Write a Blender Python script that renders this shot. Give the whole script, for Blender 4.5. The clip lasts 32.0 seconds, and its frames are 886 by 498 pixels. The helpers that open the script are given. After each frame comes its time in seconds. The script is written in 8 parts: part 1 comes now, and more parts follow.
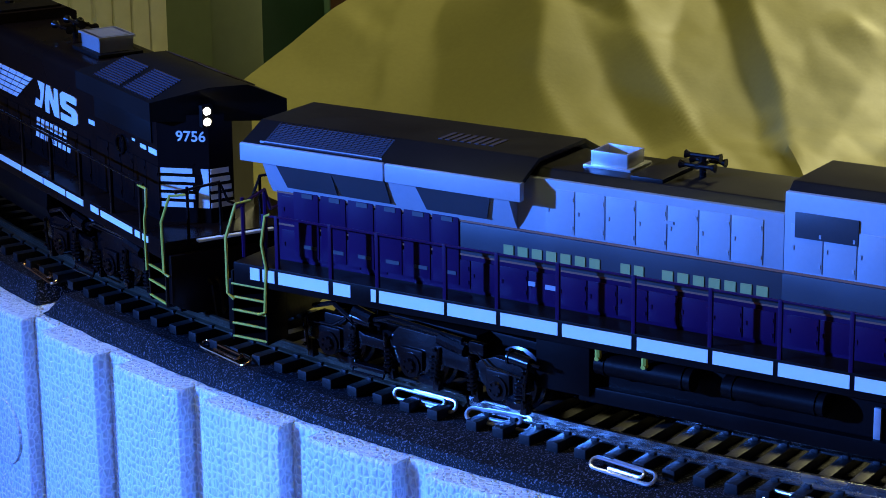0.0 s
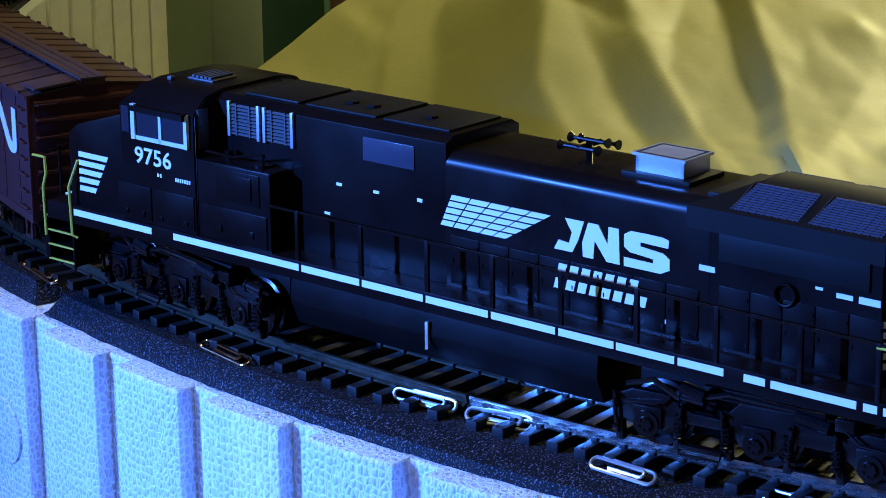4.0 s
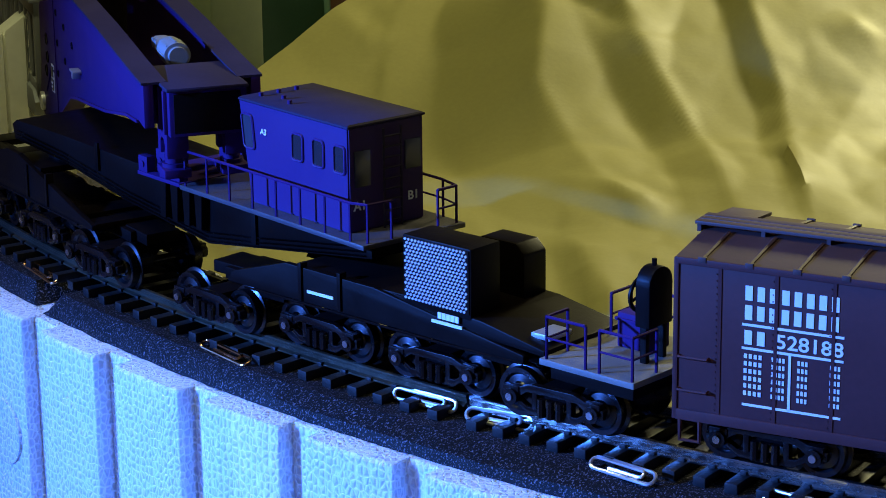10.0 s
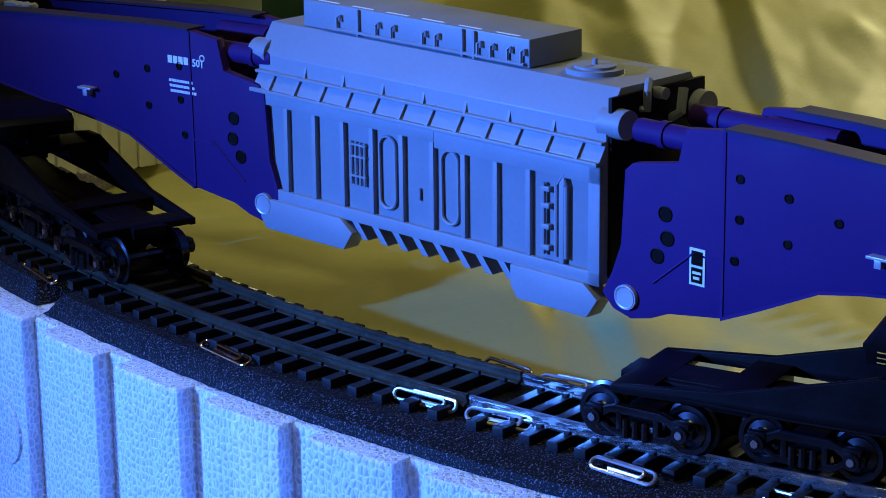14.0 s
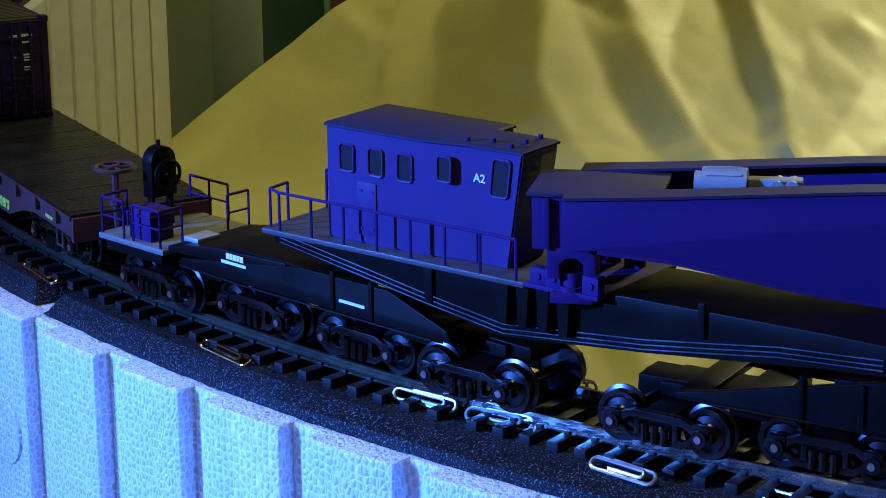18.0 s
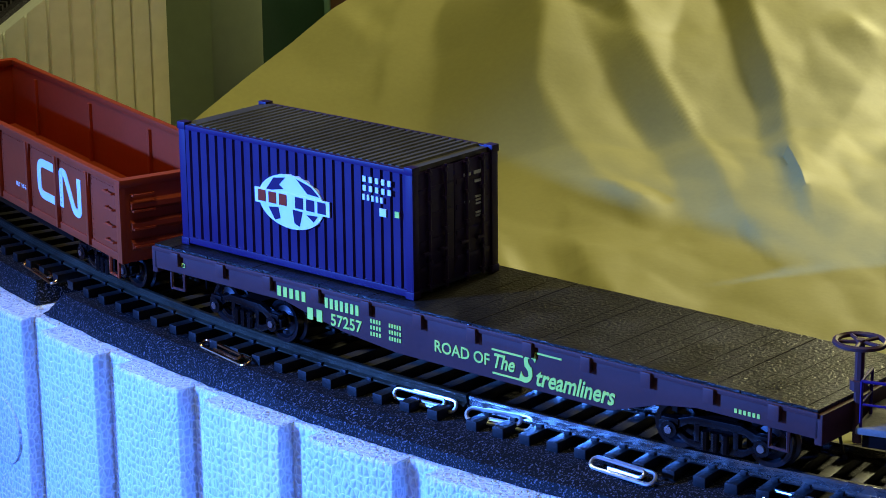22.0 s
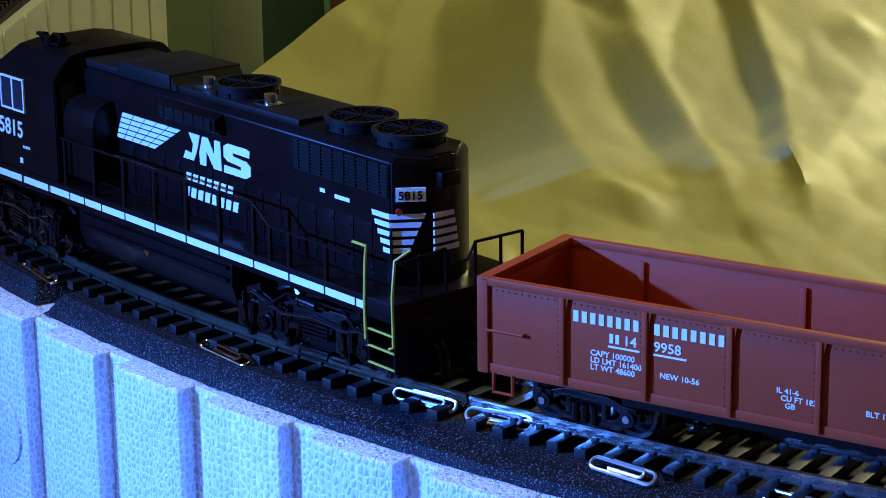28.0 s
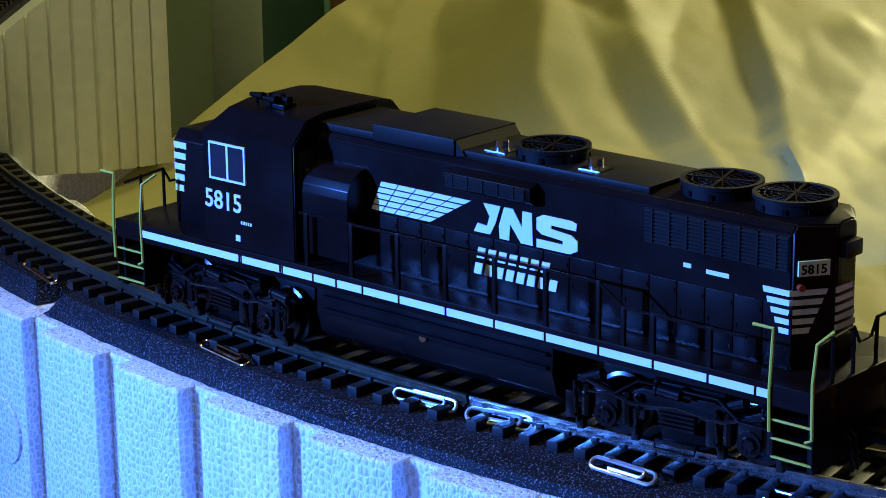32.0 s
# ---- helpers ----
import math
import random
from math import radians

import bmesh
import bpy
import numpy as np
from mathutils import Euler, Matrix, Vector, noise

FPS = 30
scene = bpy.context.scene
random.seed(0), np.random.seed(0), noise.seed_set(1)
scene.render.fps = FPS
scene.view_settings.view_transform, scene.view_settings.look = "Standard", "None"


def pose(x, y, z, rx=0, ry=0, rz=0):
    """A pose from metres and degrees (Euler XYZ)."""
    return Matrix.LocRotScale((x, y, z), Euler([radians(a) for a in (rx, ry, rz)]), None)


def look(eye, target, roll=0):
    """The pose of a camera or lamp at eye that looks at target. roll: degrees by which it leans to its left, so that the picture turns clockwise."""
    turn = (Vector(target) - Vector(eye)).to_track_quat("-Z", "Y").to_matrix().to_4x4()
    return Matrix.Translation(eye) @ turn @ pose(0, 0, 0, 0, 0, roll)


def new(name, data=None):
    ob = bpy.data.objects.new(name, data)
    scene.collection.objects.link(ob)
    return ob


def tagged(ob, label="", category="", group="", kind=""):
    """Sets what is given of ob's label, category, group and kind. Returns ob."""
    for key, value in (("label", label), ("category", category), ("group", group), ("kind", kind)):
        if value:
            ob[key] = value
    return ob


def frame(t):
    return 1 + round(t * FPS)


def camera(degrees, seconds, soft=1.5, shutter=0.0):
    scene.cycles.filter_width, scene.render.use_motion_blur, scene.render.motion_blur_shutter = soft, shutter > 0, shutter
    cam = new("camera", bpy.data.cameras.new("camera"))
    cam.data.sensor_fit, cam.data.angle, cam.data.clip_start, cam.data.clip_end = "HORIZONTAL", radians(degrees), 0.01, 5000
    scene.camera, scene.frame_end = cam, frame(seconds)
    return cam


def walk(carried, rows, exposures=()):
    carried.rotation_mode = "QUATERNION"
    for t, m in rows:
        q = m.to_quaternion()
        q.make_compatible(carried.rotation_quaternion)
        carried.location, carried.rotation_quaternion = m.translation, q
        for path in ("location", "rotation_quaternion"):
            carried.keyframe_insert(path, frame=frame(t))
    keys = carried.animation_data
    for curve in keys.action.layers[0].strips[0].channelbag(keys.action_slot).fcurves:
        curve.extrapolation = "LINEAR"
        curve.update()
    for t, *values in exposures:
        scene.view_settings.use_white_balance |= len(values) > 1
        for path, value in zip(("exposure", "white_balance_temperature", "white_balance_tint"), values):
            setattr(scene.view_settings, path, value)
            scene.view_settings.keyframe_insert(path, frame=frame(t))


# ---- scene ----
cam = camera(20.551, 32.0, soft=0.9)
EYE = (0.0, 0.0, 0.17111)
TILT = radians(16.156)
CAM = look(EYE, (0.0, math.cos(TILT), EYE[2] - math.sin(TILT)), -0.635)
walk(cam, [(0.0, CAM), (32.0, CAM)], [(0.0, -0.40), (1.0, -0.24), (2.2, -0.06), (3.0, 0.0), (12.6, 0.0), (14.0, -0.42), (15.0, -0.42), (16.4, 0.0), (32.0, 0.0)])

# ---- light: one blue lamp at the front, one warm room lamp behind, one added warm fill above ----
world = bpy.data.worlds.new("room_air")
scene.world = world
world.use_nodes = True
world.node_tree.nodes["Background"].inputs[0].default_value = (0.36, 0.40, 0.60, 1)
world.node_tree.nodes["Background"].inputs[1].default_value = 0.02


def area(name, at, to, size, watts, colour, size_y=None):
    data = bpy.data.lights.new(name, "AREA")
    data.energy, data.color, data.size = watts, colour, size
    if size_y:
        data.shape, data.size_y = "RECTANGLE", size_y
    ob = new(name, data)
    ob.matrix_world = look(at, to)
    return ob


spot = bpy.data.lights.new("blue_lamp", "SPOT")
spot.energy, spot.color, spot.shadow_soft_size = 136.0, (0.053, 0.205, 1.0), 0.013
spot.spot_size, spot.spot_blend = radians(51), 0.9
new("blue_lamp", spot).matrix_world = look((-0.78, 0.30, 0.25), (0.10, 0.37, 0.01))
area("desk_lamp", (0.48, 1.24, 0.38), (0.16, 0.84, 0.0), 0.12, 5.7, (0.95, 0.88, 0.46))
# added soft source, itself unseen, for the warm ambient light of the room
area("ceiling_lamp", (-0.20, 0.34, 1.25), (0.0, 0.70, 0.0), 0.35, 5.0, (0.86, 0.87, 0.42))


# ---- materials ----
def mat(name, rgb, rough=0.5, metal=0.0, vary=0.12, grain=900.0, bump=0.0, fine=0.0, emit=0.0, coat=0.0, spec=0.5):
    """Paint, plastic or metal with mottling at two scales and fine relief."""
    m = bpy.data.materials.new(name)
    m.use_nodes = True
    nt = m.node_tree
    b = nt.nodes["Principled BSDF"]
    tc = nt.nodes.new("ShaderNodeTexCoord")
    big, small = nt.nodes.new("ShaderNodeTexNoise"), nt.nodes.new("ShaderNodeTexNoise")
    big.inputs["Scale"].default_value, big.inputs["Detail"].default_value = grain * 0.07, 3
    small.inputs["Scale"].default_value, small.inputs["Detail"].default_value = grain, 4
    mix = nt.nodes.new("ShaderNodeMath")
    mix.operation = "ADD"
    for n in (big, small):
        nt.links.new(tc.outputs["Object"], n.inputs["Vector"])
    nt.links.new(big.outputs[0], mix.inputs[0])
    nt.links.new(small.outputs[0], mix.inputs[1])
    ramp = nt.nodes.new("ShaderNodeMapRange")
    ramp.inputs[1].default_value, ramp.inputs[2].default_value = 0.6, 1.4
    ramp.inputs[3].default_value, ramp.inputs[4].default_value = 1 - vary, 1 + vary
    nt.links.new(mix.outputs[0], ramp.inputs[0])
    col = nt.nodes.new("ShaderNodeVectorMath")
    col.operation = "SCALE"
    col.inputs[0].default_value = rgb
    nt.links.new(ramp.outputs[0], col.inputs[3])
    nt.links.new(col.outputs[0], b.inputs["Base Color"])
    rr = nt.nodes.new("ShaderNodeMapRange")
    rr.inputs[1].default_value, rr.inputs[2].default_value = 0.3, 0.7
    rr.inputs[3].default_value, rr.inputs[4].default_value = max(rough - 0.07, 0.03), min(rough + 0.07, 1)
    nt.links.new(big.outputs[0], rr.inputs[0])
    nt.links.new(rr.outputs[0], b.inputs["Roughness"])
    b.inputs["Metallic"].default_value = metal
    b.inputs["Specular IOR Level"].default_value = spec
    if coat:
        b.inputs["Coat Weight"].default_value = coat
    if bump:
        bn = nt.nodes.new("ShaderNodeBump")
        bn.inputs["Strength"].default_value, bn.inputs["Distance"].default_value = bump, fine or 0.0003
        nt.links.new(small.outputs[0], bn.inputs["Height"])
        nt.links.new(bn.outputs[0], b.inputs["Normal"])
    if emit:
        b.inputs["Emission Color"].default_value = (*rgb, 1)
        b.inputs["Emission Strength"].default_value = emit
    return m


def bead_foam(name, rgb):
    """Expanded polystyrene: pressed beads, taller than wide, with pale seams."""
    m = mat(name, rgb, 0.7, vary=0.04, grain=300)
    nt = m.node_tree
    b = nt.nodes["Principled BSDF"]
    tc = nt.nodes.new("ShaderNodeTexCoord")
    mp = nt.nodes.new("ShaderNodeMapping")
    mp.inputs["Scale"].default_value = (1.0, 1.0, 0.72)
    nt.links.new(tc.outputs["Object"], mp.inputs["Vector"])
    vo = nt.nodes.new("ShaderNodeTexVoronoi")
    vo.feature, vo.inputs["Scale"].default_value = "DISTANCE_TO_EDGE", 720
    vo.inputs["Randomness"].default_value = 0.6
    nt.links.new(mp.outputs[0], vo.inputs["Vector"])
    cr = nt.nodes.new("ShaderNodeValToRGB")
    cr.color_ramp.interpolation = "EASE"
    cr.color_ramp.elements[0].position, cr.color_ramp.elements[0].color = 0.0, (rgb[0] * 1.1, rgb[1] * 1.1, rgb[2] * 1.1, 1)
    cr.color_ramp.elements[1].position, cr.color_ramp.elements[1].color = 0.24, (rgb[0] * 0.80, rgb[1] * 0.80, rgb[2] * 0.84, 1)
    nt.links.new(vo.outputs["Distance"], cr.inputs[0])
    nt.links.new(cr.outputs[0], b.inputs["Base Color"])
    mr = nt.nodes.new("ShaderNodeMapRange")
    mr.inputs[1].default_value, mr.inputs[2].default_value = 0.0, 0.35
    nt.links.new(vo.outputs["Distance"], mr.inputs[0])
    bn = nt.nodes.new("ShaderNodeBump")
    bn.inputs["Strength"].default_value, bn.inputs["Distance"].default_value = 0.8, 0.0006
    nt.links.new(mr.outputs[0], bn.inputs["Height"])
    nt.links.new(bn.outputs[0], b.inputs["Normal"])
    b.inputs["Roughness"].default_value = 0.5
    b.inputs["Subsurface Weight"].default_value = 0.6
    b.inputs["Subsurface Radius"].default_value = (0.004, 0.004, 0.005)
    b.inputs["Subsurface Scale"].default_value = 1.0
    return m


def speckled(name):
    """Black cellular foam; its sparkle is painted into the base colour as paler specks."""
    m = mat(name, (0.006, 0.006, 0.008), 0.6, vary=0.4, grain=1600, bump=0.5, fine=0.0003, spec=0.12)
    nt = m.node_tree
    b = nt.nodes["Principled BSDF"]
    tc = nt.nodes.new("ShaderNodeTexCoord")
    no = nt.nodes.new("ShaderNodeTexNoise")
    no.inputs["Scale"].default_value, no.inputs["Detail"].default_value = 2300, 2
    nt.links.new(tc.outputs["Object"], no.inputs["Vector"])
    cr = nt.nodes.new("ShaderNodeValToRGB")
    cr.color_ramp.elements[0].position, cr.color_ramp.elements[0].color = 0.55, (0.004, 0.0037, 0.0042, 1)
    cr.color_ramp.elements[1].position, cr.color_ramp.elements[1].color = 0.72, (0.14, 0.13, 0.16, 1)
    nt.links.new(no.outputs[0], cr.inputs[0])
    nt.links.new(cr.outputs[0], b.inputs["Base Color"])
    return m


M = {
    "foam": bead_foam("white polystyrene", (0.86, 0.87, 0.88)),
    "blockfoam": mat("smooth pale foam", (0.92, 0.91, 0.80), 0.7, vary=0.08, grain=250, bump=0.15),
    "roadbed": speckled("black foam rubber"),
    "tie": mat("black plastic ties", (0.007, 0.006, 0.006), 0.5, vary=0.3, grain=1500, bump=0.25),
    "rail": mat("nickel silver rail", (0.52, 0.50, 0.47), 0.24, 1.0, vary=0.3, grain=500),
    "railside": mat("weathered rail side", (0.075, 0.062, 0.04), 0.42, 0.7, vary=0.4, grain=700),
    "clip": mat("bright steel wire", (0.9, 0.89, 0.91), 0.34, 1.0, vary=0.05),
    "copper": mat("coppered steel wire", (0.62, 0.36, 0.20), 0.22, 1.0, vary=0.1),
    "paper": mat("brown kraft paper", (0.36, 0.325, 0.108), 0.6, vary=0.06, grain=600, bump=0.12),
    "black": mat("black locomotive paint", (0.0062, 0.0034, 0.0034), 0.3, vary=0.15, spec=0.12),
    "under": mat("black plastic underframe", (0.0052, 0.0030, 0.0030), 0.40, vary=0.3, bump=0.1, spec=0.09),
    "gloss": mat("glossy black plastic", (0.0052, 0.0032, 0.0034), 0.24, vary=0.3, bump=0.1, spec=0.32),
    "slate": mat("dull slate blue band", (0.036, 0.037, 0.045), 0.42, vary=0.08),
    "roofblack": mat("dull black roof paint", (0.0072, 0.0056, 0.0052), 0.5, vary=0.2, spec=0.12),
    "white": mat("white lettering", (0.80, 0.82, 0.84), 0.45, vary=0.03),
    "wheel": mat("blackened steel wheel", (0.05, 0.049, 0.055), 0.26, 1.0, vary=0.2),
    "axle": mat("axle end steel", (0.55, 0.55, 0.58), 0.25, 1.0, vary=0.1),
    "yellow": mat("yellow safety paint", (0.52, 0.46, 0.05), 0.45, vary=0.05),
    "silver": mat("silver paint", (0.55, 0.55, 0.57), 0.35, 0.6, vary=0.1),
    "chrome": mat("bright metal", (0.75, 0.75, 0.77), 0.15, 1.0, vary=0.05),
    "brown": mat("boxcar brown paint", (0.072, 0.021, 0.021), 0.55, vary=0.12, bump=0.05, spec=0.2),
    "brown_roof": mat("brown roof paint", (0.062, 0.024, 0.022), 0.6, vary=0.15, bump=0.08),
    "red": mat("oxide red paint", (0.37, 0.046, 0.013), 0.5, vary=0.08, bump=0.04, spec=0.2),
    "upbrown": mat("flatcar brown paint", (0.080, 0.028, 0.028), 0.5, vary=0.12, spec=0.25),
    "deck": mat("flatcar deck black", (0.010, 0.008, 0.0065), 0.34, vary=0.6, grain=1300, bump=0.7, fine=0.0004),
    "lime": mat("yellow green lettering", (0.62, 0.78, 0.10), 0.5, vary=0.04),
    "gold": mat("dull gold lettering", (0.33, 0.33, 0.10), 0.5, vary=0.05),
    "contblue": mat("blue container paint", (0.024, 0.0090, 0.058), 0.45, vary=0.10, spec=0.25),
    # tan, not the sides' blue: warm light on the roof put into its colour
    "controof": mat("warm-lit tan container roof", (0.055, 0.047, 0.036), 0.5, vary=0.3),
    "contdark": mat("dark container end", (0.018, 0.020, 0.06), 0.45, vary=0.1),
    "beam": mat("violet blue plastic", (0.036, 0.012, 0.094), 0.6, vary=0.05, spec=0.10),
    "cabblue": mat("blue cab plastic", (0.040, 0.016, 0.106), 0.5, vary=0.05, spec=0.2),
    "cabroof": mat("dark cab roof", (0.030, 0.022, 0.052), 0.6, vary=0.15, spec=0.12),
    "grey": mat("light grey plastic", (0.25, 0.26, 0.28), 0.5, vary=0.06, bump=0.04),
    "coggrey": mat("grey locomotive paint", (0.34, 0.37, 0.42), 0.4, vary=0.05),
    "cogblue": mat("dark blue locomotive paint", (0.022, 0.0052, 0.040), 0.36, vary=0.1, spec=0.14),
    "cogmaroon": mat("stripe of dull orange", (0.30, 0.10, 0.05), 0.45, vary=0.1),
    "cogroof": mat("dark grey roof paint", (0.008, 0.0065, 0.007), 0.4, vary=0.2, spec=0.2),
    "walkgrey": mat("grey deck plate", (0.16, 0.15, 0.14), 0.5, vary=0.2, grain=2500, bump=0.3),
    "walkdark": mat("dark walkway plate", (0.056, 0.050, 0.062), 0.4, vary=0.2, grain=2500, bump=0.3),
    "glass": mat("dark window glass", (0.02, 0.022, 0.03), 0.08, vary=0.1),
    "blueglass": mat("dusty blue pane", (0.035, 0.040, 0.058), 0.22, vary=0.1),
    "radmesh": mat("dark radiator mesh", (0.040, 0.032, 0.044), 0.5, vary=0.2, spec=0.2),
    "dullmetal": mat("dull louvre metal", (0.07, 0.07, 0.075), 0.5, 0.4, vary=0.15),
    "mesh": mat("pale grille", (0.62, 0.64, 0.68), 0.4, vary=0.05),
    "redlamp": mat("red marker lens", (0.35, 0.04, 0.02), 0.2),
    "lit": mat("lit headlight", (1.0, 0.93, 0.75), 0.3, emit=9.0),
    "wood": mat("table top", (0.20, 0.13, 0.07), 0.5, vary=0.2, grain=60),
    "wall": mat("dim room wall", (0.34, 0.30, 0.24), 0.8, vary=0.15, grain=20),
    "ceil": mat("plain ceiling", (0.66, 0.62, 0.54), 0.85, vary=0.05, grain=20),
    "green": mat("green plastic", (0.008, 0.045, 0.018), 0.5, vary=0.15),
    "olive": mat("pale green post", (0.15, 0.19, 0.10), 0.6, vary=0.1, grain=200),
    "tan": mat("brown hose rubber", (0.16, 0.08, 0.04), 0.5, vary=0.2),
}


# ---- mesh helpers: lengths in millimetres ----
def box(bm, x0, x1, y0, y1, z0, z1, bev=0.0, m=None):
    vs = [bm.verts.new(p) for p in ((x0, y0, z0), (x1, y0, z0), (x1, y1, z0), (x0, y1, z0), (x0, y0, z1), (x1, y0, z1), (x1, y1, z1), (x0, y1, z1))]
    fs = [bm.faces.new([vs[i] for i in f]) for f in ((3, 2, 1, 0), (4, 5, 6, 7), (0, 1, 5, 4), (1, 2, 6, 5), (2, 3, 7, 6), (3, 0, 4, 7))]
    if bev:
        es = list({e for f in fs for e in f.edges})
        out = bmesh.ops.bevel(bm, geom=es, offset=bev, segments=2, affect="EDGES", profile=0.6)
        vs = [v for v in bm.verts if v.is_valid and v in set(out["verts"])] if m else vs
    if m is not None:
        bmesh.ops.transform(bm, matrix=m, verts=vs)
    return bm


def slab(bm, pts, y0, y1, axis="y", bev=0.0):
    """A prism: the outline pts (x, z), swept from y0 to y1; axis "x" sweeps (y, z) along x, "z" sweeps (x, y) along z."""
    put = {"y": lambda a, b, c: (a, c, b), "x": lambda a, b, c: (c, a, b), "z": lambda a, b, c: (a, b, c)}[axis]
    lo = [bm.verts.new(put(a, b, y0)) for a, b in pts]
    hi = [bm.verts.new(put(a, b, y1)) for a, b in pts]
    n = len(pts)
    fs = [bm.faces.new(lo), bm.faces.new(hi[::-1])]
    fs += [bm.faces.new((lo[i], hi[i], hi[(i + 1) % n], lo[(i + 1) % n])) for i in range(n)]
    bmesh.ops.recalc_face_normals(bm, faces=fs)
    if bev:
        bmesh.ops.bevel(bm, geom=list({e for f in fs for e in f.edges}), offset=bev, segments=2, affect="EDGES", profile=0.6)
    return bm


def rod(bm, p, q, r, n=10, r2=None):
    """A capped cylinder or cone from p to q."""
    p, q = Vector(p), Vector(q)
    m = Matrix.Translation((p + q) / 2) @ (q - p).to_track_quat("Z", "Y").to_matrix().to_4x4()
    bmesh.ops.create_cone(bm, cap_ends=True, segments=n, radius1=r, radius2=r if r2 is None else r2, depth=(q - p).length, matrix=m)
    return bm


def tube(bm, pts, r, n=6, closed=False):
    """A bent wire along pts."""
    pts = [Vector(p) for p in pts]
    k = len(pts)
    rings, side = [], None
    for i, p in enumerate(pts):
        a = pts[i - 1] if i or closed else p
        b = pts[(i + 1) % k] if i < k - 1 or closed else p
        d = (b - a).normalized()
        if side is None:
            side = d.cross(Vector((0.3, 0.2, 1))).normalized()
        side = (side - d * side.dot(d)).normalized()
        up = d.cross(side)
        rings.append([bm.verts.new(p + r * (math.cos(6.28319 * j / n) * side + math.sin(6.28319 * j / n) * up)) for j in range(n)])
    for i in range(k if closed else k - 1):
        a, b = rings[i], rings[(i + 1) % k]
        for j in range(n):
            bm.faces.new((a[j], a[(j + 1) % n], b[(j + 1) % n], b[j]))
    if not closed:
        bm.faces.new(rings[0][::-1])
        bm.faces.new(rings[-1])
    return bm


def loft(bm, rings, cap=True):
    """Joins rings of equal length into a skin."""
    vs = [[bm.verts.new(p) for p in r] for r in rings]
    n = len(rings[0])
    for a, b in zip(vs, vs[1:]):
        for j in range(n):
            bm.faces.new((a[j], a[(j + 1) % n], b[(j + 1) % n], b[j]))
    if cap:
        bm.faces.new(vs[0][::-1])
        bm.faces.new(vs[-1])
    bmesh.ops.recalc_face_normals(bm, faces=bm.faces[:])
    return bm


def mesh_of(name, bm, material, smooth=35):
    bmesh.ops.scale(bm, vec=(0.001, 0.001, 0.001), verts=bm.verts)
    bm.normal_update()
    for f in bm.faces:
        f.smooth = True
    for e in bm.edges:
        if len(e.link_faces) == 2 and e.calc_face_angle(0) > radians(smooth):
            e.smooth = False
    me = bpy.data.meshes.new(name)
    bm.to_mesh(me)
    bm.free()
    me.materials.append(M[material])
    return me


def part(name, bm, material, parent, label="", at=None):
    """One mesh object under a thing or a part."""
    ob = new(name, mesh_of(name, bm, material))
    ob.parent = parent
    if at is not None:
        ob.matrix_basis = at
    return tagged(ob, label) if label else ob


def again(ob, at, parent=None):
    """Another part on the same mesh, with its own sub-parts."""
    return copy_part(ob, at, parent or ob.parent)


def copy_part(ob, at, parent):
    o = ob.copy()
    scene.collection.objects.link(o)
    o.parent, o.matrix_basis = parent, at
    for c in ob.children:
        copy_part(c, c.matrix_basis.copy(), o)
    return o


def mm(x, y, z, rx=0, ry=0, rz=0):
    return pose(x * 0.001, y * 0.001, z * 0.001, rx, ry, rz)


def thing(name, bm, material, label, category, group="", kind="", at=None):
    ob = new(name, mesh_of(name, bm, material))
    if at is not None:
        ob.matrix_basis = at
    return tagged(ob, label, category, group, kind)


def letters(name, text, size, parent, material, at, thick=0.12, stretch=1.0, label="", shear=0.0, bold=0.014):
    """Raised lettering in the built-in font; its lower left corner lies at the pose."""
    cu = bpy.data.curves.new(name, "FONT")
    cu.body, cu.size, cu.extrude, cu.shear = text, size, thick, shear
    cu.resolution_u, cu.offset = 3, size * bold
    tmp = bpy.data.objects.new(name, cu)
    me = bpy.data.meshes.new_from_object(tmp)
    bpy.data.objects.remove(tmp)
    me.transform(Matrix.Diagonal((0.001 * stretch, 0.001, 0.001, 1)))
    me.materials.clear()
    me.materials.append(M[material])
    ob = new(name, me)
    ob.parent, ob.matrix_basis = parent, at
    return tagged(ob, label) if label else ob


def side(u, z, v, rz=0.0):
    """A pose on a car's near side: writing there runs along the car."""
    return mm(u, v, z) @ pose(0, 0, 0, 90, 0, 0) @ pose(0, 0, 0, 0, 0, rz)


# ---- the railway curve ----
CX, CY, R = 0.37377, 0.91876, 0.56307
S_MM = (0.0, 22.1, 42.8, 63.5, 84.3, 106.7, 130.8, 157.1, 183.0, 208.5, 234.0, 259.5, 285.2, 312.7, 340.9, 369.0, 398.9, 428.5, 459.6, 490.9, 522.4, 553.8, 586.0, 618.5, 651.1, 684.8, 719.7, 754.3, 788.4, 822.1, 858.3, 896.8, 935.1, 971.5, 1003.9, 1034.8, 1064.3, 1092.8, 1121.1, 1148.0, 1172.9, 1197.4, 1221.8, 1245.9, 1269.4, 1293.3, 1318.6, 1342.5, 1365.7, 1388.6, 1408.9, 1428.2, 1447.5, 1466.5, 1485.2, 1503.3, 1520.8, 1536.9, 1550.9, 1564.1, 1577.3, 1587.8, 1596.3, 1604.6, 1612.4)


def polar(r_mm, deg, z_mm=0.0):
    """A place at r_mm outside the track's centre line, deg round the curve."""
    r, a = R + r_mm * 0.001, radians(deg)
    return Vector((CX + r * math.sin(a), CY - r * math.cos(a), z_mm * 0.001))


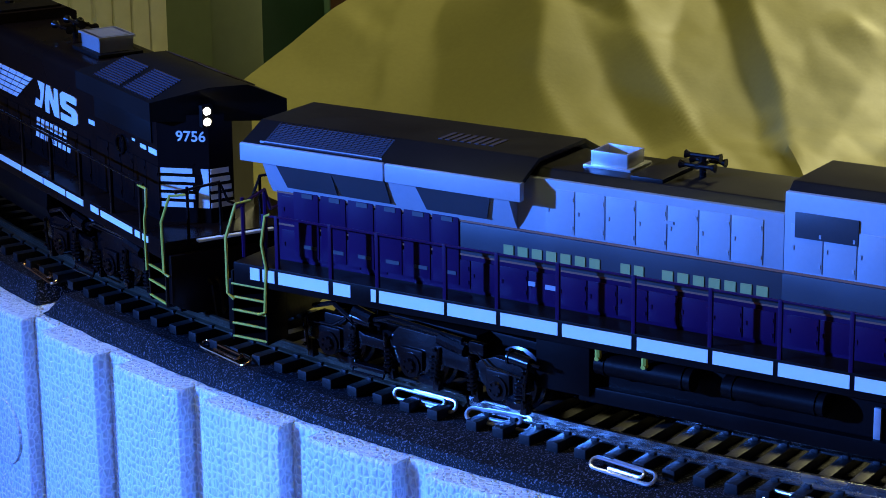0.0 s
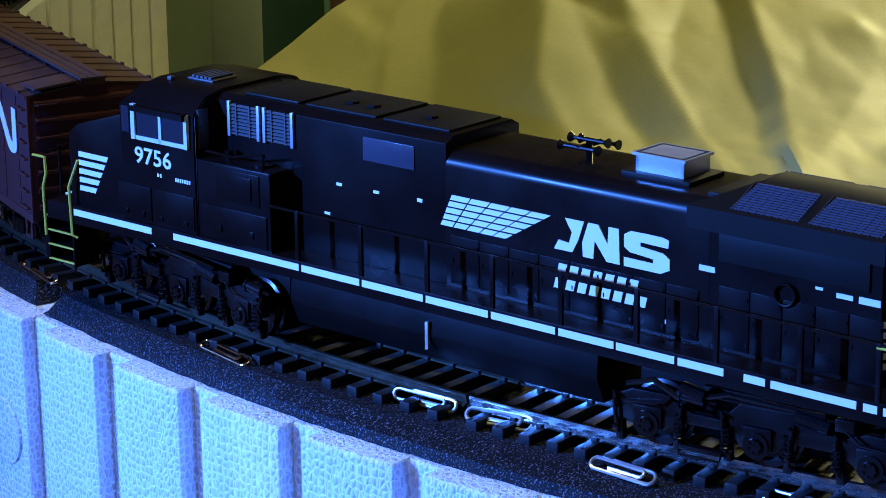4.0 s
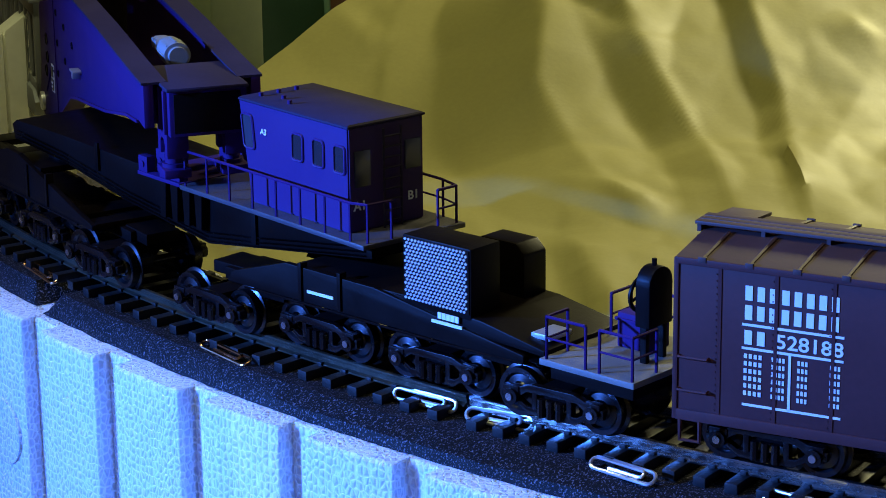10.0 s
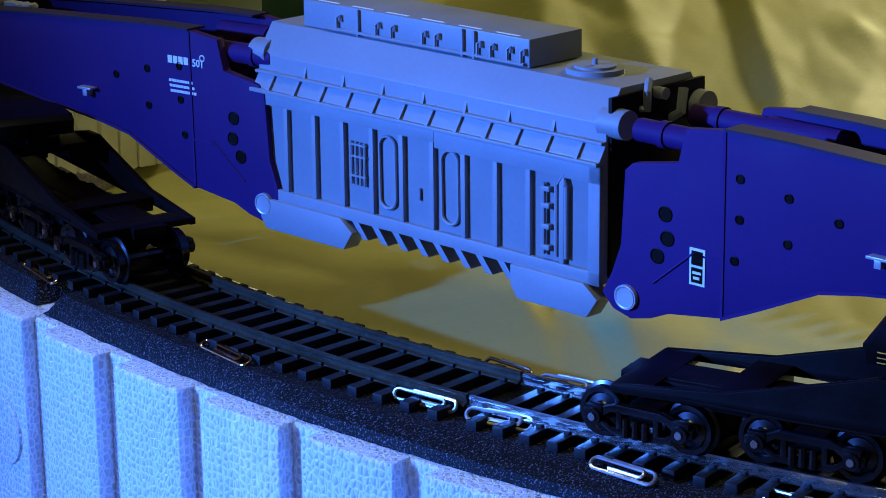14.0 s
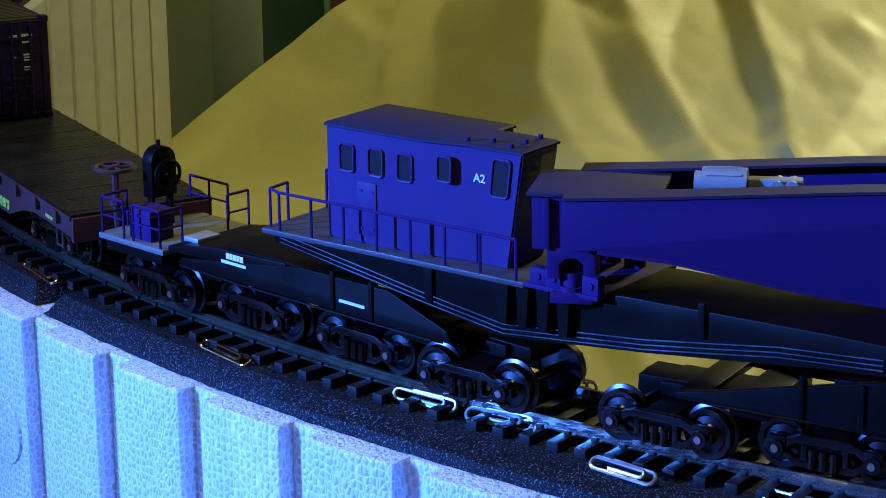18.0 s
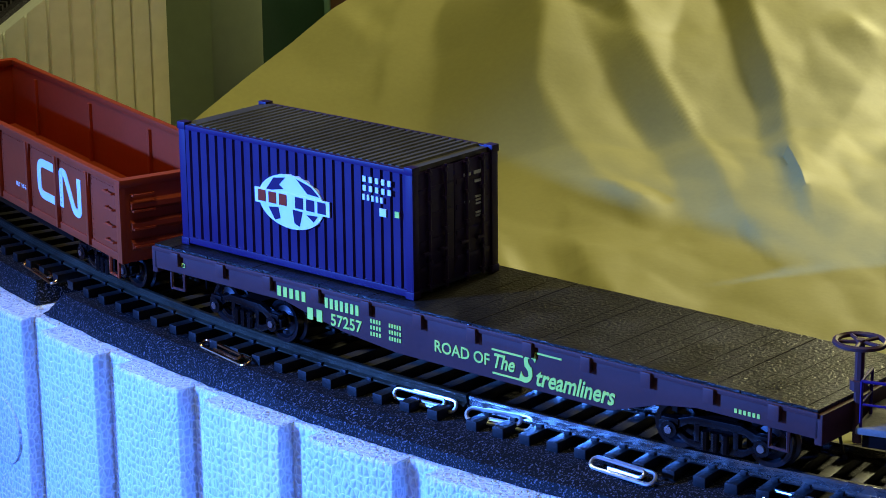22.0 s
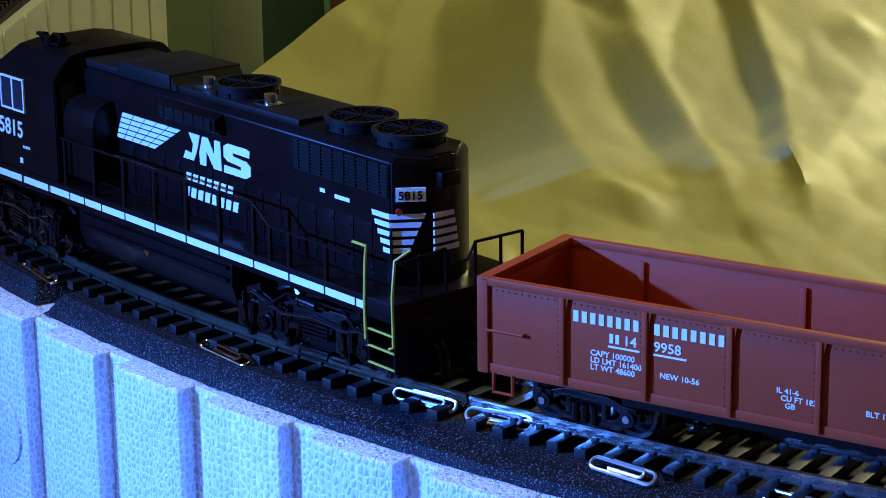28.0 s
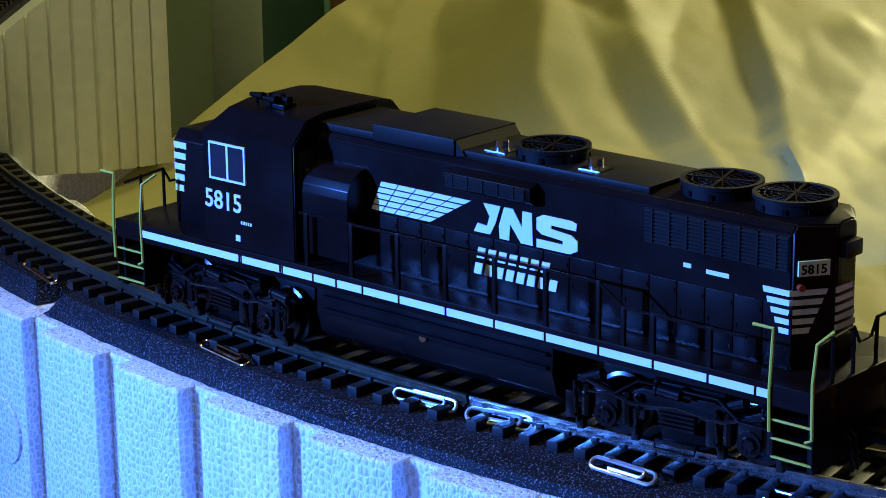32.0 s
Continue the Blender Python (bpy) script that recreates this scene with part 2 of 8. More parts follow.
def on_curve(arc, radius):
    """The pose of a car whose middle is arc metres along the curve, at that radius."""
    a = arc / R
    return Matrix.Translation((CX + radius * math.sin(a), CY - radius * math.cos(a), 0)) @ Matrix.Rotation(a, 4, "Z")


CARS = []  # (thing, arc of its middle at the start, radius)


def car(name, offset, half, label, category, radius=None):
    ob = tagged(new(name), label, category, "cars of the model train")
    radius = radius or math.sqrt(R * R - half * half)
    CARS.append((ob, offset, radius))
    ob.matrix_basis = on_curve(offset, radius)
    return ob


def settle(c, ku, kz=0.947):
    """Bring a car's body to the model's true length and height over its trucks."""
    for o in c.children:
        m = o.matrix_basis.copy()
        if "truck" in o.name:
            m.translation.x *= ku
        else:
            m = Matrix.Diagonal((1, 1, kz, 1)) @ m
            m = Matrix.Diagonal((ku, 1, 1, 1)) @ m
        o.matrix_basis = m


def truck_pose(u, radius):
    """Where a truck at u mm stands under a car whose middle runs at that radius."""
    u *= 0.001
    return pose(u, radius - math.sqrt(R * R - u * u), 0, 0, 0, math.degrees(math.asin(u / R)))


def motions():
    for ob, offset, radius in CARS:
        walk(ob, [(i * 0.5, on_curve(offset + s * 0.001, radius)) for i, s in enumerate(S_MM)])
    # the wheels roll along the rail
    ticks = [i * 0.08 for i in range(401)]
    way = np.interp(ticks, [i * 0.5 for i in range(len(S_MM))], S_MM)
    for ob in [o for o in scene.objects if o.name.split(".")[0] == "wheelset"]:
        hub = ob.matrix_basis.translation.copy()
        walk(ob, [(t, Matrix.Translation(hub) @ Matrix.Rotation(s * 0.001 / hub.z, 4, "Y")) for t, s in zip(ticks, way)])


# ---- the setting ----
def lay(r, a, z):
    """A place on the hand-cut plinth, which is not quite round with the track."""
    return polar(1.125 * r - 0.1 + 0.0055 * (r + 5) * (a + 40), -41.03 + 1.081 * (a + 40), z)


def profile_ring(bm, prof, a0, a1, step=1.0, wob=0.0, put=lay):
    n = max(2, int((a1 - a0) / step))
    rings = []
    for i in range(n + 1):
        a = a0 + (a1 - a0) * i / n
        rings.append([put(r + wob * (noise.noise((a * 0.9, r * 0.31, z)) + 0.5 * noise.noise((a * 3.1, r, z))), a, z) * 1000 for r, z in prof])
    return loft(bm, rings)


TABLE_Z = -120.0
bm = bmesh.new()
box(bm, -1500, 1500, -700, 2200, TABLE_Z - 40, TABLE_Z)
tagged(thing("ground", bm, "wood", "dark wooden table top under the model railway", "table top"), kind="structure")
for nm, b in (("wall_north", (-1500, 1500, 2200, 2260, -900, 1500)), ("wall_south", (-1500, 1500, -760, -700, -900, 1500)), ("wall_east", (1500, 1560, -760, 2260, -900, 1500)), ("wall_west", (-1560, -1500, -760, 2260, -900, 1500))):
    bm = bmesh.new()
    box(bm, *b)
    thing(nm, bm, "wall", "dim plain wall of the room", "wall", kind="structure")
bm = bmesh.new()
box(bm, -1560, 1560, -760, 2260, 1500, 1560)
thing("ceiling", bm, "ceil", "plain ceiling of the dim room", "ceiling", kind="structure")
bm = bmesh.new()
box(bm, -1560, 1560, -760, 2260, -960, -900)
thing("floor", bm, "wall", "dim floor of the room", "floor", kind="structure")

# foam plinth of the curve: a curved slab with upright ribs
FOAM_TOP = -10.0
A0, A1 = -85.0, -8.0
plinth = tagged(new("foam_plinth"), "white polystyrene plinth with upright ribs under the track", "foam plinth")
bm = bmesh.new()
profile_ring(bm, ((-26, TABLE_Z), (25.4, TABLE_Z), (25.6, FOAM_TOP - 0.8), (25.0, FOAM_TOP - 0.05), (-25, FOAM_TOP - 0.05), (-26.5, FOAM_TOP - 2)), A0, 275.0, 0.5, 0.3, polar)
part("slab", bm, "foam", plinth)
def upright(bm, a0, a1, deep, n=6):
    """One upright block of the plinth between two angles."""
    rings = []
    for i in range(n + 1):
        a = a0 + (a1 - a0) * i / n
        d = deep - (0.5 if i in (0, n) else 0.0)
        prof = ((21.0, TABLE_Z), (d, TABLE_Z), (d, FOAM_TOP - 0.7), (d - 0.6, FOAM_TOP), (21.0, FOAM_TOP + 0.05))
        rings.append([polar(r + 0.25 * noise.noise((a * 2.1, z * 0.05, r)), a, z) * 1000 for r, z in prof])
    return loft(bm, rings)


a = -52.58
while a < -12:
    bm = bmesh.new()
    upright(bm, a, a + 2.40 + 0.06 * noise.noise((a, 0, 0)), 30.4 + max(0.0, a + 46) * 0.1)
    part("rib", bm, "foam", plinth)
    a += 3.25
bm = bmesh.new()
upright(bm, -84.0, -53.62, 29.7, 40)
left_end = part("end_block", bm, "foam", plinth)
bm = bmesh.new()
at = Matrix.Translation(polar(29.6, -54.75, -42) * 1000) @ Matrix.Rotation(radians(-54.75), 4, "Z") @ Matrix.Rotation(radians(90), 4, "X")
bmesh.ops.create_cone(bm, cap_ends=True, segments=48, radius1=9.0, radius2=8.6, depth=1.2, matrix=at)
part("disc", bm, "foam", left_end, "round boss pressed into the foam")

# black foam roadbed in two strips
roadbed = tagged(new("roadbed"), "black foam rubber strips under the track", "roadbed")
for a0, a1, w in ((-53.7, A1, 22.6), (A0, -54.35, 21.4), (A1, 275.0, 22.0)):
    bm = bmesh.new()
    n = int((a1 - a0) / 0.2)
    rings = []
    for i in range(n + 1):
        a = a0 + (a1 - a0) * i / n
        e = w + max(0.0, min(30.0, a + 50)) * 0.12 + 0.5 * noise.noise((a * 1.3, 2, 0)) + 0.35 * noise.noise((a * 4.0, 5, 0))
        cut = min(1.0, (a - a0) / 0.4, (a1 - a) / 0.4)
        t = FOAM_TOP + 0.1 + (5.2 - 0.0) * cut
        prof = ((-20.5, FOAM_TOP + 0.08), (e, FOAM_TOP + 0.08), (e - 0.7, FOAM_TOP + 0.1 + 2.4 * cut), (19.0, t), (-18.8, t), (-20.0, FOAM_TOP + 0.1 + 4 * cut))
        rings.append([polar(r, a, z + 0.12 * noise.noise((a * 6, r, 0))) * 1000 for r, z in prof])
    loft(bm, rings)
    part("roadbed_strip", bm, "roadbed", roadbed)

# track: two rails and the ties between
track = tagged(new("track"), "curved model railway track on black plastic ties", "railway track")
for nm, rr in (("outer_rail", 9.1), ("inner_rail", -9.1)):
    for a0, a1 in ((A0, -40.16), (-40.08, A1), (A1, 275.0)):
        bm = bmesh.new()
        prof = ((-1.15, -2.5), (1.15, -2.5), (1.15, -2.1), (0.32, -1.8), (0.32, -0.85), (0.5, -0.65), (0.5, -0.08), (0.4, 0.0), (-0.4, 0.0), (-0.5, -0.08), (-0.5, -0.65), (-0.32, -0.85), (-0.32, -1.8), (-1.15, -2.1))
        profile_ring(bm, [(rr + p, z) for p, z in prof], a0, a1, 0.5, 0.0, polar)
        part("rail", bm, "rail" if -41 < a0 < -30 else "railside", track, "bright nickel rail" if -41 < a0 < -30 else "dull weathered rail")
bm = bmesh.new()
box(bm, -1.35, 1.35, -15.9, 15.9, -4.6, -2.5, 0.12)
tie_mesh = mesh_of("tie", bm, "tie")
bm = bmesh.new()
for y in (9.1, -9.1):
    for sgn in (-1, 1):
        box(bm, -0.7, 0.7, -y + sgn * 1.25 - 0.45, -y + sgn * 1.25 + 0.45, -2.55, -1.75, 0.1)
spike_mesh = mesh_of("spike_pair", bm, "tie")
pitch = math.degrees(0.00708 / R)
a = -40.56 - 58 * 0.762
while a < A1:
    m = Matrix.Translation(polar(0, a)) @ Matrix.Rotation(radians(a + random.uniform(-0.5, 0.5)), 4, "Z")
    o = new("tie", tie_mesh)
    o.parent, o.matrix_basis = track, m
    s = new("spike_plate", spike_mesh)
    s.parent = o
    # the two track sections meet at the rail joint, with a wider gap there
    a += 1.04 if -40.6 < a < -40.5 else 0.762 if a < -40.5 else 0.672
# the rest of the loop, out of sight behind and beside the sheet
bm = bmesh.new()
while a < 275:
    m = Matrix.Translation(polar(0, a) * 1000) @ Matrix.Rotation(radians(a), 4, "Z")
    box(bm, -1.35, 1.35, -15.9, 15.9, -4.6, -2.5, 0, m)
    a += pitch
tagged(part("far_ties", bm, "tie", track, "remaining black ties round the loop"), kind="stuff")


def paperclip(p0, p1, z, material, wide=3.0, tilt=0.0, label=""):
    """A paper clip lying with its long side from p0 to p1 (r mm, degrees)."""
    a, b = polar(p0[0], p0[1], z) * 1000, polar(p1[0], p1[1], z) * 1000
    L = (b - a).length
    r = wide / 2
    path = [(L * 0.3, r, 0), (L - r, r, 0)] + [(L - r + r * math.sin(t), r * math.cos(t), 0) for t in [math.pi * k / 8 for k in range(1, 8)]] + [(L - r, -r, 0), (r, -r, 0)]
    path += [(r - r * 0.85 * math.sin(t), -r + r * 0.85 * (1 - math.cos(t)), 0.25) for t in [math.pi * k / 8 for k in range(1, 8)]]
    path += [(r, r * 0.7, 0.3), (L * 0.78, r * 0.7, 0.3)]
    path += [(L * 0.78 + r * 0.55 * math.sin(t), r * 0.15 + r * 0.55 * math.cos(t), 0.3) for t in [math.pi * k / 6 for k in range(1, 6)]]
    path += [(L * 0.78, -r * 0.4, 0.3), (L * 0.3, -r * 0.4, 0.2)]
    bm = bmesh.new()
    tube(bm, path, 0.42, 8)
    d = b - a
    at = Matrix.Translation(a * 0.001) @ Matrix.Rotation(math.atan2(d.y, d.x), 4, "Z") @ Matrix.Rotation(radians(tilt), 4, "X")
    return thing("paper_clip", bm, material, label, "paper clip", "paper clips along the track", at=at)


paperclip((14.2, -56.2), (16.2, -54.2), -4.2, "copper", 2.4, 25, "copper-tinted wire paper clip lying on the black roadbed")
paperclip((15.6, -47.8), (17.6, -45.95), -4.0, "copper", 2.6, 25, "copper-tinted wire paper clip beside the tie ends")
paperclip((12.0, -41.95), (11.2, -40.3), -2.6, "clip", 2.6, 58, "bright steel paper clip bridging the rail joint")
paperclip((12.0, -39.95), (9.9, -38.4), -2.6, "clip", 3.0, 52, "bright steel paper clip bent beside the rail joint")
paperclip((17.4, -36.45), (19.6, -34.9), -3.6, "clip", 2.8, 40, "bright steel paper clip lying past the tie ends")
paperclip((14.2, -32.85), (16.2, -31.2), -3.6, "clip", 2.8, 25, "bright steel paper clip lying past the tie ends")
paperclip((-15.2, -41.7), (-13.6, -40.25), -2.4, "copper", 2.6, 55, "dull wire paper clip on the inner side of the track")
paperclip((-13.6, -40.0), (-15.0, -38.55), -2.4, "clip", 3.0, 50, "bright steel paper clip on the inner side of the track")

# torn strip of white foam along the inner edge
bm = bmesh.new()
n = 170
rings = []
for i in range(n + 1):
    a = -84 + i * (60.0 / n)
    w = max(0.6, 4.2 + 2.5 * noise.noise((a * 0.5, 3, 0)) + 1.2 * noise.noise((a * 2.2, 7, 0)) - max(0, (a + 52) * 0.18))
    hgt = -6.3 + 0.9 * noise.noise((a * 1.6, 0, 5))
    rings.append([lay(r, a, z) * 1000 for r, z in ((-17.0, -12), (-17.0, hgt), (-17.6 - w * 0.6, hgt + 0.3), (-17.2 - w, hgt - 1.2), (-17.4 - w, -12.6))])
loft(bm, rings)
thing("torn_foam_edge", bm, "foam", "ragged white foam edge along the inside of the track", "foam edge")


# kraft paper: a crumpled sheet, flat behind the track and rising to the back
def behind(x, y):
    """The plan of the things behind the track, in metres."""
    return 1.00709 * x - 0.00939 * y + 0.00615, 0.14419 * x + 1.20275 * y - 0.01011


def paper_z(x, y):
    z = -13.0 + 450.0 * max(0.0, y - 0.607) * (1 - 0.5 * math.exp(-(((y - 0.607) / 0.03) ** 2)))
    z -= 70.0 * max(0.0, 0.03 - x) * min(1.0, max(0.0, (y - 0.56) / 0.06))
    for pts, hgt, wl, wr, t0, t1 in FOLDS:
        best, n = 0.0, len(pts) - 1
        for i in range(n):
            (x0, y0), (x1, y1) = pts[i], pts[i + 1]
            dx, dy = x1 - x0, y1 - y0
            L2 = dx * dx + dy * dy
            t = min(1.0, max(0.0, ((x - x0) * dx + (y - y0) * dy) / L2))
            e = math.hypot(x - x0 - t * dx, y - y0 - t * dy)
            if e > max(wl, wr):
                continue
            m = min(1.0, max(0.0, 0.5 + ((x - x0) * dy - (y - y0) * dx) / math.sqrt(L2) / 0.004 * (1 if dy > 0 else -1)))
            k = max(0.0, 1 - e / (wl + (wr - wl) * m))
            along = (i + t) / n
            best = max(best, k * (t0 + (1 - t0) * min(1.0, along / 0.3)) * (t1 + (1 - t1) * min(1.0, (1 - along) / 0.4)))
        z += hgt * best
    rough = min(1.0, max(0.2, (x - 0.02) / 0.03))
    cell = noise.voronoi((x * 20 + 0.7 * y, y * 14, 3.3))[0]
    fine = noise.voronoi((x * 46 + 9 * y, y * 30, 7.3))[0]
    z += 1.2 * noise.noise((x * 11, y * 8, 1.7)) + rough * (1.6 * (cell[1] - cell[0]) + 1.0 * (fine[1] - fine[0]) + 0.3 * abs(noise.noise((x * 80, y * 60, 9.2))))
    return z


# folds of the sheet: way (m), height (mm), widths to each side (m), share of the height left at each end
FOLDS = (
    (((0.0428, 0.6923), (0.039, 0.6781), (0.032, 0.6716), (0.0343, 0.6635), (0.0299, 0.6353), (0.0374, 0.6134), (0.045, 0.58)), 13.0, 0.034, 0.042, 1.0, 0.4),
    (((0.039, 0.6787), (0.0483, 0.6748), (0.0667, 0.6599)), 2.6, 0.006, 0.01, 1.0, 0.2),
    (((0.0579, 0.6661), (0.0632, 0.6531), (0.0711, 0.6317), (0.0791, 0.6028), (0.0819, 0.5455)), 8.0, 0.014, 0.046, 0.3, 0.3),
    (((0.1014, 0.6921), (0.1032, 0.6745), (0.104, 0.651), (0.1071, 0.6231), (0.1038, 0.5931)), 7.0, 0.008, 0.06, 1.0, 0.5),
    (((0.1038, 0.5931), (0.1025, 0.571), (0.1014, 0.5405)), 2.6, 0.006, 0.014, 0.6, 0.1),
    (((0.1438, 0.6465), (0.1269, 0.6172), (0.1081, 0.5755)), 2.6, 0.04, 0.014, 0.2, 0.3),
    (((0.1325, 0.6674), (0.1405, 0.6539), (0.1405, 0.6491)), 1.8, 0.012, 0.006, 0.1, 0.2),
    (((-0.0335, 0.6879), (-0.0257, 0.6748), (-0.0205, 0.6657)), 1.8, 0.02, 0.008, 0.6, 0.1),
    (((-0.0197, 0.6626), (-0.0165, 0.6716), (-0.0137, 0.6839)), 1.6, 0.01, 0.034, 0.1, 0.8),
    (((0.0341, 0.5404), (0.0363, 0.514), (0.0364, 0.4816)), 3.2, 0.008, 0.03, 0.3, 0.3),
    (((0.0415, 0.5778), (0.0529, 0.5604), (0.0641, 0.5522)), 3.0, 0.012, 0.01, 0.3, 0.1),
    (((0.0122, 0.5423), (0.0157, 0.5004), (0.0217, 0.469)), 3.0, 0.03, 0.006, 0.2, 0.2),
    (((0.0385, 0.5052), (0.0436, 0.4451)), 3.2, 0.008, 0.024, 0.2, 0.6),
    (((0.0539, 0.42), (0.0634, 0.4438), (0.0667, 0.4587)), 1.6, 0.006, 0.006, 0.2, 0.2),
)
bm = bmesh.new()
NX, NY = 330, 300
grid = []
for j in range(NY + 1):
    y = 0.40 + 0.52 * j / NY
    row = []
    xl = max(-0.125, -0.0620 + 0.985 * (y - 0.6630))
    xr = 0.42
    for i in range(NX + 1):
        x = xl + (xr - xl) * (i / NX) ** 1.25
        px, py = behind(x, y)
        row.append(bm.verts.new((px * 1000, py * 1000, paper_z(x, y))))
    grid.append(row)
for j in range(NY):
    for i in range(NX):
        bm.faces.new((grid[j][i], grid[j][i + 1], grid[j + 1][i + 1], grid[j + 1][i]))
# only the sheet inside the curve is kept
gone = [f for f in bm.faces if math.hypot(f.calc_center_median().x * 0.001 - CX, f.calc_center_median().y * 0.001 - CY) > R - 0.0225]
bmesh.ops.delete(bm, geom=gone, context="FACES")
paper = thing("kraft_paper", bm, "paper", "crumpled sheet of brown kraft paper behind the track", "paper sheet")
sol = paper.modifiers.new("thick", "SOLIDIFY")
sol.thickness = 0.0004

# ribbed foam block standing at the back
blk = tagged(new("foam_block"), "ribbed white polystyrene block standing on the paper", "foam block")
def block_top(x):
    """The block's top slopes down to one side, as it was cut (mm)."""
    return min(110.0, 52.4 + 770.0 * (x + 0.104))


def upright_piece(bm, p, q, front, back, z0, drop=0.0):
    """An upright slab between two plan points (m), with a sloping top."""
    d = (q - p).normalized()
    nrm = Vector((d.y, -d.x))
    plan = (p + nrm * front, q + nrm * front, q - nrm * back, p - nrm * back)
    low = [bm.verts.new((v.x * 1000, v.y * 1000, z0)) for v in plan]
    top = [bm.verts.new((v.x * 1000, v.y * 1000, block_top(e.x) - drop)) for v, e in zip(plan, (p, q, q, p))]
    fs = [bm.faces.new(low[::-1]), bm.faces.new(top)] + [bm.faces.new((low[i], low[(i + 1) % 4], top[(i + 1) % 4], top[i])) for i in range(4)]
    bmesh.ops.bevel(bm, geom=list({e for f in fs for e in f.edges}), offset=0.5, segments=2, affect="EDGES", profile=0.6)
    return bm


FACE = [Vector(v) for v in ((-0.176, 0.711), (-0.104, 0.722), (-0.0835, 0.734))]
bm = bmesh.new()
for p, q in zip(FACE, FACE[1:]):
    upright_piece(bm, p, q, 0.0, 0.022, -12.4, 1.0)
part("core", bm, "blockfoam", blk)
for p, q, cnt in ((FACE[0], FACE[1], 11), (FACE[1], FACE[2], 4)):
    for i in range(cnt):
        bm = bmesh.new()
        upright_piece(bm, p + (q - p) * ((i + 0.06) / cnt), p + (q - p) * ((i + 0.94) / cnt), 0.0016 + 0.0002 * (i % 3), 0.002, -12.3)
        part("rib", bm, "blockfoam", blk)
bm = bmesh.new()
slab(bm, [(1000 * u, 1000 * v) for u, v in (behind(x, y) for x, y in ((-0.092, 0.694), (-0.076, 0.690), (-0.060, 0.704), (-0.074, 0.716)))], -40, 130, "z", 1.0)
thing("green_post", bm, "olive", "pale green square post behind the foam block", "post")
bm = bmesh.new()
box(bm, -98, 60, 1080, 1130, TABLE_Z, 40, 4)
thing("dark_cabinet", bm, "tan", "dark brown cabinet in the dim room behind", "cabinet")
bm = bmesh.new()
box(bm, -78, -48, 1012, 1060, TABLE_Z, -12, 3)
thing("green_box", bm, "green", "dark green plastic box in the shade behind the paper", "box")
bm = bmesh.new()
tube(bm, [(-73 + 60 * t, 990 + 10 * math.sin(6 * t), -60 + 40 * t + 18 * math.sin(3.1 * t)) for t in [k / 14 for k in range(15)]], 5, 10)
thing("brown_hose", bm, "tan", "brown rubber hose hanging in the shade", "hose")


# ---- parts shared by the cars ----
def oval(bm, c, w, hgt, y0, y1, n=16):
    return slab(bm, [(c[0] + w * math.cos(6.28319 * k / n), c[1] + hgt * math.sin(6.28319 * k / n)) for k in range(n)], y0, y1)


def wheelset(parent, x, r=4.9, gauge=8.2):
    """Two flanged wheels on an axle."""
    bm = bmesh.new()
    rings = []
    prof = ((0.9, -12.3), (0.9, -9.9), (1.9, -9.9), (2.2, -9.5), (r * 0.70, -9.15), (r * 0.80, -9.7), (r, -9.75), (r, -7.9), (r + 0.75, -7.6), (r + 0.75, -7.2), (r * 0.8, -7.1), (2.0, -7.5), (1.1, -7.4), (1.1, 0))
    n = 28
    full = list(prof) + [(a, -b) for a, b in prof[::-1]]
    for a, b in full:
        rings.append([(a * math.cos(6.28319 * k / n), b, a * math.sin(6.28319 * k / n)) for k in range(n)])
    loft(bm, rings)
    o = part("wheelset", bm, "wheel", parent, "shiny blackened wheels on an axle", mm(x, 0, r))
    return o


FREIGHT = {}


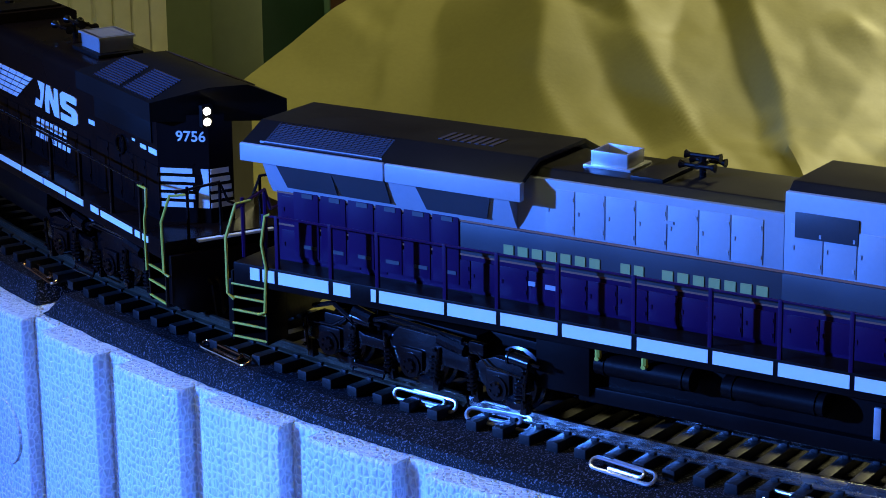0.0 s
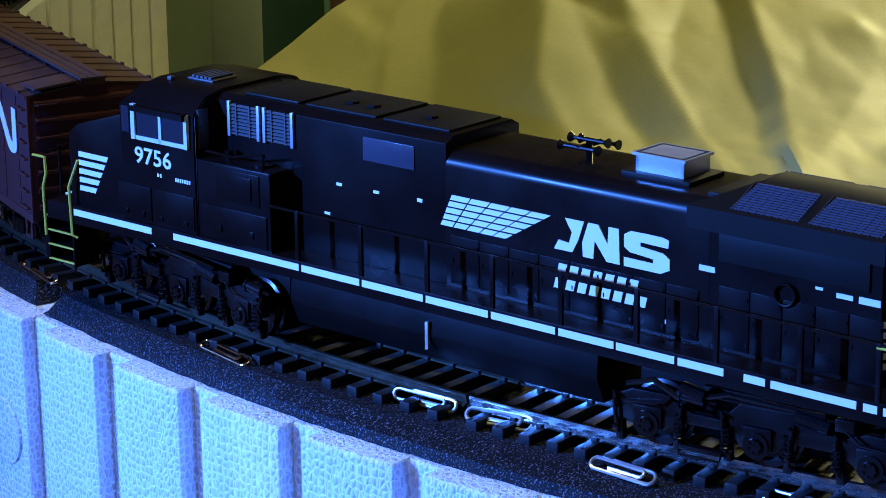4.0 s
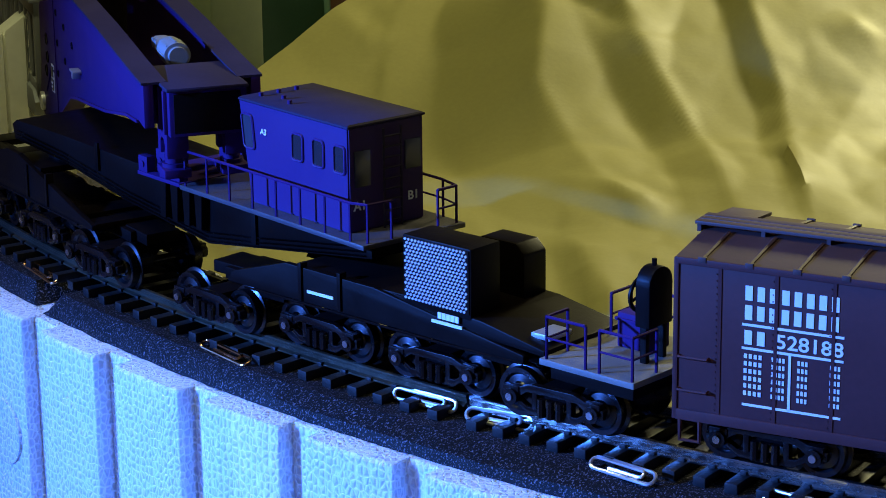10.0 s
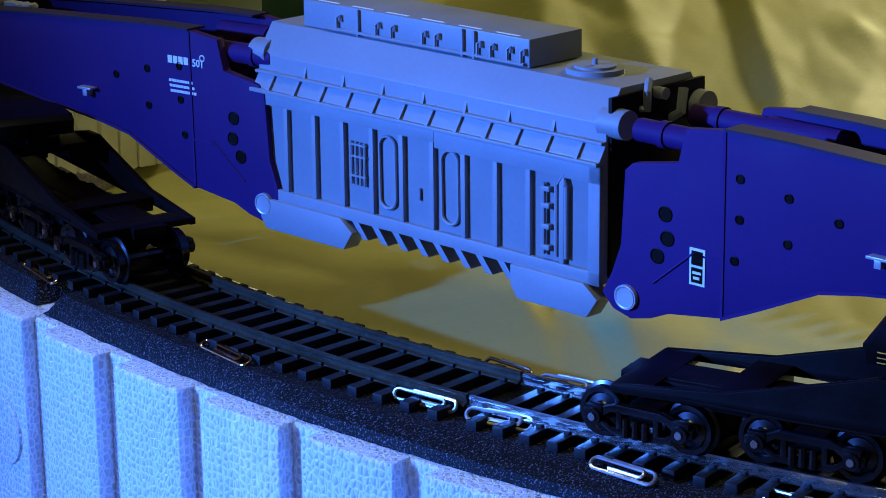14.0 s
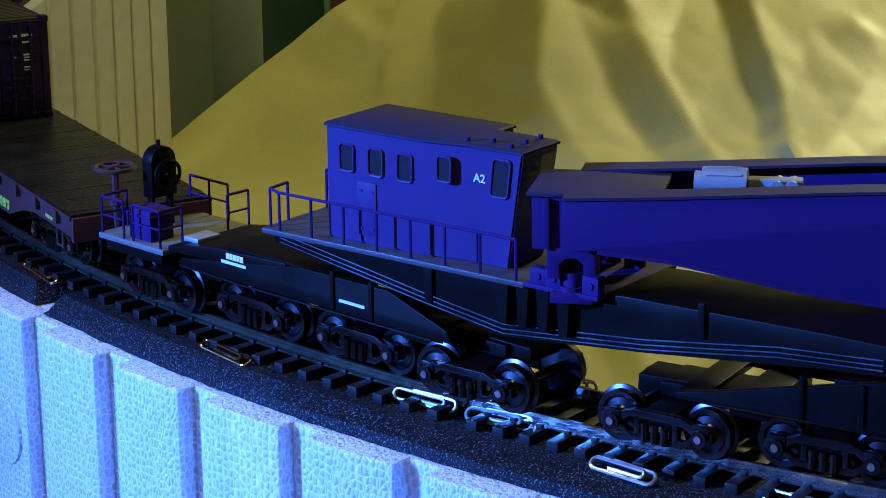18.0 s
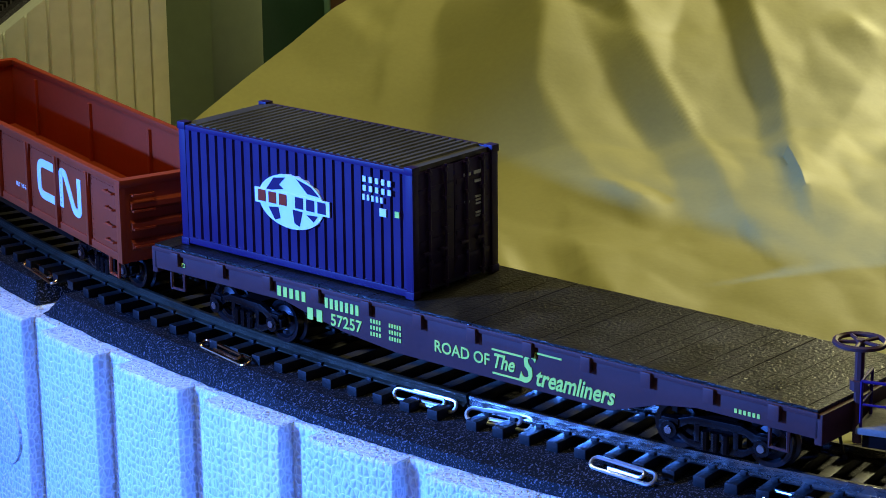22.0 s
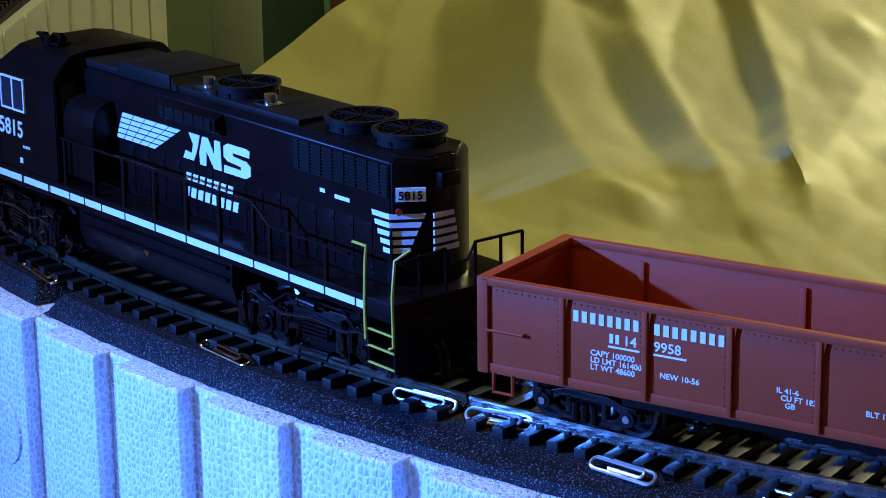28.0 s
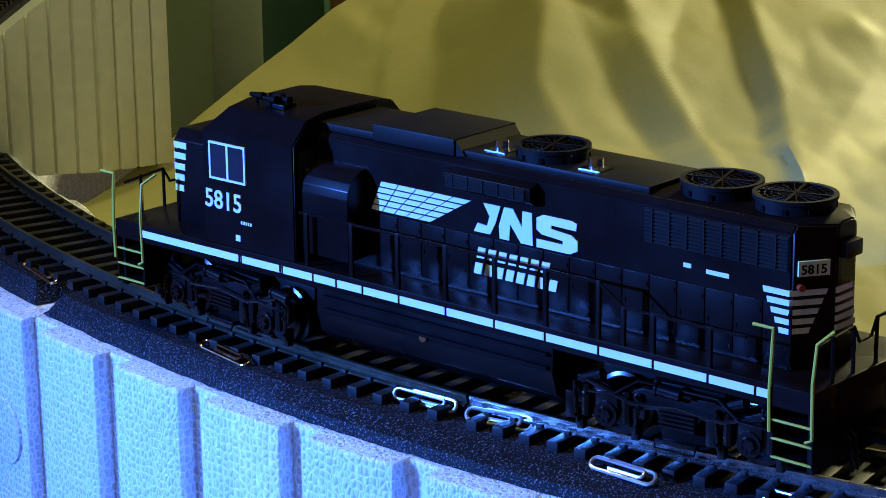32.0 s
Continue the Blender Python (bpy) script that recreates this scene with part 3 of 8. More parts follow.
def freight_truck(parent, at, base=20.0, wheel=4.9, style="bettendorf"):
    """Two side frames, a bolster and two wheelsets."""
    if style in FREIGHT:
        return again(FREIGHT[style], at, parent)
    bm = bmesh.new()
    box(bm, -3.4, 3.4, -11.4, 11.4, 5.2, 8.2, 0.3)
    t = part("truck", bm, "under", parent, "black two-axle truck", at)
    hb = base / 2
    for s in (-1, 1):
        bm = bmesh.new()
        y0, y1 = (-12.6, -10.9) if s < 0 else (10.9, 12.6)
        # an arch bar over the journals and a tie bar under the springs, open between
        arch = [(-hb - 2.6, 6.2), (-hb + 0.6, 6.9), (-5.2, 8.3), (5.2, 8.3), (hb - 0.6, 6.9), (hb + 2.6, 6.2)]
        under = [(hb + 2.6, 4.4), (hb - 0.8, 4.6), (6.0, 6.6), (-6.0, 6.6), (-hb + 0.8, 4.6), (-hb - 2.6, 4.4)]
        slab(bm, arch + under, y0, y1, bev=0.16)
        slab(bm, [(-hb + 1.0, 5.2), (-6.0, 3.5), (6.0, 3.5), (hb - 1.0, 5.2), (hb - 1.6, 3.6), (5.6, 1.9), (-5.6, 1.9), (-hb + 1.6, 3.6)], y0, y1, bev=0.16)
        for x in (-4.2, 4.2):
            box(bm, x - 0.6, x + 0.6, y0, y1, 3.0, 7.0, 0.1)
        for x in (-hb, hb):
            rod(bm, (x, s * 10.9, wheel), (x, s * 13.4, wheel), 1.75, 12)
            box(bm, x - 1.9, x + 1.9, min(s * 11, s * 12.9), max(s * 11, s * 12.9), wheel + 1.0, wheel + 2.3, 0.2)
        for x in (-2.2, 0, 2.2):
            rod(bm, (x, s * 12.9, 2.2), (x, s * 12.9, 6.0), 0.85, 8)
        part("side_frame", bm, "gloss", t)
        bm = bmesh.new()
        for x in (-hb, hb):
            rod(bm, (x, s * 13.35, wheel), (x, s * 13.75, wheel), 0.8, 10)
        part("journal_cap", bm, "axle", t, "bright bearing caps")
    for x in (-hb, hb):
        wheelset(t, x, wheel)
    FREIGHT[style] = t
    return t


def coupler(parent, u, s, z=9.6):
    bm = bmesh.new()
    box(bm, min(u, u + s * 8), max(u, u + s * 8), -1.3, 1.3, z - 1.2, z + 1.2, 0.2)
    box(bm, min(u + s * 6.5, u + s * 10), max(u + s * 6.5, u + s * 10), -2.3, 2.3, z - 2.0, z + 2.0, 0.5)
    rod(bm, (u + s * 7, 0.6, z - 1), (u + s * 6, 1.2, z - 7.0), 0.35, 6)
    return part("coupler", bm, "under", parent)


def marks(name, parent, material, u0, u1, z0, z1, v, n, slant=0.0, gap=0.4, label=""):
    """A row of n plain blocks in place of a word."""
    bm = bmesh.new()
    w = (u1 - u0) / n
    for i in range(n):
        a, b = u0 + i * w + w * gap / 2, u0 + (i + 1) * w - w * gap / 2
        slab(bm, [(a, z0), (b, z0), (b + slant, z1), (a + slant, z1)], v - 0.14, v + 0.1)
    return part(name, bm, material, parent, label)


def flats(name, parent, material, quads, v, label="", thick=0.14):
    """Painted shapes (outlines in u, z) on a near side."""
    bm = bmesh.new()
    for q in quads:
        slab(bm, q, v - thick, v + 0.1)
    return part(name, bm, material, parent, label)


def rect(u0, u1, z0, z1):
    return [(u0, z0), (u1, z0), (u1, z1), (u0, z1)]


def ribbon(name, parent, material, pts, w, v, label=""):
    """A painted band of width w along pts (u, z), with rounded turns."""
    path = []
    P = [Vector(p) for p in pts]
    path.append(P[0])
    for a, b, c in zip(P, P[1:], P[2:]):
        da, dc = (a - b), (c - b)
        k = min(da.length, dc.length) * 0.42
        k = min(k, w * 1.15)
        p, q = b + da.normalized() * k, b + dc.normalized() * k
        for t in (0, 0.25, 0.5, 0.75, 1.0):
            path.append(p * (1 - t) ** 2 + 2 * b * t * (1 - t) + q * t * t)
    path.append(P[-1])
    L, Rr = [], []
    for i, p in enumerate(path):
        d = (path[min(i + 1, len(path) - 1)] - path[max(i - 1, 0)]).normalized()
        nrm = Vector((-d.y, d.x)) * w / 2
        L.append(p + nrm)
        Rr.append(p - nrm)
    bm = bmesh.new()
    lo = [(bm.verts.new((a.x, v - 0.15, a.y)), bm.verts.new((b.x, v - 0.15, b.y))) for a, b in zip(L, Rr)]
    for (a, b), (c, d) in zip(lo, lo[1:]):
        bm.faces.new((a, b, d, c))
    ext = bmesh.ops.extrude_face_region(bm, geom=bm.faces[:])
    bmesh.ops.translate(bm, vec=(0, 0.2, 0), verts=[e for e in ext["geom"] if isinstance(e, bmesh.types.BMVert)])
    bmesh.ops.recalc_face_normals(bm, faces=bm.faces[:])
    return part(name, bm, material, parent, label)


def ladder(name, parent, material, u0, u1, v, z0, z1, n, out=-1.0):
    bm = bmesh.new()
    for i in range(n):
        z = z0 + (z1 - z0) * (i + 0.5) / n
        tube(bm, [(u0, v, z), (u0, v + out, z), (u1, v + out, z), (u1, v, z)], 0.28, 5)
    return part(name, bm, material, parent)


def stirrup(parent, material, u, v, z, w=4.0, drop=4.5):
    bm = bmesh.new()
    tube(bm, [(u - w / 2, v, z), (u - w / 2, v, z - drop), (u + w / 2, v, z - drop), (u + w / 2, v, z)], 0.45, 6)
    return part("stirrup_step", bm, material, parent)


def handwheel(name, parent, material, at, r):
    bm = bmesh.new()
    tube(bm, [(r * math.cos(6.28319 * k / 20), r * math.sin(6.28319 * k / 20), 0) for k in range(20)], r * 0.13, 6, True)
    for k in range(5):
        rod(bm, (0, 0, 0), (r * math.cos(6.28319 * k / 5), r * math.sin(6.28319 * k / 5), 0), r * 0.09, 6)
    rod(bm, (0, 0, -0.6), (0, 0, 0.6), r * 0.2, 8)
    return part(name, bm, material, parent, "", at)


# ---- brown boxcar ----
def boxcar():
    c = car("boxcar", -0.7938, 0.0715, "brown boxcar with white lettering and a roof walkway", "boxcar")
    rad = math.sqrt(R * R - 0.0715 ** 2)
    V = -17.0
    bm = bmesh.new()
    slab(bm, [(V, 9.5), (-V, 9.5), (-V, 43.0), (0, 45.2), (V, 43.0)], -69.5, 69.5, "x", 0.25)
    part("body", bm, "brown", c)
    for s in (-1, 1):
        bm = bmesh.new()
        for k in range(7):
            z = 13.5 + k * 4.6
            tube(bm, [(s * 69.6, -15.3, z), (s * 69.6, 15.3, z)], 0.95, 8)
        box(bm, s * 69.6 - 0.5, s * 69.6 + 0.5, -17.3, -16.2, 9.4, 43.4, 0.2)
        box(bm, s * 69.6 - 0.5, s * 69.6 + 0.5, 16.2, 17.3, 9.4, 43.4, 0.2)
        part("ribbed_end", bm, "brown", c)
    # side: sills, seams with rivets
    bm = bmesh.new()
    box(bm, -69.4, 69.4, V - 0.45, V + 0.2, 42.2, 43.6, 0.15)
    box(bm, -69.4, 69.4, V - 0.3, V + 0.2, 9.3, 11.6, 0.15)
    box(bm, -20, 30, V - 0.5, V + 0.2, 7.6, 9.6, 0.15)
    for u in (-61, -50, -39, -28, -17.5, 18, 28, 39, 50, 61):
        box(bm, u - 0.35, u + 0.35, V - 0.16, V + 0.1, 11.6, 42.2)
        for k in range(22):
            box(bm, u - 0.75, u - 0.55, V - 0.2, V, 12.2 + k * 1.36, 12.5 + k * 1.36)
    part("side_seams", bm, "brown", c, "riveted seams and sills")
    # plug door with its rods
    bm = bmesh.new()
    box(bm, -7.6, 8.8, V - 0.55, V + 0.2, 11.4, 41.4, 0.2)
    door = part("door", bm, "brown", c, "plug door with operating rods")
    bm = bmesh.new()
    for u in (-7.8, 9.0):
        rod(bm, (u, V - 1.0, 9.6), (u, V - 1.0, 41.2), 0.42, 6)
        for z in (11, 17, 31, 40):
            box(bm, u - 0.8, u + 0.8, V - 1.2, V, z - 0.5, z + 0.5, 0.1)
    tube(bm, [(-7.4, V - 1.0, 20.6), (1.0, V - 1.0, 15.2), (8.6, V - 1.0, 18.6)], 0.38, 6)
    rod(bm, (1.0, V - 1.0, 12.0), (1.0, V - 1.0, 18.0), 0.38, 6)
    for z in (20, 25, 30, 35):
        box(bm, -15.2, -14.6, V - 0.7, V, z - 0.6, z + 0.6)
    part("door_rods", bm, "brown", door)
    bm = bmesh.new()
    box(bm, -27.5, -18.6, V - 0.35, V + 0.1, 22.0, 27.2, 0.15)
    for z in (23.3, 24.6, 25.9):
        box(bm, -26.6, -19.4, V - 0.5, V - 0.2, z - 0.25, z + 0.25)
    part("placard_board", bm, "brown", c)
    # roof panels, ribs and walkway
    for s in (-1, 1):
        for k in range(15):
            u = -64.5 + k * 9.2
            bm = bmesh.new()
            tube(bm, [(u, s * 17.4, 43.4), (u, s * 3.4, 45.3)], 0.5, 6)
            box(bm, u - 0.8, u + 0.8, min(s * 16.9, s * 17.6), max(s * 16.9, s * 17.6), 43.0, 44.1, 0.1)
            part("roof_rib", bm, "brown_roof", c)
    bm = bmesh.new()
    slab(bm, [(-17.3, 43.15), (-17.3, 43.55), (0, 45.7), (17.3, 43.55), (17.3, 43.15), (0, 45.3)], -69.8, 69.8, "x")
    part("roof_sheet", bm, "brown_roof", c, "dull brown roof")
    for k in range(3):
        bm = bmesh.new()
        box(bm, -71.4, 71.4, -3.5 + k * 2.4, -1.4 + k * 2.4, 46.4, 47.1, 0.1)
        part("walkway_plank", bm, "brown_roof", c)
    bm = bmesh.new()
    for k in range(12):
        box(bm, -71 + k * 12.8, -70.2 + k * 12.8, -3.3, 3.3, 44.9, 46.4)
    part("walkway_posts", bm, "brown_roof", c)
    for u0, u1, y0, y1 in ((-70.6, -62.4, 3.8, 14.5), (61.4, 70.4, -3.8, -15.2)):
        bm = bmesh.new()
        slab(bm, [(y0, 46.5), (y1, 45.4), (y1, 44.7), (y0, 45.8)], u0, u1, "x", 0.1)
        part("corner_board", bm, "brown_roof", c)
    ladder("side_ladder", c, "brown", 64.2, 68.6, V, 11, 42, 7)
    bm = bmesh.new()
    for z in (14, 18.6, 23.2, 27.8, 32.4, 37, 41):
        tube(bm, [(69.8, -14.8, z), (71.2, -14.8, z), (71.2, -9.6, z), (69.8, -9.6, z)], 0.3, 5)
    part("end_ladder", bm, "brown", c)
    bm = bmesh.new()
    for z in (16, 23):
        tube(bm, [(-68.8, V, z), (-68.8, V - 1, z), (-63, V - 1, z), (-63, V, z)], 0.3, 5)
    part("grab_irons", bm, "brown", c)
    handwheel("brake_wheel", c, "under", mm(-71.5, 4, 38) @ pose(0, 0, 0, 0, 90, 0), 3.6)
    bm = bmesh.new()
    box(bm, -71.2, -69.6, -3, 8, 33, 44, 0.3)
    part("brake_housing", bm, "under", c)
    for u in (-66.5, 66.5):
        stirrup(c, "brown", u, V, 9.5)
    bm = bmesh.new()
    box(bm, -66, 66, -3, 3, 7.2, 9.6, 0.3)
    for u in (-24, 20):
        rod(bm, (u, -6, 6.5), (u + 12, -6, 6.5), 2.6, 12)
    tube(bm, [(-12, V + 1, 9.5), (-12, V + 1, 5.6), (-8, V + 1, 5.6), (-8, V + 1, 9.5)], 0.4, 6)
    part("underframe", bm, "under", c)
    for u in (-51, 51):
        freight_truck(c, truck_pose(u, rad))
    coupler(c, 70, 1)
    coupler(c, -70, -1)
    # white lettering
    marks("lettering", c, "white", -56.5, -37.6, 36.4, 39.4, V, 8, label="white blocks of lettering")
    marks("lettering", c, "white", -56.5, -37.6, 32.4, 35.4, V, 8)
    flats("rule_line", c, "white", [rect(-56.5, -37.0, 31.1, 31.6), rect(-56.5, -37.0, 26.2, 26.7), rect(-56.2, -37.2, 14.4, 14.9), rect(-47.4, -46.9, 14.6, 26.2)], V, "white ruled lines")
    marks("lettering", c, "white", -56.5, -51.6, 27.3, 30.2, V, 2)
    letters("car_number", "528188", 4.1, c, "white", side(-50.0, 27.35, V - 0.02), 0.1, 1.06)
    for k in range(6):
        z = 24.4 - k * 1.55
        marks("small_lettering", c, "white", -56.2, -52.4, z, z + 0.9, V, 4)
        marks("small_lettering", c, "white", -50.8, -48.0, z, z + 0.9, V, 4)
        marks("small_lettering", c, "white", -45.8, -43.6, z, z + 0.9, V, 3)
        marks("small_lettering", c, "white", -39.6, -37.4, z, z + 0.9, V, 3)
    ribbon("white_emblem", c, "white", [(40.5, 36.9), (28.6, 36.9), (28.6, 28.0), (44.6, 28.0), (44.6, 37.4), (48.2, 37.4), (55.4, 27.2), (59.3, 27.2), (59.3, 38.2)], 3.0, V - 0.14, "rounded white ribbon emblem")
    settle(c, 1.02)
    return c


# ---- red gondola ----
def gondola():
    c = car("gondola", -1.8380, 0.054, "oxide red open gondola with an empty tub", "gondola car")
    rad = math.sqrt(R * R - 0.054 ** 2)
    U0, U1, W = -66.3, 75.2, 17.2
    bm = bmesh.new()
    box(bm, U0, U1, -W, W, 10.6, 12.2, 0.2)
    part("floor", bm, "red", c)
    for s in (-1, 1):
        bm = bmesh.new()
        box(bm, U0, U1, min(s * W, s * (W - 1)), max(s * W, s * (W - 1)), 11.2, 30.8, 0.15)
        box(bm, U0 - 0.2, U1 + 0.2, min(s * (W + 0.7), s * (W - 1.2)), max(s * (W + 0.7), s * (W - 1.2)), 30.2, 31.9, 0.25)
        box(bm, U0, U1, min(s * W, s * (W + 0.35)), max(s * W, s * (W + 0.35)), 11.0, 13.0, 0.15)
        wall = part("side", bm, "red", c)
        for u in (-48.4, -30.5, -12.8, 5.0, 23.0, 40.4, 58.3):
            bm = bmesh.new()
            box(bm, u - 0.55, u + 0.55, min(s * W, s * (W + 1.1)), max(s * W, s * (W + 1.1)), 11.4, 30.4, 0.2)
            slab(bm, [(u - 1.3, 30.4), (u + 1.3, 30.4), (u + 0.5, 26), (u - 0.5, 26)], min(s * W, s * (W + 0.7)), max(s * W, s * (W + 0.7)))
            if s > 0 and u in (-48.4, -12.8, 23.0, 58.3):
                box(bm, u - 0.7, u + 0.7, W - 1.9, W - 0.9, 12.2, 29.0, 0.2)
            part("rib", bm, "red", wall)
        bm = bmesh.new()
        for u in (-48.4, -30.5, -12.8, 5.0, 23.0, 40.4, 58.3):
            for z in range(13):
                for d in (-1.4, 1.4):
                    box(bm, u + d - 0.14, u + d + 0.14, min(s * W, s * (W + 0.16)), max(s * W, s * (W + 0.16)), 13 + z * 1.3, 13.28 + z * 1.3)
        for k in range(96):
            u = U0 + 1.2 + k * 1.45
            box(bm, u, u + 0.28, min(s * W, s * (W + 0.16)), max(s * W, s * (W + 0.16)), 29.2, 29.5)
        part("rivets", bm, "red", wall)
    for s, u in ((-1, U0), (1, U1)):
        bm = bmesh.new()
        box(bm, u - 0.9, u + 0.9, -W, W, 11.2, 30.8, 0.2)
        for z in (15.2, 20.2, 25.2):
            tube(bm, [(u + s * 0.7, -15.4, z), (u + s * 0.7, 15.4, z)], 1.5, 8)
        box(bm, u - 1.3, u + 1.3, -W - 0.7, W + 0.7, 30.0, 32.0, 0.25)
        for y in (-W, W):
            box(bm, u - 1.2, u + 1.2, y - 0.8, y + 0.8, 10.8, 31.4, 0.2)
        part("end", bm, "red", c)
    ladder("side_ladder", c, "red", 68.6, 73.0, -W, 13.5, 30, 4, -1.2)
    bm = bmesh.new()
    for z in (15, 19.5, 24, 28):
        tube(bm, [(U1 + 1, -15, z), (U1 + 2.2, -15, z), (U1 + 2.2, -9.5, z), (U1 + 1, -9.5, z)], 0.35, 5)
    part("end_ladder", bm, "red", c)
    bm = bmesh.new()
    tube(bm, [(-65.4, -W, 20.6), (-65.4, -W - 1, 20.6), (-57, -W - 1, 20.6), (-57, -W, 20.6)], 0.32, 5)
    part("grab_iron", bm, "red", c)
    stirrup(c, "red", -62.0, -W, 11.2, 4.4, 4.6)
    stirrup(c, "red", 70.6, -W, 11.2, 4.4, 4.6)
    bm = bmesh.new()
    box(bm, U0 + 3, U1 - 3, -3.5, 3.5, 8.2, 10.8, 0.3)
    box(bm, -36, 46, -W + 0.6, -W + 1.4, 8.8, 11.0, 0.2)
    part("underframe", bm, "under", c)
    bm = bmesh.new()
    bmesh.ops.create_cone(bm, cap_ends=True, segments=16, radius1=2.6, radius2=2.6, depth=3.0, matrix=Matrix.Translation((U1 + 2.2, 2, 24)) @ Matrix.Rotation(math.pi / 2, 4, "Y"))
    box(bm, U1 + 0.8, U1 + 3.0, -1, 5, 22, 27, 0.4)
    part("brake_gear", bm, "under", c)
    for u in (-44.5, 53.5):
        freight_truck(c, truck_pose(u, rad))
    coupler(c, U1, 1)
    coupler(c, U0, -1)
    V = -W
    marks("lettering", c, "white", -46.6, -31.8, 25.6, 28.0, V, 8, label="white blocks of lettering")
    marks("lettering", c, "white", -29.2, -13.9, 25.6, 28.0, V, 8)
    marks("lettering", c, "white", -38.6, -36.0, 22.2, 24.2, V, 2)
    letters("car_number", "14", 2.9, c, "white", side(-35.4, 22.2, V - 0.02), 0.1)
    letters("car_number", "9958", 2.9, c, "white", side(-28.9, 22.2, V - 0.02), 0.1)
    flats("rule_line", c, "white", [rect(-38.6, -31.9, 21.2, 21.6), rect(-28.9, -22.0, 21.2, 21.6)], V)
    for k, tx in enumerate(("CAPY 100000", "LD LMT 161400", "LT WT 48600")):
        letters("small_lettering", tx, 1.75, c, "white", side(-42.5, 18.9 - k * 1.55, V - 0.02), 0.08, 0.95)
    letters("small_lettering", "NEW 10-56", 1.7, c, "white", side(-27.6, 16.6, V - 0.02), 0.08)
    for k, tx in enumerate(("IL 41-6", "CU FT 1832", "GB")):
        letters("small_lettering", tx, 1.6, c, "white", side(-3.6 + 0.9 * k, 18.2 - k * 1.5, V - 0.02), 0.08)
    letters("small_lettering", "BLT 10-56", 1.6, c, "white", side(14.0, 16.6, V - 0.02), 0.08)
    ribbon("white_emblem", c, "white", [(38.4, 26.4), (29.0, 26.4), (29.0, 17.8), (38.4, 17.8)], 2.2, V, "rounded white ribbon emblem")
    ribbon("white_emblem", c, "white", [(42.0, 17.2), (42.0, 26.6), (44.4, 26.6), (49.4, 17.6), (52.4, 17.6), (52.4, 26.8)], 2.2, V, "rounded white ribbon emblem")
    settle(c, 1.02)
    return c


# ---- flatcar and its container ----
def flatcar():
    c = car("flatcar", -1.6709, 0.076, "brown flatcar with a dark plank deck and green lettering", "flatcar")
    rad = math.sqrt(R * R - 0.076 ** 2)
    U0, U1, W, T = -81.5, 92.2, 18.0, 17.6
    for s in (-1, 1):
        bm = bmesh.new()
        out = [(U0, T), (U1, T), (U1, 12.4), (66, 12.4), (57, 10.9), (46, 7.0), (-9, 7.0), (-24, 8.6), (-36, 11.2), (-41, 12.4), (U0, 12.4)]
        slab(bm, out, min(s * W, s * (W - 1.2)), max(s * W, s * (W - 1.2)), bev=0.15)
        box(bm, U0, U1, min(s * W, s * (W + 0.5)), max(s * W, s * (W + 0.5)), T - 0.8, T + 0.3, 0.12)
        sill = part("side_sill", bm, "upbrown", c, "fishbelly side sill")
        for k in range(12):
            u = U0 + 7.5 + k * 14.3
            bm = bmesh.new()
            box(bm, u - 1.2, u + 1.2, min(s * W, s * (W + 1.2)), max(s * W, s * (W + 1.2)), T - 3.2, T + 0.1, 0.2)
            part("stake_pocket", bm, "upbrown", sill)
    for u in (U0, U1):
        bm = bmesh.new()
        box(bm, u - 0.8, u + 0.8, -W, W, 11.2, T, 0.2)
        part("end_sill", bm, "upbrown", c)
    n = 62
    for k in range(n):
        a = U0 + 0.2 + (U1 - U0 - 0.4) * k / n
        b = U0 + 0.2 + (U1 - U0 - 0.4) * (k + 1) / n - 0.07
        bm = bmesh.new()
        zz = random.uniform(-0.05, 0.05)
        box(bm, a, b, -W + 0.2 + random.uniform(-0.1, 0.1), W - 0.2, T - 0.6, T + 0.8 + zz)
        part("plank", bm, "deck", c)
    bm = bmesh.new()
    box(bm, U0 + 4, U1 - 4, -3.5, 3.5, 8.0, 17.0, 0.3)
    for u in (-30, 0, 30, 60):
        box(bm, u - 0.6, u + 0.6, -16.8, 16.8, 10, 17)
    part("underframe", bm, "under", c)
    for u in (-55, 66):
        freight_truck(c, truck_pose(u, rad))
    coupler(c, U1, 1)
    coupler(c, U0, -1)
    bm = bmesh.new()
    rod(bm, (U1 + 1.6, -7, 9), (U1 + 1.6, -7, 29.6), 0.9, 8)
    rod(bm, (U1 + 1.6, -7, 20.0), (U1 + 1.6, -7, 22.0), 1.7, 10)
    part("brake_staff", bm, "upbrown", c)
    handwheel("brake_wheel", c, "upbrown", mm(U1 + 1.6, -7, 29.8), 4.6)
    for u in (-74, 84):
        stirrup(c, "upbrown", u, -W, 12.4, 4, 4)
    V = -W
    letters("small_lettering", "D END", 1.5, c, "lime", side(-76, 14.2, V - 0.05), 0.1)
    marks("lettering", c, "lime", -43.4, -34.4, 13.4, 15.8, V, 5, label="yellow-green blocks of lettering")
    marks("lettering", c, "lime", -29.4, -19.2, 13.4, 15.8, V, 7)
    marks("lettering", c, "lime", -34.8, -29.4, 9.6, 12.4, V, 2)
    letters("car_number", "57257", 3.9, c, "lime", side(-27.6, 9.6, V - 0.05), 0.1, 0.92)
    for k in range(3):
        marks("small_lettering", c, "lime", -16.4, -13.2, 12.6 - k * 1.5, 13.5 - k * 1.5, V, 4)
        marks("small_lettering", c, "lime", -11.2, -7.6, 12.6 - k * 1.5, 13.5 - k * 1.5, V, 5)
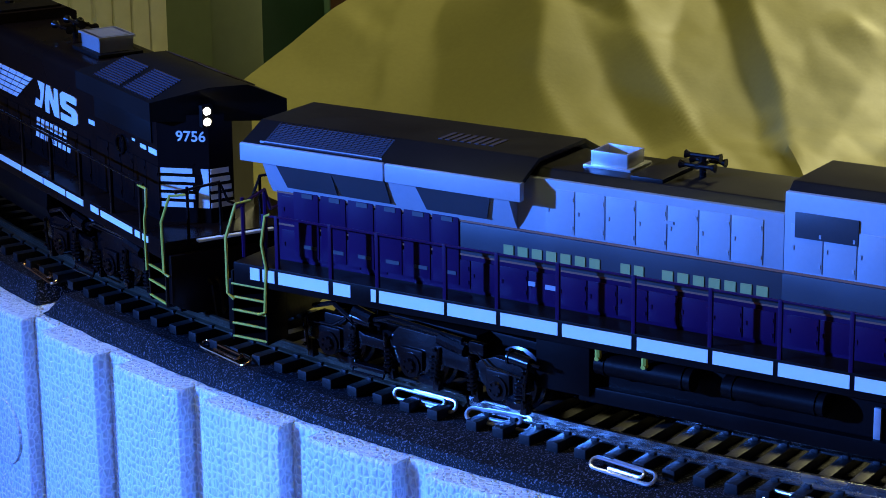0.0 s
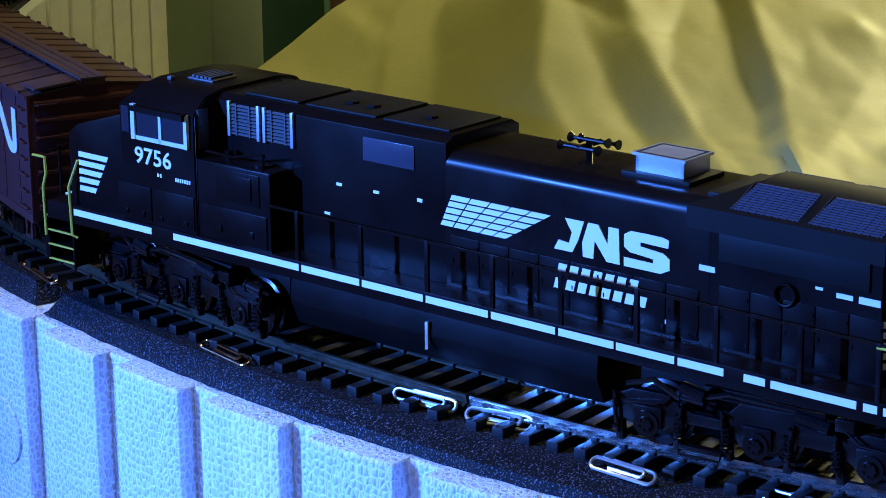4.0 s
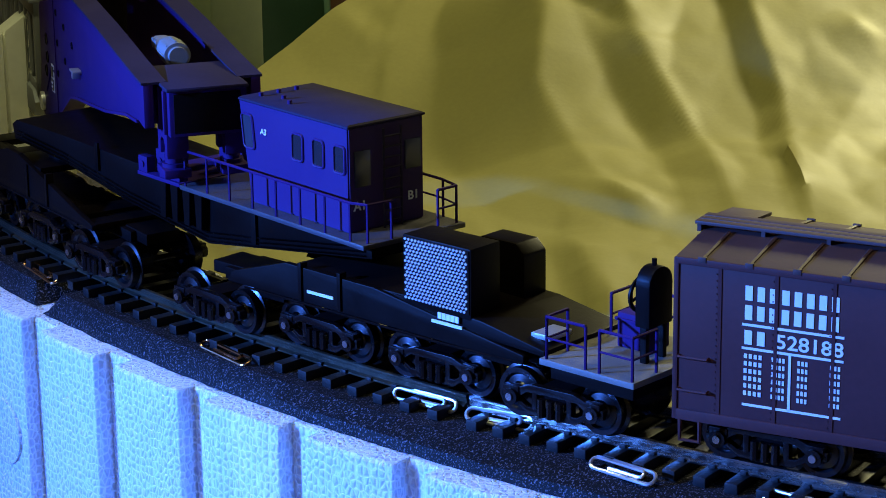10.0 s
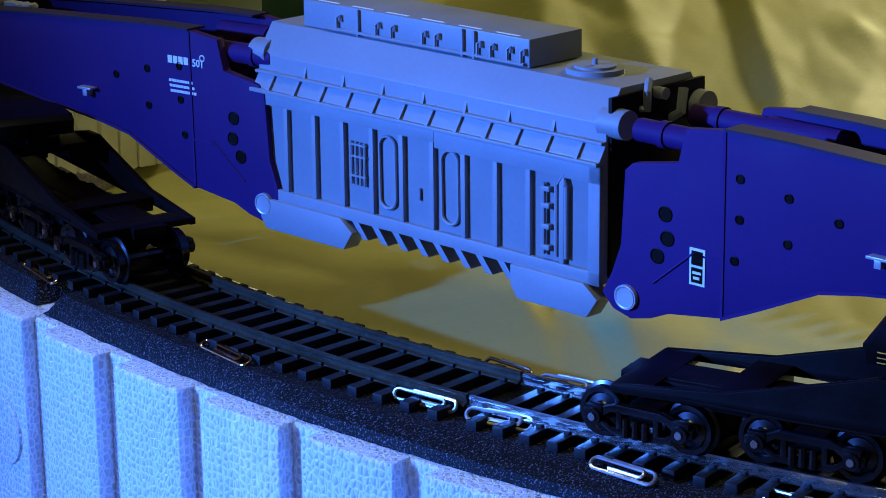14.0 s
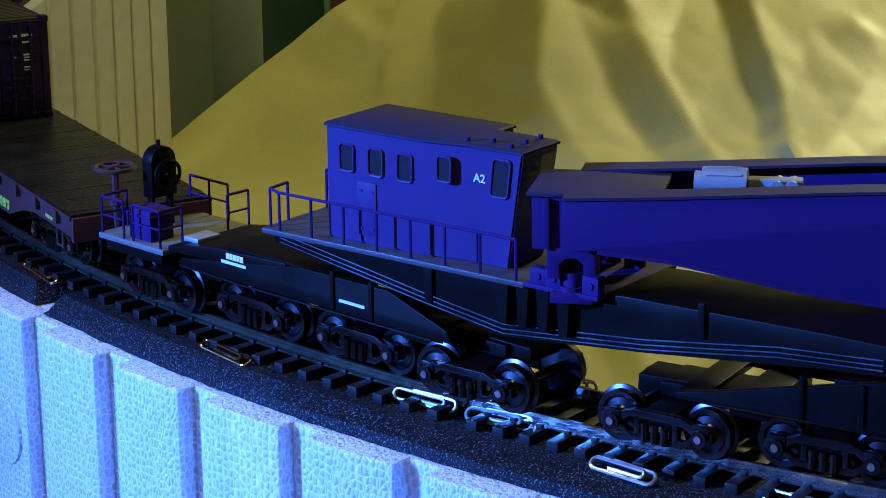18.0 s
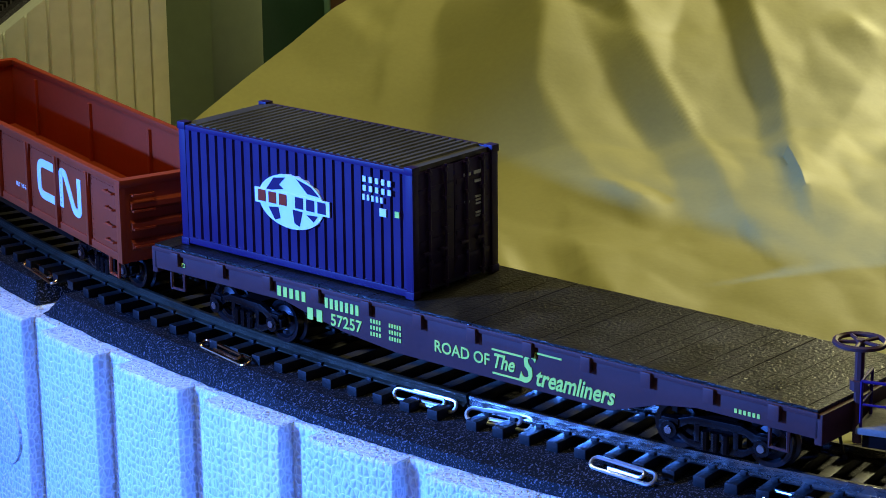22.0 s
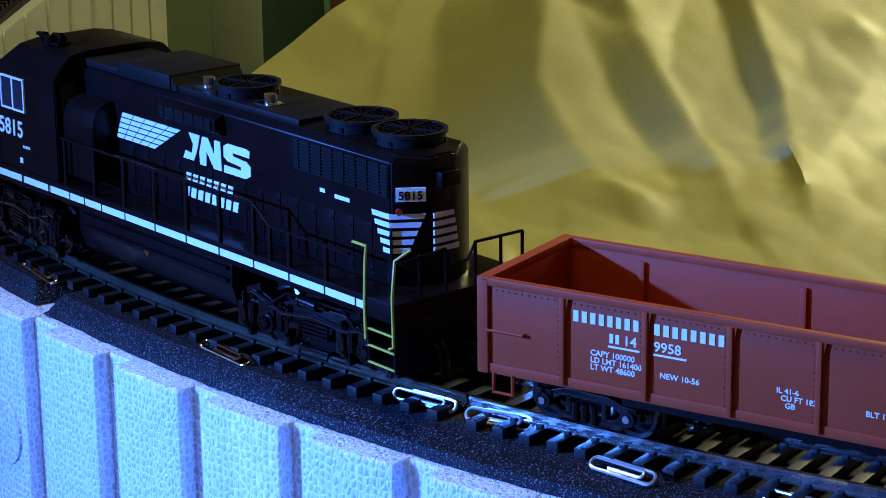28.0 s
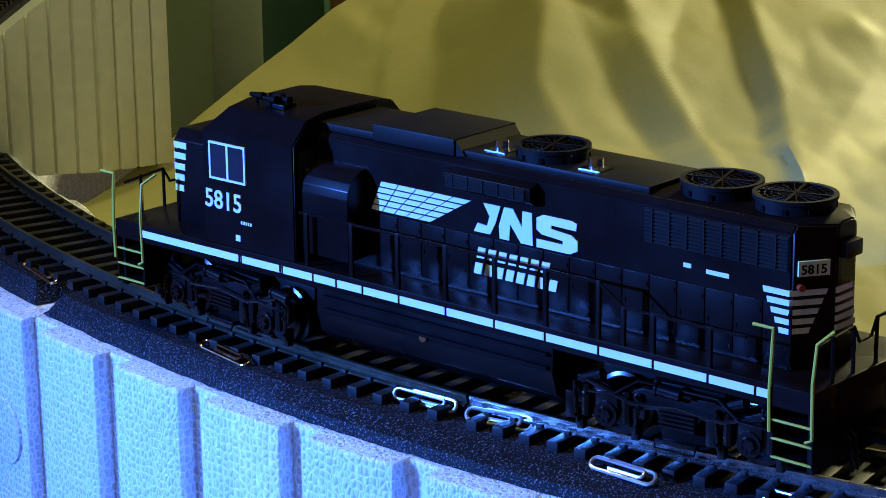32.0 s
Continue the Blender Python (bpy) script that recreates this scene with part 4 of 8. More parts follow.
    letters("slogan", "ROAD OF", 3.7, c, "lime", side(1.2, 9.9, V - 0.05), 0.1, 0.9)
    letters("slogan", "The", 4.6, c, "lime", side(16.4, 9.8, V - 0.05), 0.1, 0.78, shear=0.3, bold=0.02)
    letters("slogan", "S", 9.6, c, "lime", side(23.2, 8.4, V - 0.05), 0.1, 0.74, shear=0.35, bold=0.02)
    letters("slogan", "treamliners", 5.5, c, "lime", side(27.4, 8.3, V - 0.05), 0.1, 0.76, shear=0.3, bold=0.02)
    flats("slogan_flourish", c, "lime", [rect(16.4, 24.4, 13.6, 14.0), rect(27.4, 34.0, 15.2, 15.6), rect(16.6, 24.0, 8.3, 8.7)], V)
    marks("small_lettering", c, "lime", 74, 80, 13.6, 14.5, V, 6)
    settle(c, 1.025)
    return c


def container():
    c = car("shipping_container", -1.6709, 0.076, "blue corrugated shipping container standing on the flatcar", "container")
    U0, U1, W, Z0, Z1 = -76.2, -7.6, 14.0, 18.55, 48.6
    # corrugated sides: a trapezoid wave
    for s in (-1, 1):
        bm = bmesh.new()
        n = 24
        pts = []
        L = U1 - U0 - 4.0
        for k in range(n):
            a = U0 + 2.0 + L * k / n
            w = L / n
            pts += [(a, 0.0), (a + 0.42 * w, 0.0), (a + 0.54 * w, 0.5), (a + 0.88 * w, 0.5)]
        pts.append((U1 - 2.0, 0.0))
        front = [(x, s * (W - 0.15 - d)) for x, d in pts]
        back = [(x, s * (W - 1.6)) for x, d in pts][::-1]
        slab(bm, front + back, Z0 + 1.6, Z1 - 1.4, "z")
        part("corrugated_side", bm, "contblue", c)
        bm = bmesh.new()
        box(bm, U0 + 1.5, U1 - 1.5, min(s * W, s * (W - 1.5)), max(s * W, s * (W - 1.5)), Z0 + 0.4, Z0 + 2.0, 0.15)
        part("bottom_rail", bm, "contblue", c)
        bm = bmesh.new()
        box(bm, U0 + 1.5, U1 - 1.5, min(s * W, s * (W - 1.3)), max(s * W, s * (W - 1.3)), Z1 - 1.6, Z1 - 0.4, 0.15)
        part("top_rail", bm, "contblue", c)
        for u in (U0, U1 - 2.0):
            bm = bmesh.new()
            box(bm, u, u + 2.0, min(s * W, s * (W - 2.0)), max(s * W, s * (W - 2.0)), Z0, Z1, 0.15)
            p = part("corner_post", bm, "contblue", c)
            for z in (Z0 - 0.05, Z1 - 1.6):
                bm = bmesh.new()
                box(bm, u - 0.2, u + 2.2, min(s * (W + 0.2), s * (W - 2.2)), max(s * (W + 0.2), s * (W - 2.2)), z, z + 1.8, 0.2)
                part("corner_casting", bm, "contblue", p)
    bm = bmesh.new()
    n = 30
    pts = []
    for k in range(n):
        a = U0 + 3.5 + (U1 - U0 - 7) * k / n
        w = (U1 - U0 - 7) / n
        pts += [(a, 0.0), (a + 0.45 * w, 0.0), (a + 0.55 * w, -0.5), (a + 0.92 * w, -0.5)]
    slab(bm, [(U0 + 1, Z1 - 1.4), (U0 + 1, Z1 - 0.3)] + [(x, Z1 - 0.25 + d) for x, d in pts] + [(U1 - 1, Z1 - 0.3), (U1 - 1, Z1 - 1.4)], -W + 1.2, W - 1.2)
    part("roof", bm, "controof", c, "corrugated roof with the warm light put into its tan colour")
    bm = bmesh.new()
    box(bm, U0 + 1, U1 - 1, -W + 1, W - 1, Z0 + 0.6, Z0 + 1.4)
    part("floor", bm, "contdark", c)
    bm = bmesh.new()
    box(bm, U0 + 0.4, U0 + 1.2, -W + 1.8, W - 1.8, Z0 + 0.6, Z1 - 0.6)
    part("closed_end", bm, "contblue", c)
    for y0, y1 in ((-W + 1.9, -0.1), (0.1, W - 1.9)):
        bm = bmesh.new()
        box(bm, U1 - 1.4, U1 - 0.5, y0, y1, Z0 + 1.6, Z1 - 1.6, 0.1)
        for z in (24, 30, 36, 42):
            box(bm, U1 - 0.7, U1 - 0.3, y0 + 0.5, y1 - 0.5, z, z + 1.2, 0.1)
        d = part("door", bm, "contblue", c, "dark blue end door")
        for f in (0.28, 0.72):
            y = y0 + (y1 - y0) * f
            bm = bmesh.new()
            rod(bm, (U1 + 0.1, y, Z0 + 0.8), (U1 + 0.1, y, Z1 - 0.9), 0.4, 8)
            for z in (20.5, 26, 33, 40, 46.5):
                box(bm, U1 - 0.5, U1 + 0.5, y - 0.7, y + 0.7, z - 0.4, z + 0.4, 0.08)
            box(bm, U1 - 0.3, U1 + 0.5, y - 2.2, y + 0.3, 28, 28.7, 0.08)
            part("lock_rod", bm, "contblue", d)
    V = -W - 0.02
    # plain emblem: a pale disc with dark patches and a two-colour band
    bm = bmesh.new()
    oval(bm, (-42.0, 35.0), 9.6, 6.4, V - 0.15, V + 0.9, 36)
    part("pale_emblem", bm, "white", c, "pale oval emblem with blue patches")
    flats("emblem_patch", c, "contblue", [[(-49.5, 36.6), (-47, 40), (-43.5, 40.6), (-45.4, 38.6), (-44, 37.8)], [(-40.2, 40.8), (-36, 39.6), (-33.6, 37.6), (-37, 37.8)], [(-41.5, 33.4), (-38.6, 33.2), (-39.6, 29.6), (-41, 30.2)], [(-48.6, 32.8), (-45.8, 33.2), (-45.2, 30.6), (-46.8, 30.0)], [(-37.4, 32.8), (-34.2, 33.0), (-35.4, 31.4)]], V - 0.13)
    flats("emblem_band", c, "white", [rect(-52.6, -30.6, 33.4, 37.0)], V - 0.2)
    marks("emblem_blocks", c, "redlamp", -52.0, -42.6, 33.9, 36.6, V - 0.33, 3, gap=0.3)
    marks("emblem_blocks", c, "contblue", -41.0, -31.2, 33.9, 36.6, V - 0.33, 3, gap=0.3)
    for k in range(3):
        marks("small_lettering", c, "white", -21.6, -13.0 if k < 2 else -15.4, 43.6 - k * 2.1, 44.9 - k * 2.1, V, 5, gap=0.5)
    flats("small_sign", c, "white", [rect(-16.6, -14.8, 36.4, 38.2)], V)
    flats("small_sign", c, "lime", [rect(-12.4, -11.2, 36.8, 38.2)], V, "yellow-green square mark")
    bm = bmesh.new()
    for y0, y1, z0, z1 in ((3.0, 5.2, 43.2, 43.9), (6.4, 9.6, 43.2, 43.9), (6.6, 8.6, 41.2, 41.8), (3.2, 4.6, 37.0, 37.4), (6.8, 8.6, 37.6, 38.0), (6.8, 9.0, 36.8, 37.2), (6.8, 8.8, 36.0, 36.4), (6.8, 9.0, 33.9, 34.3), (6.8, 8.6, 33.1, 33.5)):
        box(bm, U1 - 0.6, U1 - 0.18, y0, y1, z0, z1)
    part("end_marks", bm, "white", c, "small white marks on the doors")
    settle(c, 1.025)
    return c


boxcar()
gondola()
flatcar()
container()


# ---- locomotives ----
def truck_fittings(t, s, axles, z):
    """Brake gear on the outside of a locomotive truck: bearing caps, bolts, cylinders, hangers and pipes."""
    y = s * 14.6
    for x in axles:
        bm = bmesh.new()
        rod(bm, (x, y, z), (x, s * 15.9, z), 1.9, 14, 1.5)
        for k in range(6):
            a = k * math.pi / 3 + 0.4
            p = (x + 1.25 * math.cos(a), z + 1.25 * math.sin(a))
            rod(bm, (p[0], s * 15.6, p[1]), (p[0], s * 16.2, p[1]), 0.28, 6)
        part("bearing_cap", bm, "gloss", t)
        for d in (-1, 1):
            bm = bmesh.new()
            tube(bm, [(x + d * 7.4, y, 11.4), (x + d * 7.0, s * 15.0, 8.0), (x + d * 6.6, y, 3.0)], 0.42, 6)
            slab(bm, [(x + d * 6.2 - 0.8, 1.4), (x + d * 6.2 + 0.8, 1.4), (x + d * 6.6 + 0.8, 5.4), (x + d * 6.6 - 0.8, 5.4)], min(s * 12.6, s * 14.4), max(s * 12.6, s * 14.4), "y", 0.15)
            for h in (4.4, 8.2, 10.8):
                rod(bm, (x + d * 6.9, y, h), (x + d * 6.9, s * 15.6, h), 0.5, 8, 0.36)
            part("brake_hanger", bm, "gloss", t)
    for x in ((axles[0] + axles[1]) / 2 - 4.2, axles[-1] + 3.4):
        bm = bmesh.new()
        rod(bm, (x, y, 13.2), (x + 5.0, y, 12.8), 1.25, 12)
        rod(bm, (x + 5.0, y, 12.8), (x + 7.4, y, 12.6), 0.4, 6)
        rod(bm, (x - 0.5, y, 13.24), (x, y, 13.2), 1.5, 12)
        part("brake_cylinder", bm, "gloss", t)
    bm = bmesh.new()
    tube(bm, [(axles[0] - 5, y, 9.8), (axles[0] + 2, s * 15.6, 10.6), (axles[0] + 7, y, 14.0), (axles[-1] - 7, y, 13.6), (axles[-1] - 2, s * 15.6, 10.4), (axles[-1] + 6, y, 9.4)], 0.3, 6)
    part("air_pipe", bm, "gloss", t)
    bm = bmesh.new()
    mid = (axles[0] + axles[1]) / 2
    box(bm, mid - 4.6, mid + 4.6, min(s * 13.4, s * 15.4), max(s * 13.4, s * 15.4), 2.2, 3.2, 0.25)
    tube(bm, [(mid - 4.4, y, 3.4), (mid - 4.4, s * 15.6, 1.4), (mid + 4.4, s * 15.6, 1.4), (mid + 4.4, y, 3.4)], 0.3, 6)
    part("spring_plank", bm, "gloss", t)


def blomberg(parent, at):
    """A two-axle locomotive truck."""
    bm = bmesh.new()
    box(bm, -8, 8, -10, 10, 8, 13, 0.4)
    box(bm, -22, 22, -5.6, 5.6, 1.6, 13, 0.6)
    box(bm, -5, 5, -12, 12, 2.0, 9, 0.6)
    t = part("truck", bm, "under", parent, "black two-axle power truck", at)
    for s in (-1, 1):
        bm = bmesh.new()
        y0, y1 = (-14.0, -12.2) if s < 0 else (12.2, 14.0)
        slab(bm, [(-23, 12.6), (-18.5, 12.6), (-13, 10.4), (-8, 12.4), (8, 12.4), (13, 10.4), (18.5, 12.6), (23, 12.6), (23, 7), (19.6, 4.4), (12.2, 4.4), (11, 7.4), (5, 8.4), (3, 5.2), (-3, 5.2), (-5, 8.4), (-11, 7.4), (-12.2, 4.4), (-19.6, 4.4), (-23, 7)], y0, y1, bev=0.25)
        for x in (-15.8, 15.8):
            rod(bm, (x, s * 12, 5.9), (x, s * 15.2, 5.9), 2.6, 14)
            box(bm, x - 2.6, x + 2.6, min(s * 12, s * 14.8), max(s * 12, s * 14.8), 7.2, 10.8, 0.4)
            for d in (-4.6, 4.6):
                rod(bm, (x + d, s * 14.4, 4.8), (x + d, s * 14.4, 9.4), 1.1, 8)
                rod(bm, (x + d, s * 14.4, 9.4), (x + d, s * 14.4, 11.2), 0.6, 6)
            rod(bm, (x - 6, s * 13.5, 11.6), (x - 1.5, s * 13.5, 13.4), 1.3, 10)
            box(bm, x - 9.6, x - 7.4, min(s * 13.2, s * 14.6), max(s * 13.2, s * 14.6), 3.4, 9.0, 0.3)
        for k in range(5):
            box(bm, -4, 4, min(s * 13.8, s * 15.0), max(s * 13.8, s * 15.0), 5.6 + k * 0.9, 6.1 + k * 0.9)
        tube(bm, [(-20, s * 15, 12.4), (-10, s * 15, 9.2), (0, s * 15.2, 10.4), (10, s * 15, 9.2), (20, s * 15, 12.0)], 0.45, 6)
        part("side_frame", bm, "gloss", t)
        truck_fittings(t, s, (-15.8, 15.8), 5.9)
    for x in (-15.8, 15.8):
        wheelset(t, x, 5.9)
    return t


def six_wheel(parent, at, key="six"):
    """A three-axle locomotive truck with coil springs."""
    if key in FREIGHT:
        return again(FREIGHT[key], at, parent)
    bm = bmesh.new()
    box(bm, -14, 14, -10, 10, 8, 14, 0.4)
    box(bm, -30, 30, -5.6, 5.6, 1.8, 14, 0.6)
    t = part("truck", bm, "under", parent, "black three-axle power truck", at)
    for s in (-1, 1):
        bm = bmesh.new()
        y0, y1 = (-14.2, -12.2) if s < 0 else (12.2, 14.2)
        slab(bm, [(-31, 10.6), (-27, 12.4), (-20, 12.4), (-14, 9.6), (-8, 9.4), (-4, 13.4), (6, 13.4), (12, 11.2), (17, 10.2), (22, 12.2), (28, 12.0), (31, 10), (31, 6.4), (26, 5.0), (20, 5.0), (17, 7.2), (6, 7.4), (3.4, 4.4), (-3.4, 4.4), (-6, 7.2), (-17, 7.2), (-20, 5.0), (-26, 5.0), (-31, 6.4)], y0, y1, bev=0.3)
        for x in (-23.4, 0, 23.4):
            rod(bm, (x, s * 12, 6.0), (x, s * 15.4, 6.0), 2.7, 14)
            box(bm, x - 3.2, x + 3.2, min(s * 12, s * 15.0), max(s * 12, s * 15.0), 5.0, 9.6, 0.5)
        tube(bm, [(-28, s * 14.6, 13.4), (-22, s * 14.8, 15.2), (-16, s * 14.6, 12.0), (-6, s * 14.6, 15.0), (14, s * 14.6, 14.2)], 0.6, 6)
        rod(bm, (8, s * 14.6, 13.4), (15, s * 14.6, 12.2), 1.5, 10)
        rod(bm, (-16, s * 14.6, 14.6), (-11, s * 14.6, 13.6), 1.4, 10)
        box(bm, 16, 20, min(s * 13.8, s * 15.2), max(s * 13.8, s * 15.2), 12.0, 14.6, 0.3)
        part("side_frame", bm, "gloss", t)
        for x in (-16.5, -6.4, 6.4, 16.5, 29.0):
            bm = bmesh.new()
            tube(bm, [(x + 1.0 * math.cos(k * 0.9), s * 14.5 + 1.0 * math.sin(k * 0.9), 3.6 + k * 0.135) for k in range(40)], 0.32, 5)
            part("coil_spring", bm, "gloss", t)
        truck_fittings(t, s, (-23.4, 0, 23.4), 6.0)
    for x in (-23.4, 0, 23.4):
        wheelset(t, x, 6.1)
    FREIGHT[key] = t
    return t


def steps(parent, u, s, v=-18.4, z0=8.0, n=4, edge="yellow", well="black"):
    """A boarding ladder at a locomotive's corner, with bright tread edges."""
    bm = bmesh.new()
    a, b = u - 4.6, u + 4.6
    box(bm, a, a + 0.6, v, v + 7.5, z0 - 1, 22.4, 0.1)
    box(bm, b - 0.6, b, v, v + 7.5, z0 - 1, 22.4, 0.1)
    box(bm, a, b, v + 6.9, v + 7.5, z0 - 1, 22.4, 0.1)
    w = part("step_well", bm, well, parent)
    for k in range(n):
        z = z0 + k * (20.6 - z0) / (n - 1 + 0.35)
        bm = bmesh.new()
        box(bm, a, b, v + 0.4, v + 6.5, z - 0.7, z, 0.1)
        part("step", bm, well, w)
        bm = bmesh.new()
        box(bm, a + 0.2, b - 0.2, v - 0.15, v + 0.4, z - 0.3, z + 0.1, 0.06)
        part("step_edge", bm, edge, w, "bright yellow step edge")


def grab(parent, pts, material="yellow", r=0.35, label="bright yellow handrail"):
    bm = bmesh.new()
    tube(bm, pts, r, 7)
    return part("handrail", bm, material, parent, label)


def walkway_rail(parent, u0, u1, v, z0, z1, posts, material, r=0.34, thick=0.5):
    bm = bmesh.new()
    tube(bm, [(u0, v, z1), (u1, v, z1)], r, 6)
    part("handrail", bm, material, parent)
    for u in posts:
        bm = bmesh.new()
        box(bm, u - thick, u + thick, v - 0.35, v + 0.35, z0, z1 + 0.3, 0.1)
        part("stanchion", bm, material, parent)


def fan(parent, u, v, z, r, material="roofblack"):
    bm = bmesh.new()
    n = 32
    rings = [[(u + q * math.cos(6.28319 * k / n), v + q * math.sin(6.28319 * k / n), h) for k in range(n)] for q, h in ((r, z), (r, z + 2.2), (r + 0.5, z + 2.2), (r + 0.5, z + 3.0), (r - 0.5, z + 3.0), (r - 0.5, z + 0.8), (0.4, z + 0.8))]
    loft(bm, rings)
    f = part("roof_fan", bm, material, parent, "round black roof fan")
    bm = bmesh.new()
    for q in (0.24, 0.42, 0.6, 0.76, 0.9):
        tube(bm, [(u + q * r * math.cos(6.28319 * k / 24), v + q * r * math.sin(6.28319 * k / 24), z + 2.7) for k in range(24)], 0.12, 4, True)
    for k in range(20):
        a = k * math.pi / 10 + 0.3
        box(bm, 0.5, r - 0.4, -0.09, 0.09, z + 2.6, z + 2.85, 0, Matrix.Translation((u, v, 0)) @ Matrix.Rotation(a, 4, "Z"))
    for a in (0.3, 0.3 + math.pi / 2):
        box(bm, 0.4 - r, r - 0.4, -0.3, 0.3, z + 2.86, z + 3.0, 0, Matrix.Translation((u, v, 0)) @ Matrix.Rotation(a, 4, "Z"))
    part("fan_guard", bm, "under", f)
    bm = bmesh.new()
    for k in range(10):
        a = 6.28319 * k / 10
        box(bm, -0.4, 0.4, -0.15, 0.15, z + 0.3, z + 1.4, 0, Matrix.Translation((u + (r + 0.12) * math.cos(a), v + (r + 0.12) * math.sin(a), 0)) @ Matrix.Rotation(a + 1.5708, 4, "Z"))
    part("fan_slots", bm, "under", f)


def horn(parent, u, z0, bells, length, mouth):
    """A roof horn: a post with a cross bar, and bells pointing both ways."""
    bm = bmesh.new()
    top = max(z for y, z in bells)
    rod(bm, (u, 0, z0), (u, 0, top), 0.7, 8)
    rod(bm, (u, bells[0][0] - 0.4, bells[0][1]), (u, -bells[0][0] + 0.4, bells[0][1]), 0.6, 8)
    part("roof_horn", bm, "gloss", parent, "black roof horn with several bells")
    for y, z in bells:
        for k in (-1, 1):
            bm = bmesh.new()
            rod(bm, (u, y, z), (u + k * length, y, z), 0.45, 8, 0.45)
            rod(bm, (u + k * length, y, z), (u + k * (length + 1.1), y, z), 0.45, 12, mouth)
            part("horn_bell", bm, "gloss", parent)


def horse_logo(c, u0, z0, w, hgt, v, name_z, name_h):
    """Pale striped flag with a dark notch and plain slanted blocks."""
    k = w / 57.0
    x = lambda d: u0 + d * k
    z = lambda f: z0 + f * hgt
    rows = 5
    for i in range(rows):
        za, zb = z(i / rows + 0.025), z((i + 1) / rows - 0.025)
        fa, fb = i / rows + 0.025, (i + 1) / rows - 0.025
        ra, rb = 17 + 12 * fa, 17 + 12 * fb
        cells = []
        n = 5
        for j in range(n):
            la, lb = 3.2 * fa, 3.2 * fb
            a0, a1 = la + (ra - la) * j / n, la + (ra - la) * (j + 1) / n - 0.35
            b0, b1 = lb + (rb - lb) * j / n, lb + (rb - lb) * (j + 1) / n - 0.35
            cells.append([(x(a0), za), (x(a1), za), (x(b1), zb), (x(b0), zb)])
        flats("striped_flag", c, "white", cells, v, "white striped flag emblem")
    shapes = (
        ((31.8, 1.0), (36.4, 1.0), (35.0, 0.42), (33.6, 0.06), (29.2, 0.06), (30.2, 0.34), (32.8, 0.30), (33.5, 0.62)),
        ((36.2, 0.0), (38.7, 0.0), (39.0, 0.52), (41.9, 0.0), (45.0, 0.0), (44.7, 1.0), (42.3, 1.0), (42.1, 0.50), (39.8, 1.0), (37.4, 1.0), (36.0, 0.4)),
        ((46.0, 0.0), (54.6, 0.0), (56.6, 0.14), (56.6, 0.44), (55.0, 0.58), (49.8, 0.64), (49.8, 0.76), (56.2, 0.74), (56.4, 0.96), (54.8, 1.02), (47.6, 1.02), (46.0, 0.90), (46.0, 0.54), (47.4, 0.42), (52.8, 0.36), (52.8, 0.24), (46.0, 0.25)),
    )
    blocks = [[(x(a), z(b)) for a, b in shape] for shape in shapes]
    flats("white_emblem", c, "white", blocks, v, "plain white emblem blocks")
    marks("lettering", c, "white", x(29.6), x(49.6), name_z + name_h * 1.32, name_z + name_h * 2.2, v - 0.18, 7, 0.5, 0.3, "white blocks of lettering")
    marks("lettering", c, "white", x(28.8), x(51.6), name_z, name_z + name_h * 0.9, v - 0.18, 8, 0.5, 0.3)


def sill_dashes(c, spans, v, z0, z1, material="white"):
    for a, b in spans:
        bm = bmesh.new()
        box(bm, a, b, v - 0.16, v + 0.1, z0, z1)
        part("sill_stripe", bm, material, c)


def door_panels(c, spans, v, z0, z1, material, hinge=True):
    """Hood doors: shallow raised panels with latches."""
    for a, b in spans:
        bm = bmesh.new()
        box(bm, a + 0.14, b - 0.14, v - 0.2, v + 0.1, z0, z1, 0.06)
        d = part("hood_door", bm, material, c)
        bm = bmesh.new()
        for z in (z0 + 1.5, z1 - 1.8):
            box(bm, b - 0.8, b - 0.4, v - 0.38, v - 0.15, z - 0.4, z + 0.4)
        box(bm, a + 0.6, a + 0.9, v - 0.38, v - 0.15, (z0 + z1) / 2 - 0.45, (z0 + z1) / 2 + 0.45)
        part("latches", bm, material, d)


def louvre(c, u0, u1, z0, z1, v, n, material="roofblack", name="louvre"):
    bm = bmesh.new()
    box(bm, u0, u1, v - 0.12, v + 0.2, z0, z1)
    p = part(name, bm, "under", c)
    bm = bmesh.new()
    for k in range(n):
        z = z0 + (z1 - z0) * (k + 0.5) / n
        slab(bm, [(v - 0.5, z - 0.25), (v - 0.1, z + 0.25), (v - 0.1, z + 0.05), (v - 0.4, z - 0.35)], u0 + 0.3, u1 - 0.3, "x")
    for k in range(int((u1 - u0) / 4)):
        box(bm, u0 + 2 + k * 4, u0 + 2.3 + k * 4, v - 0.55, v - 0.1, z0, z1)
    part("slats", bm, material, p)


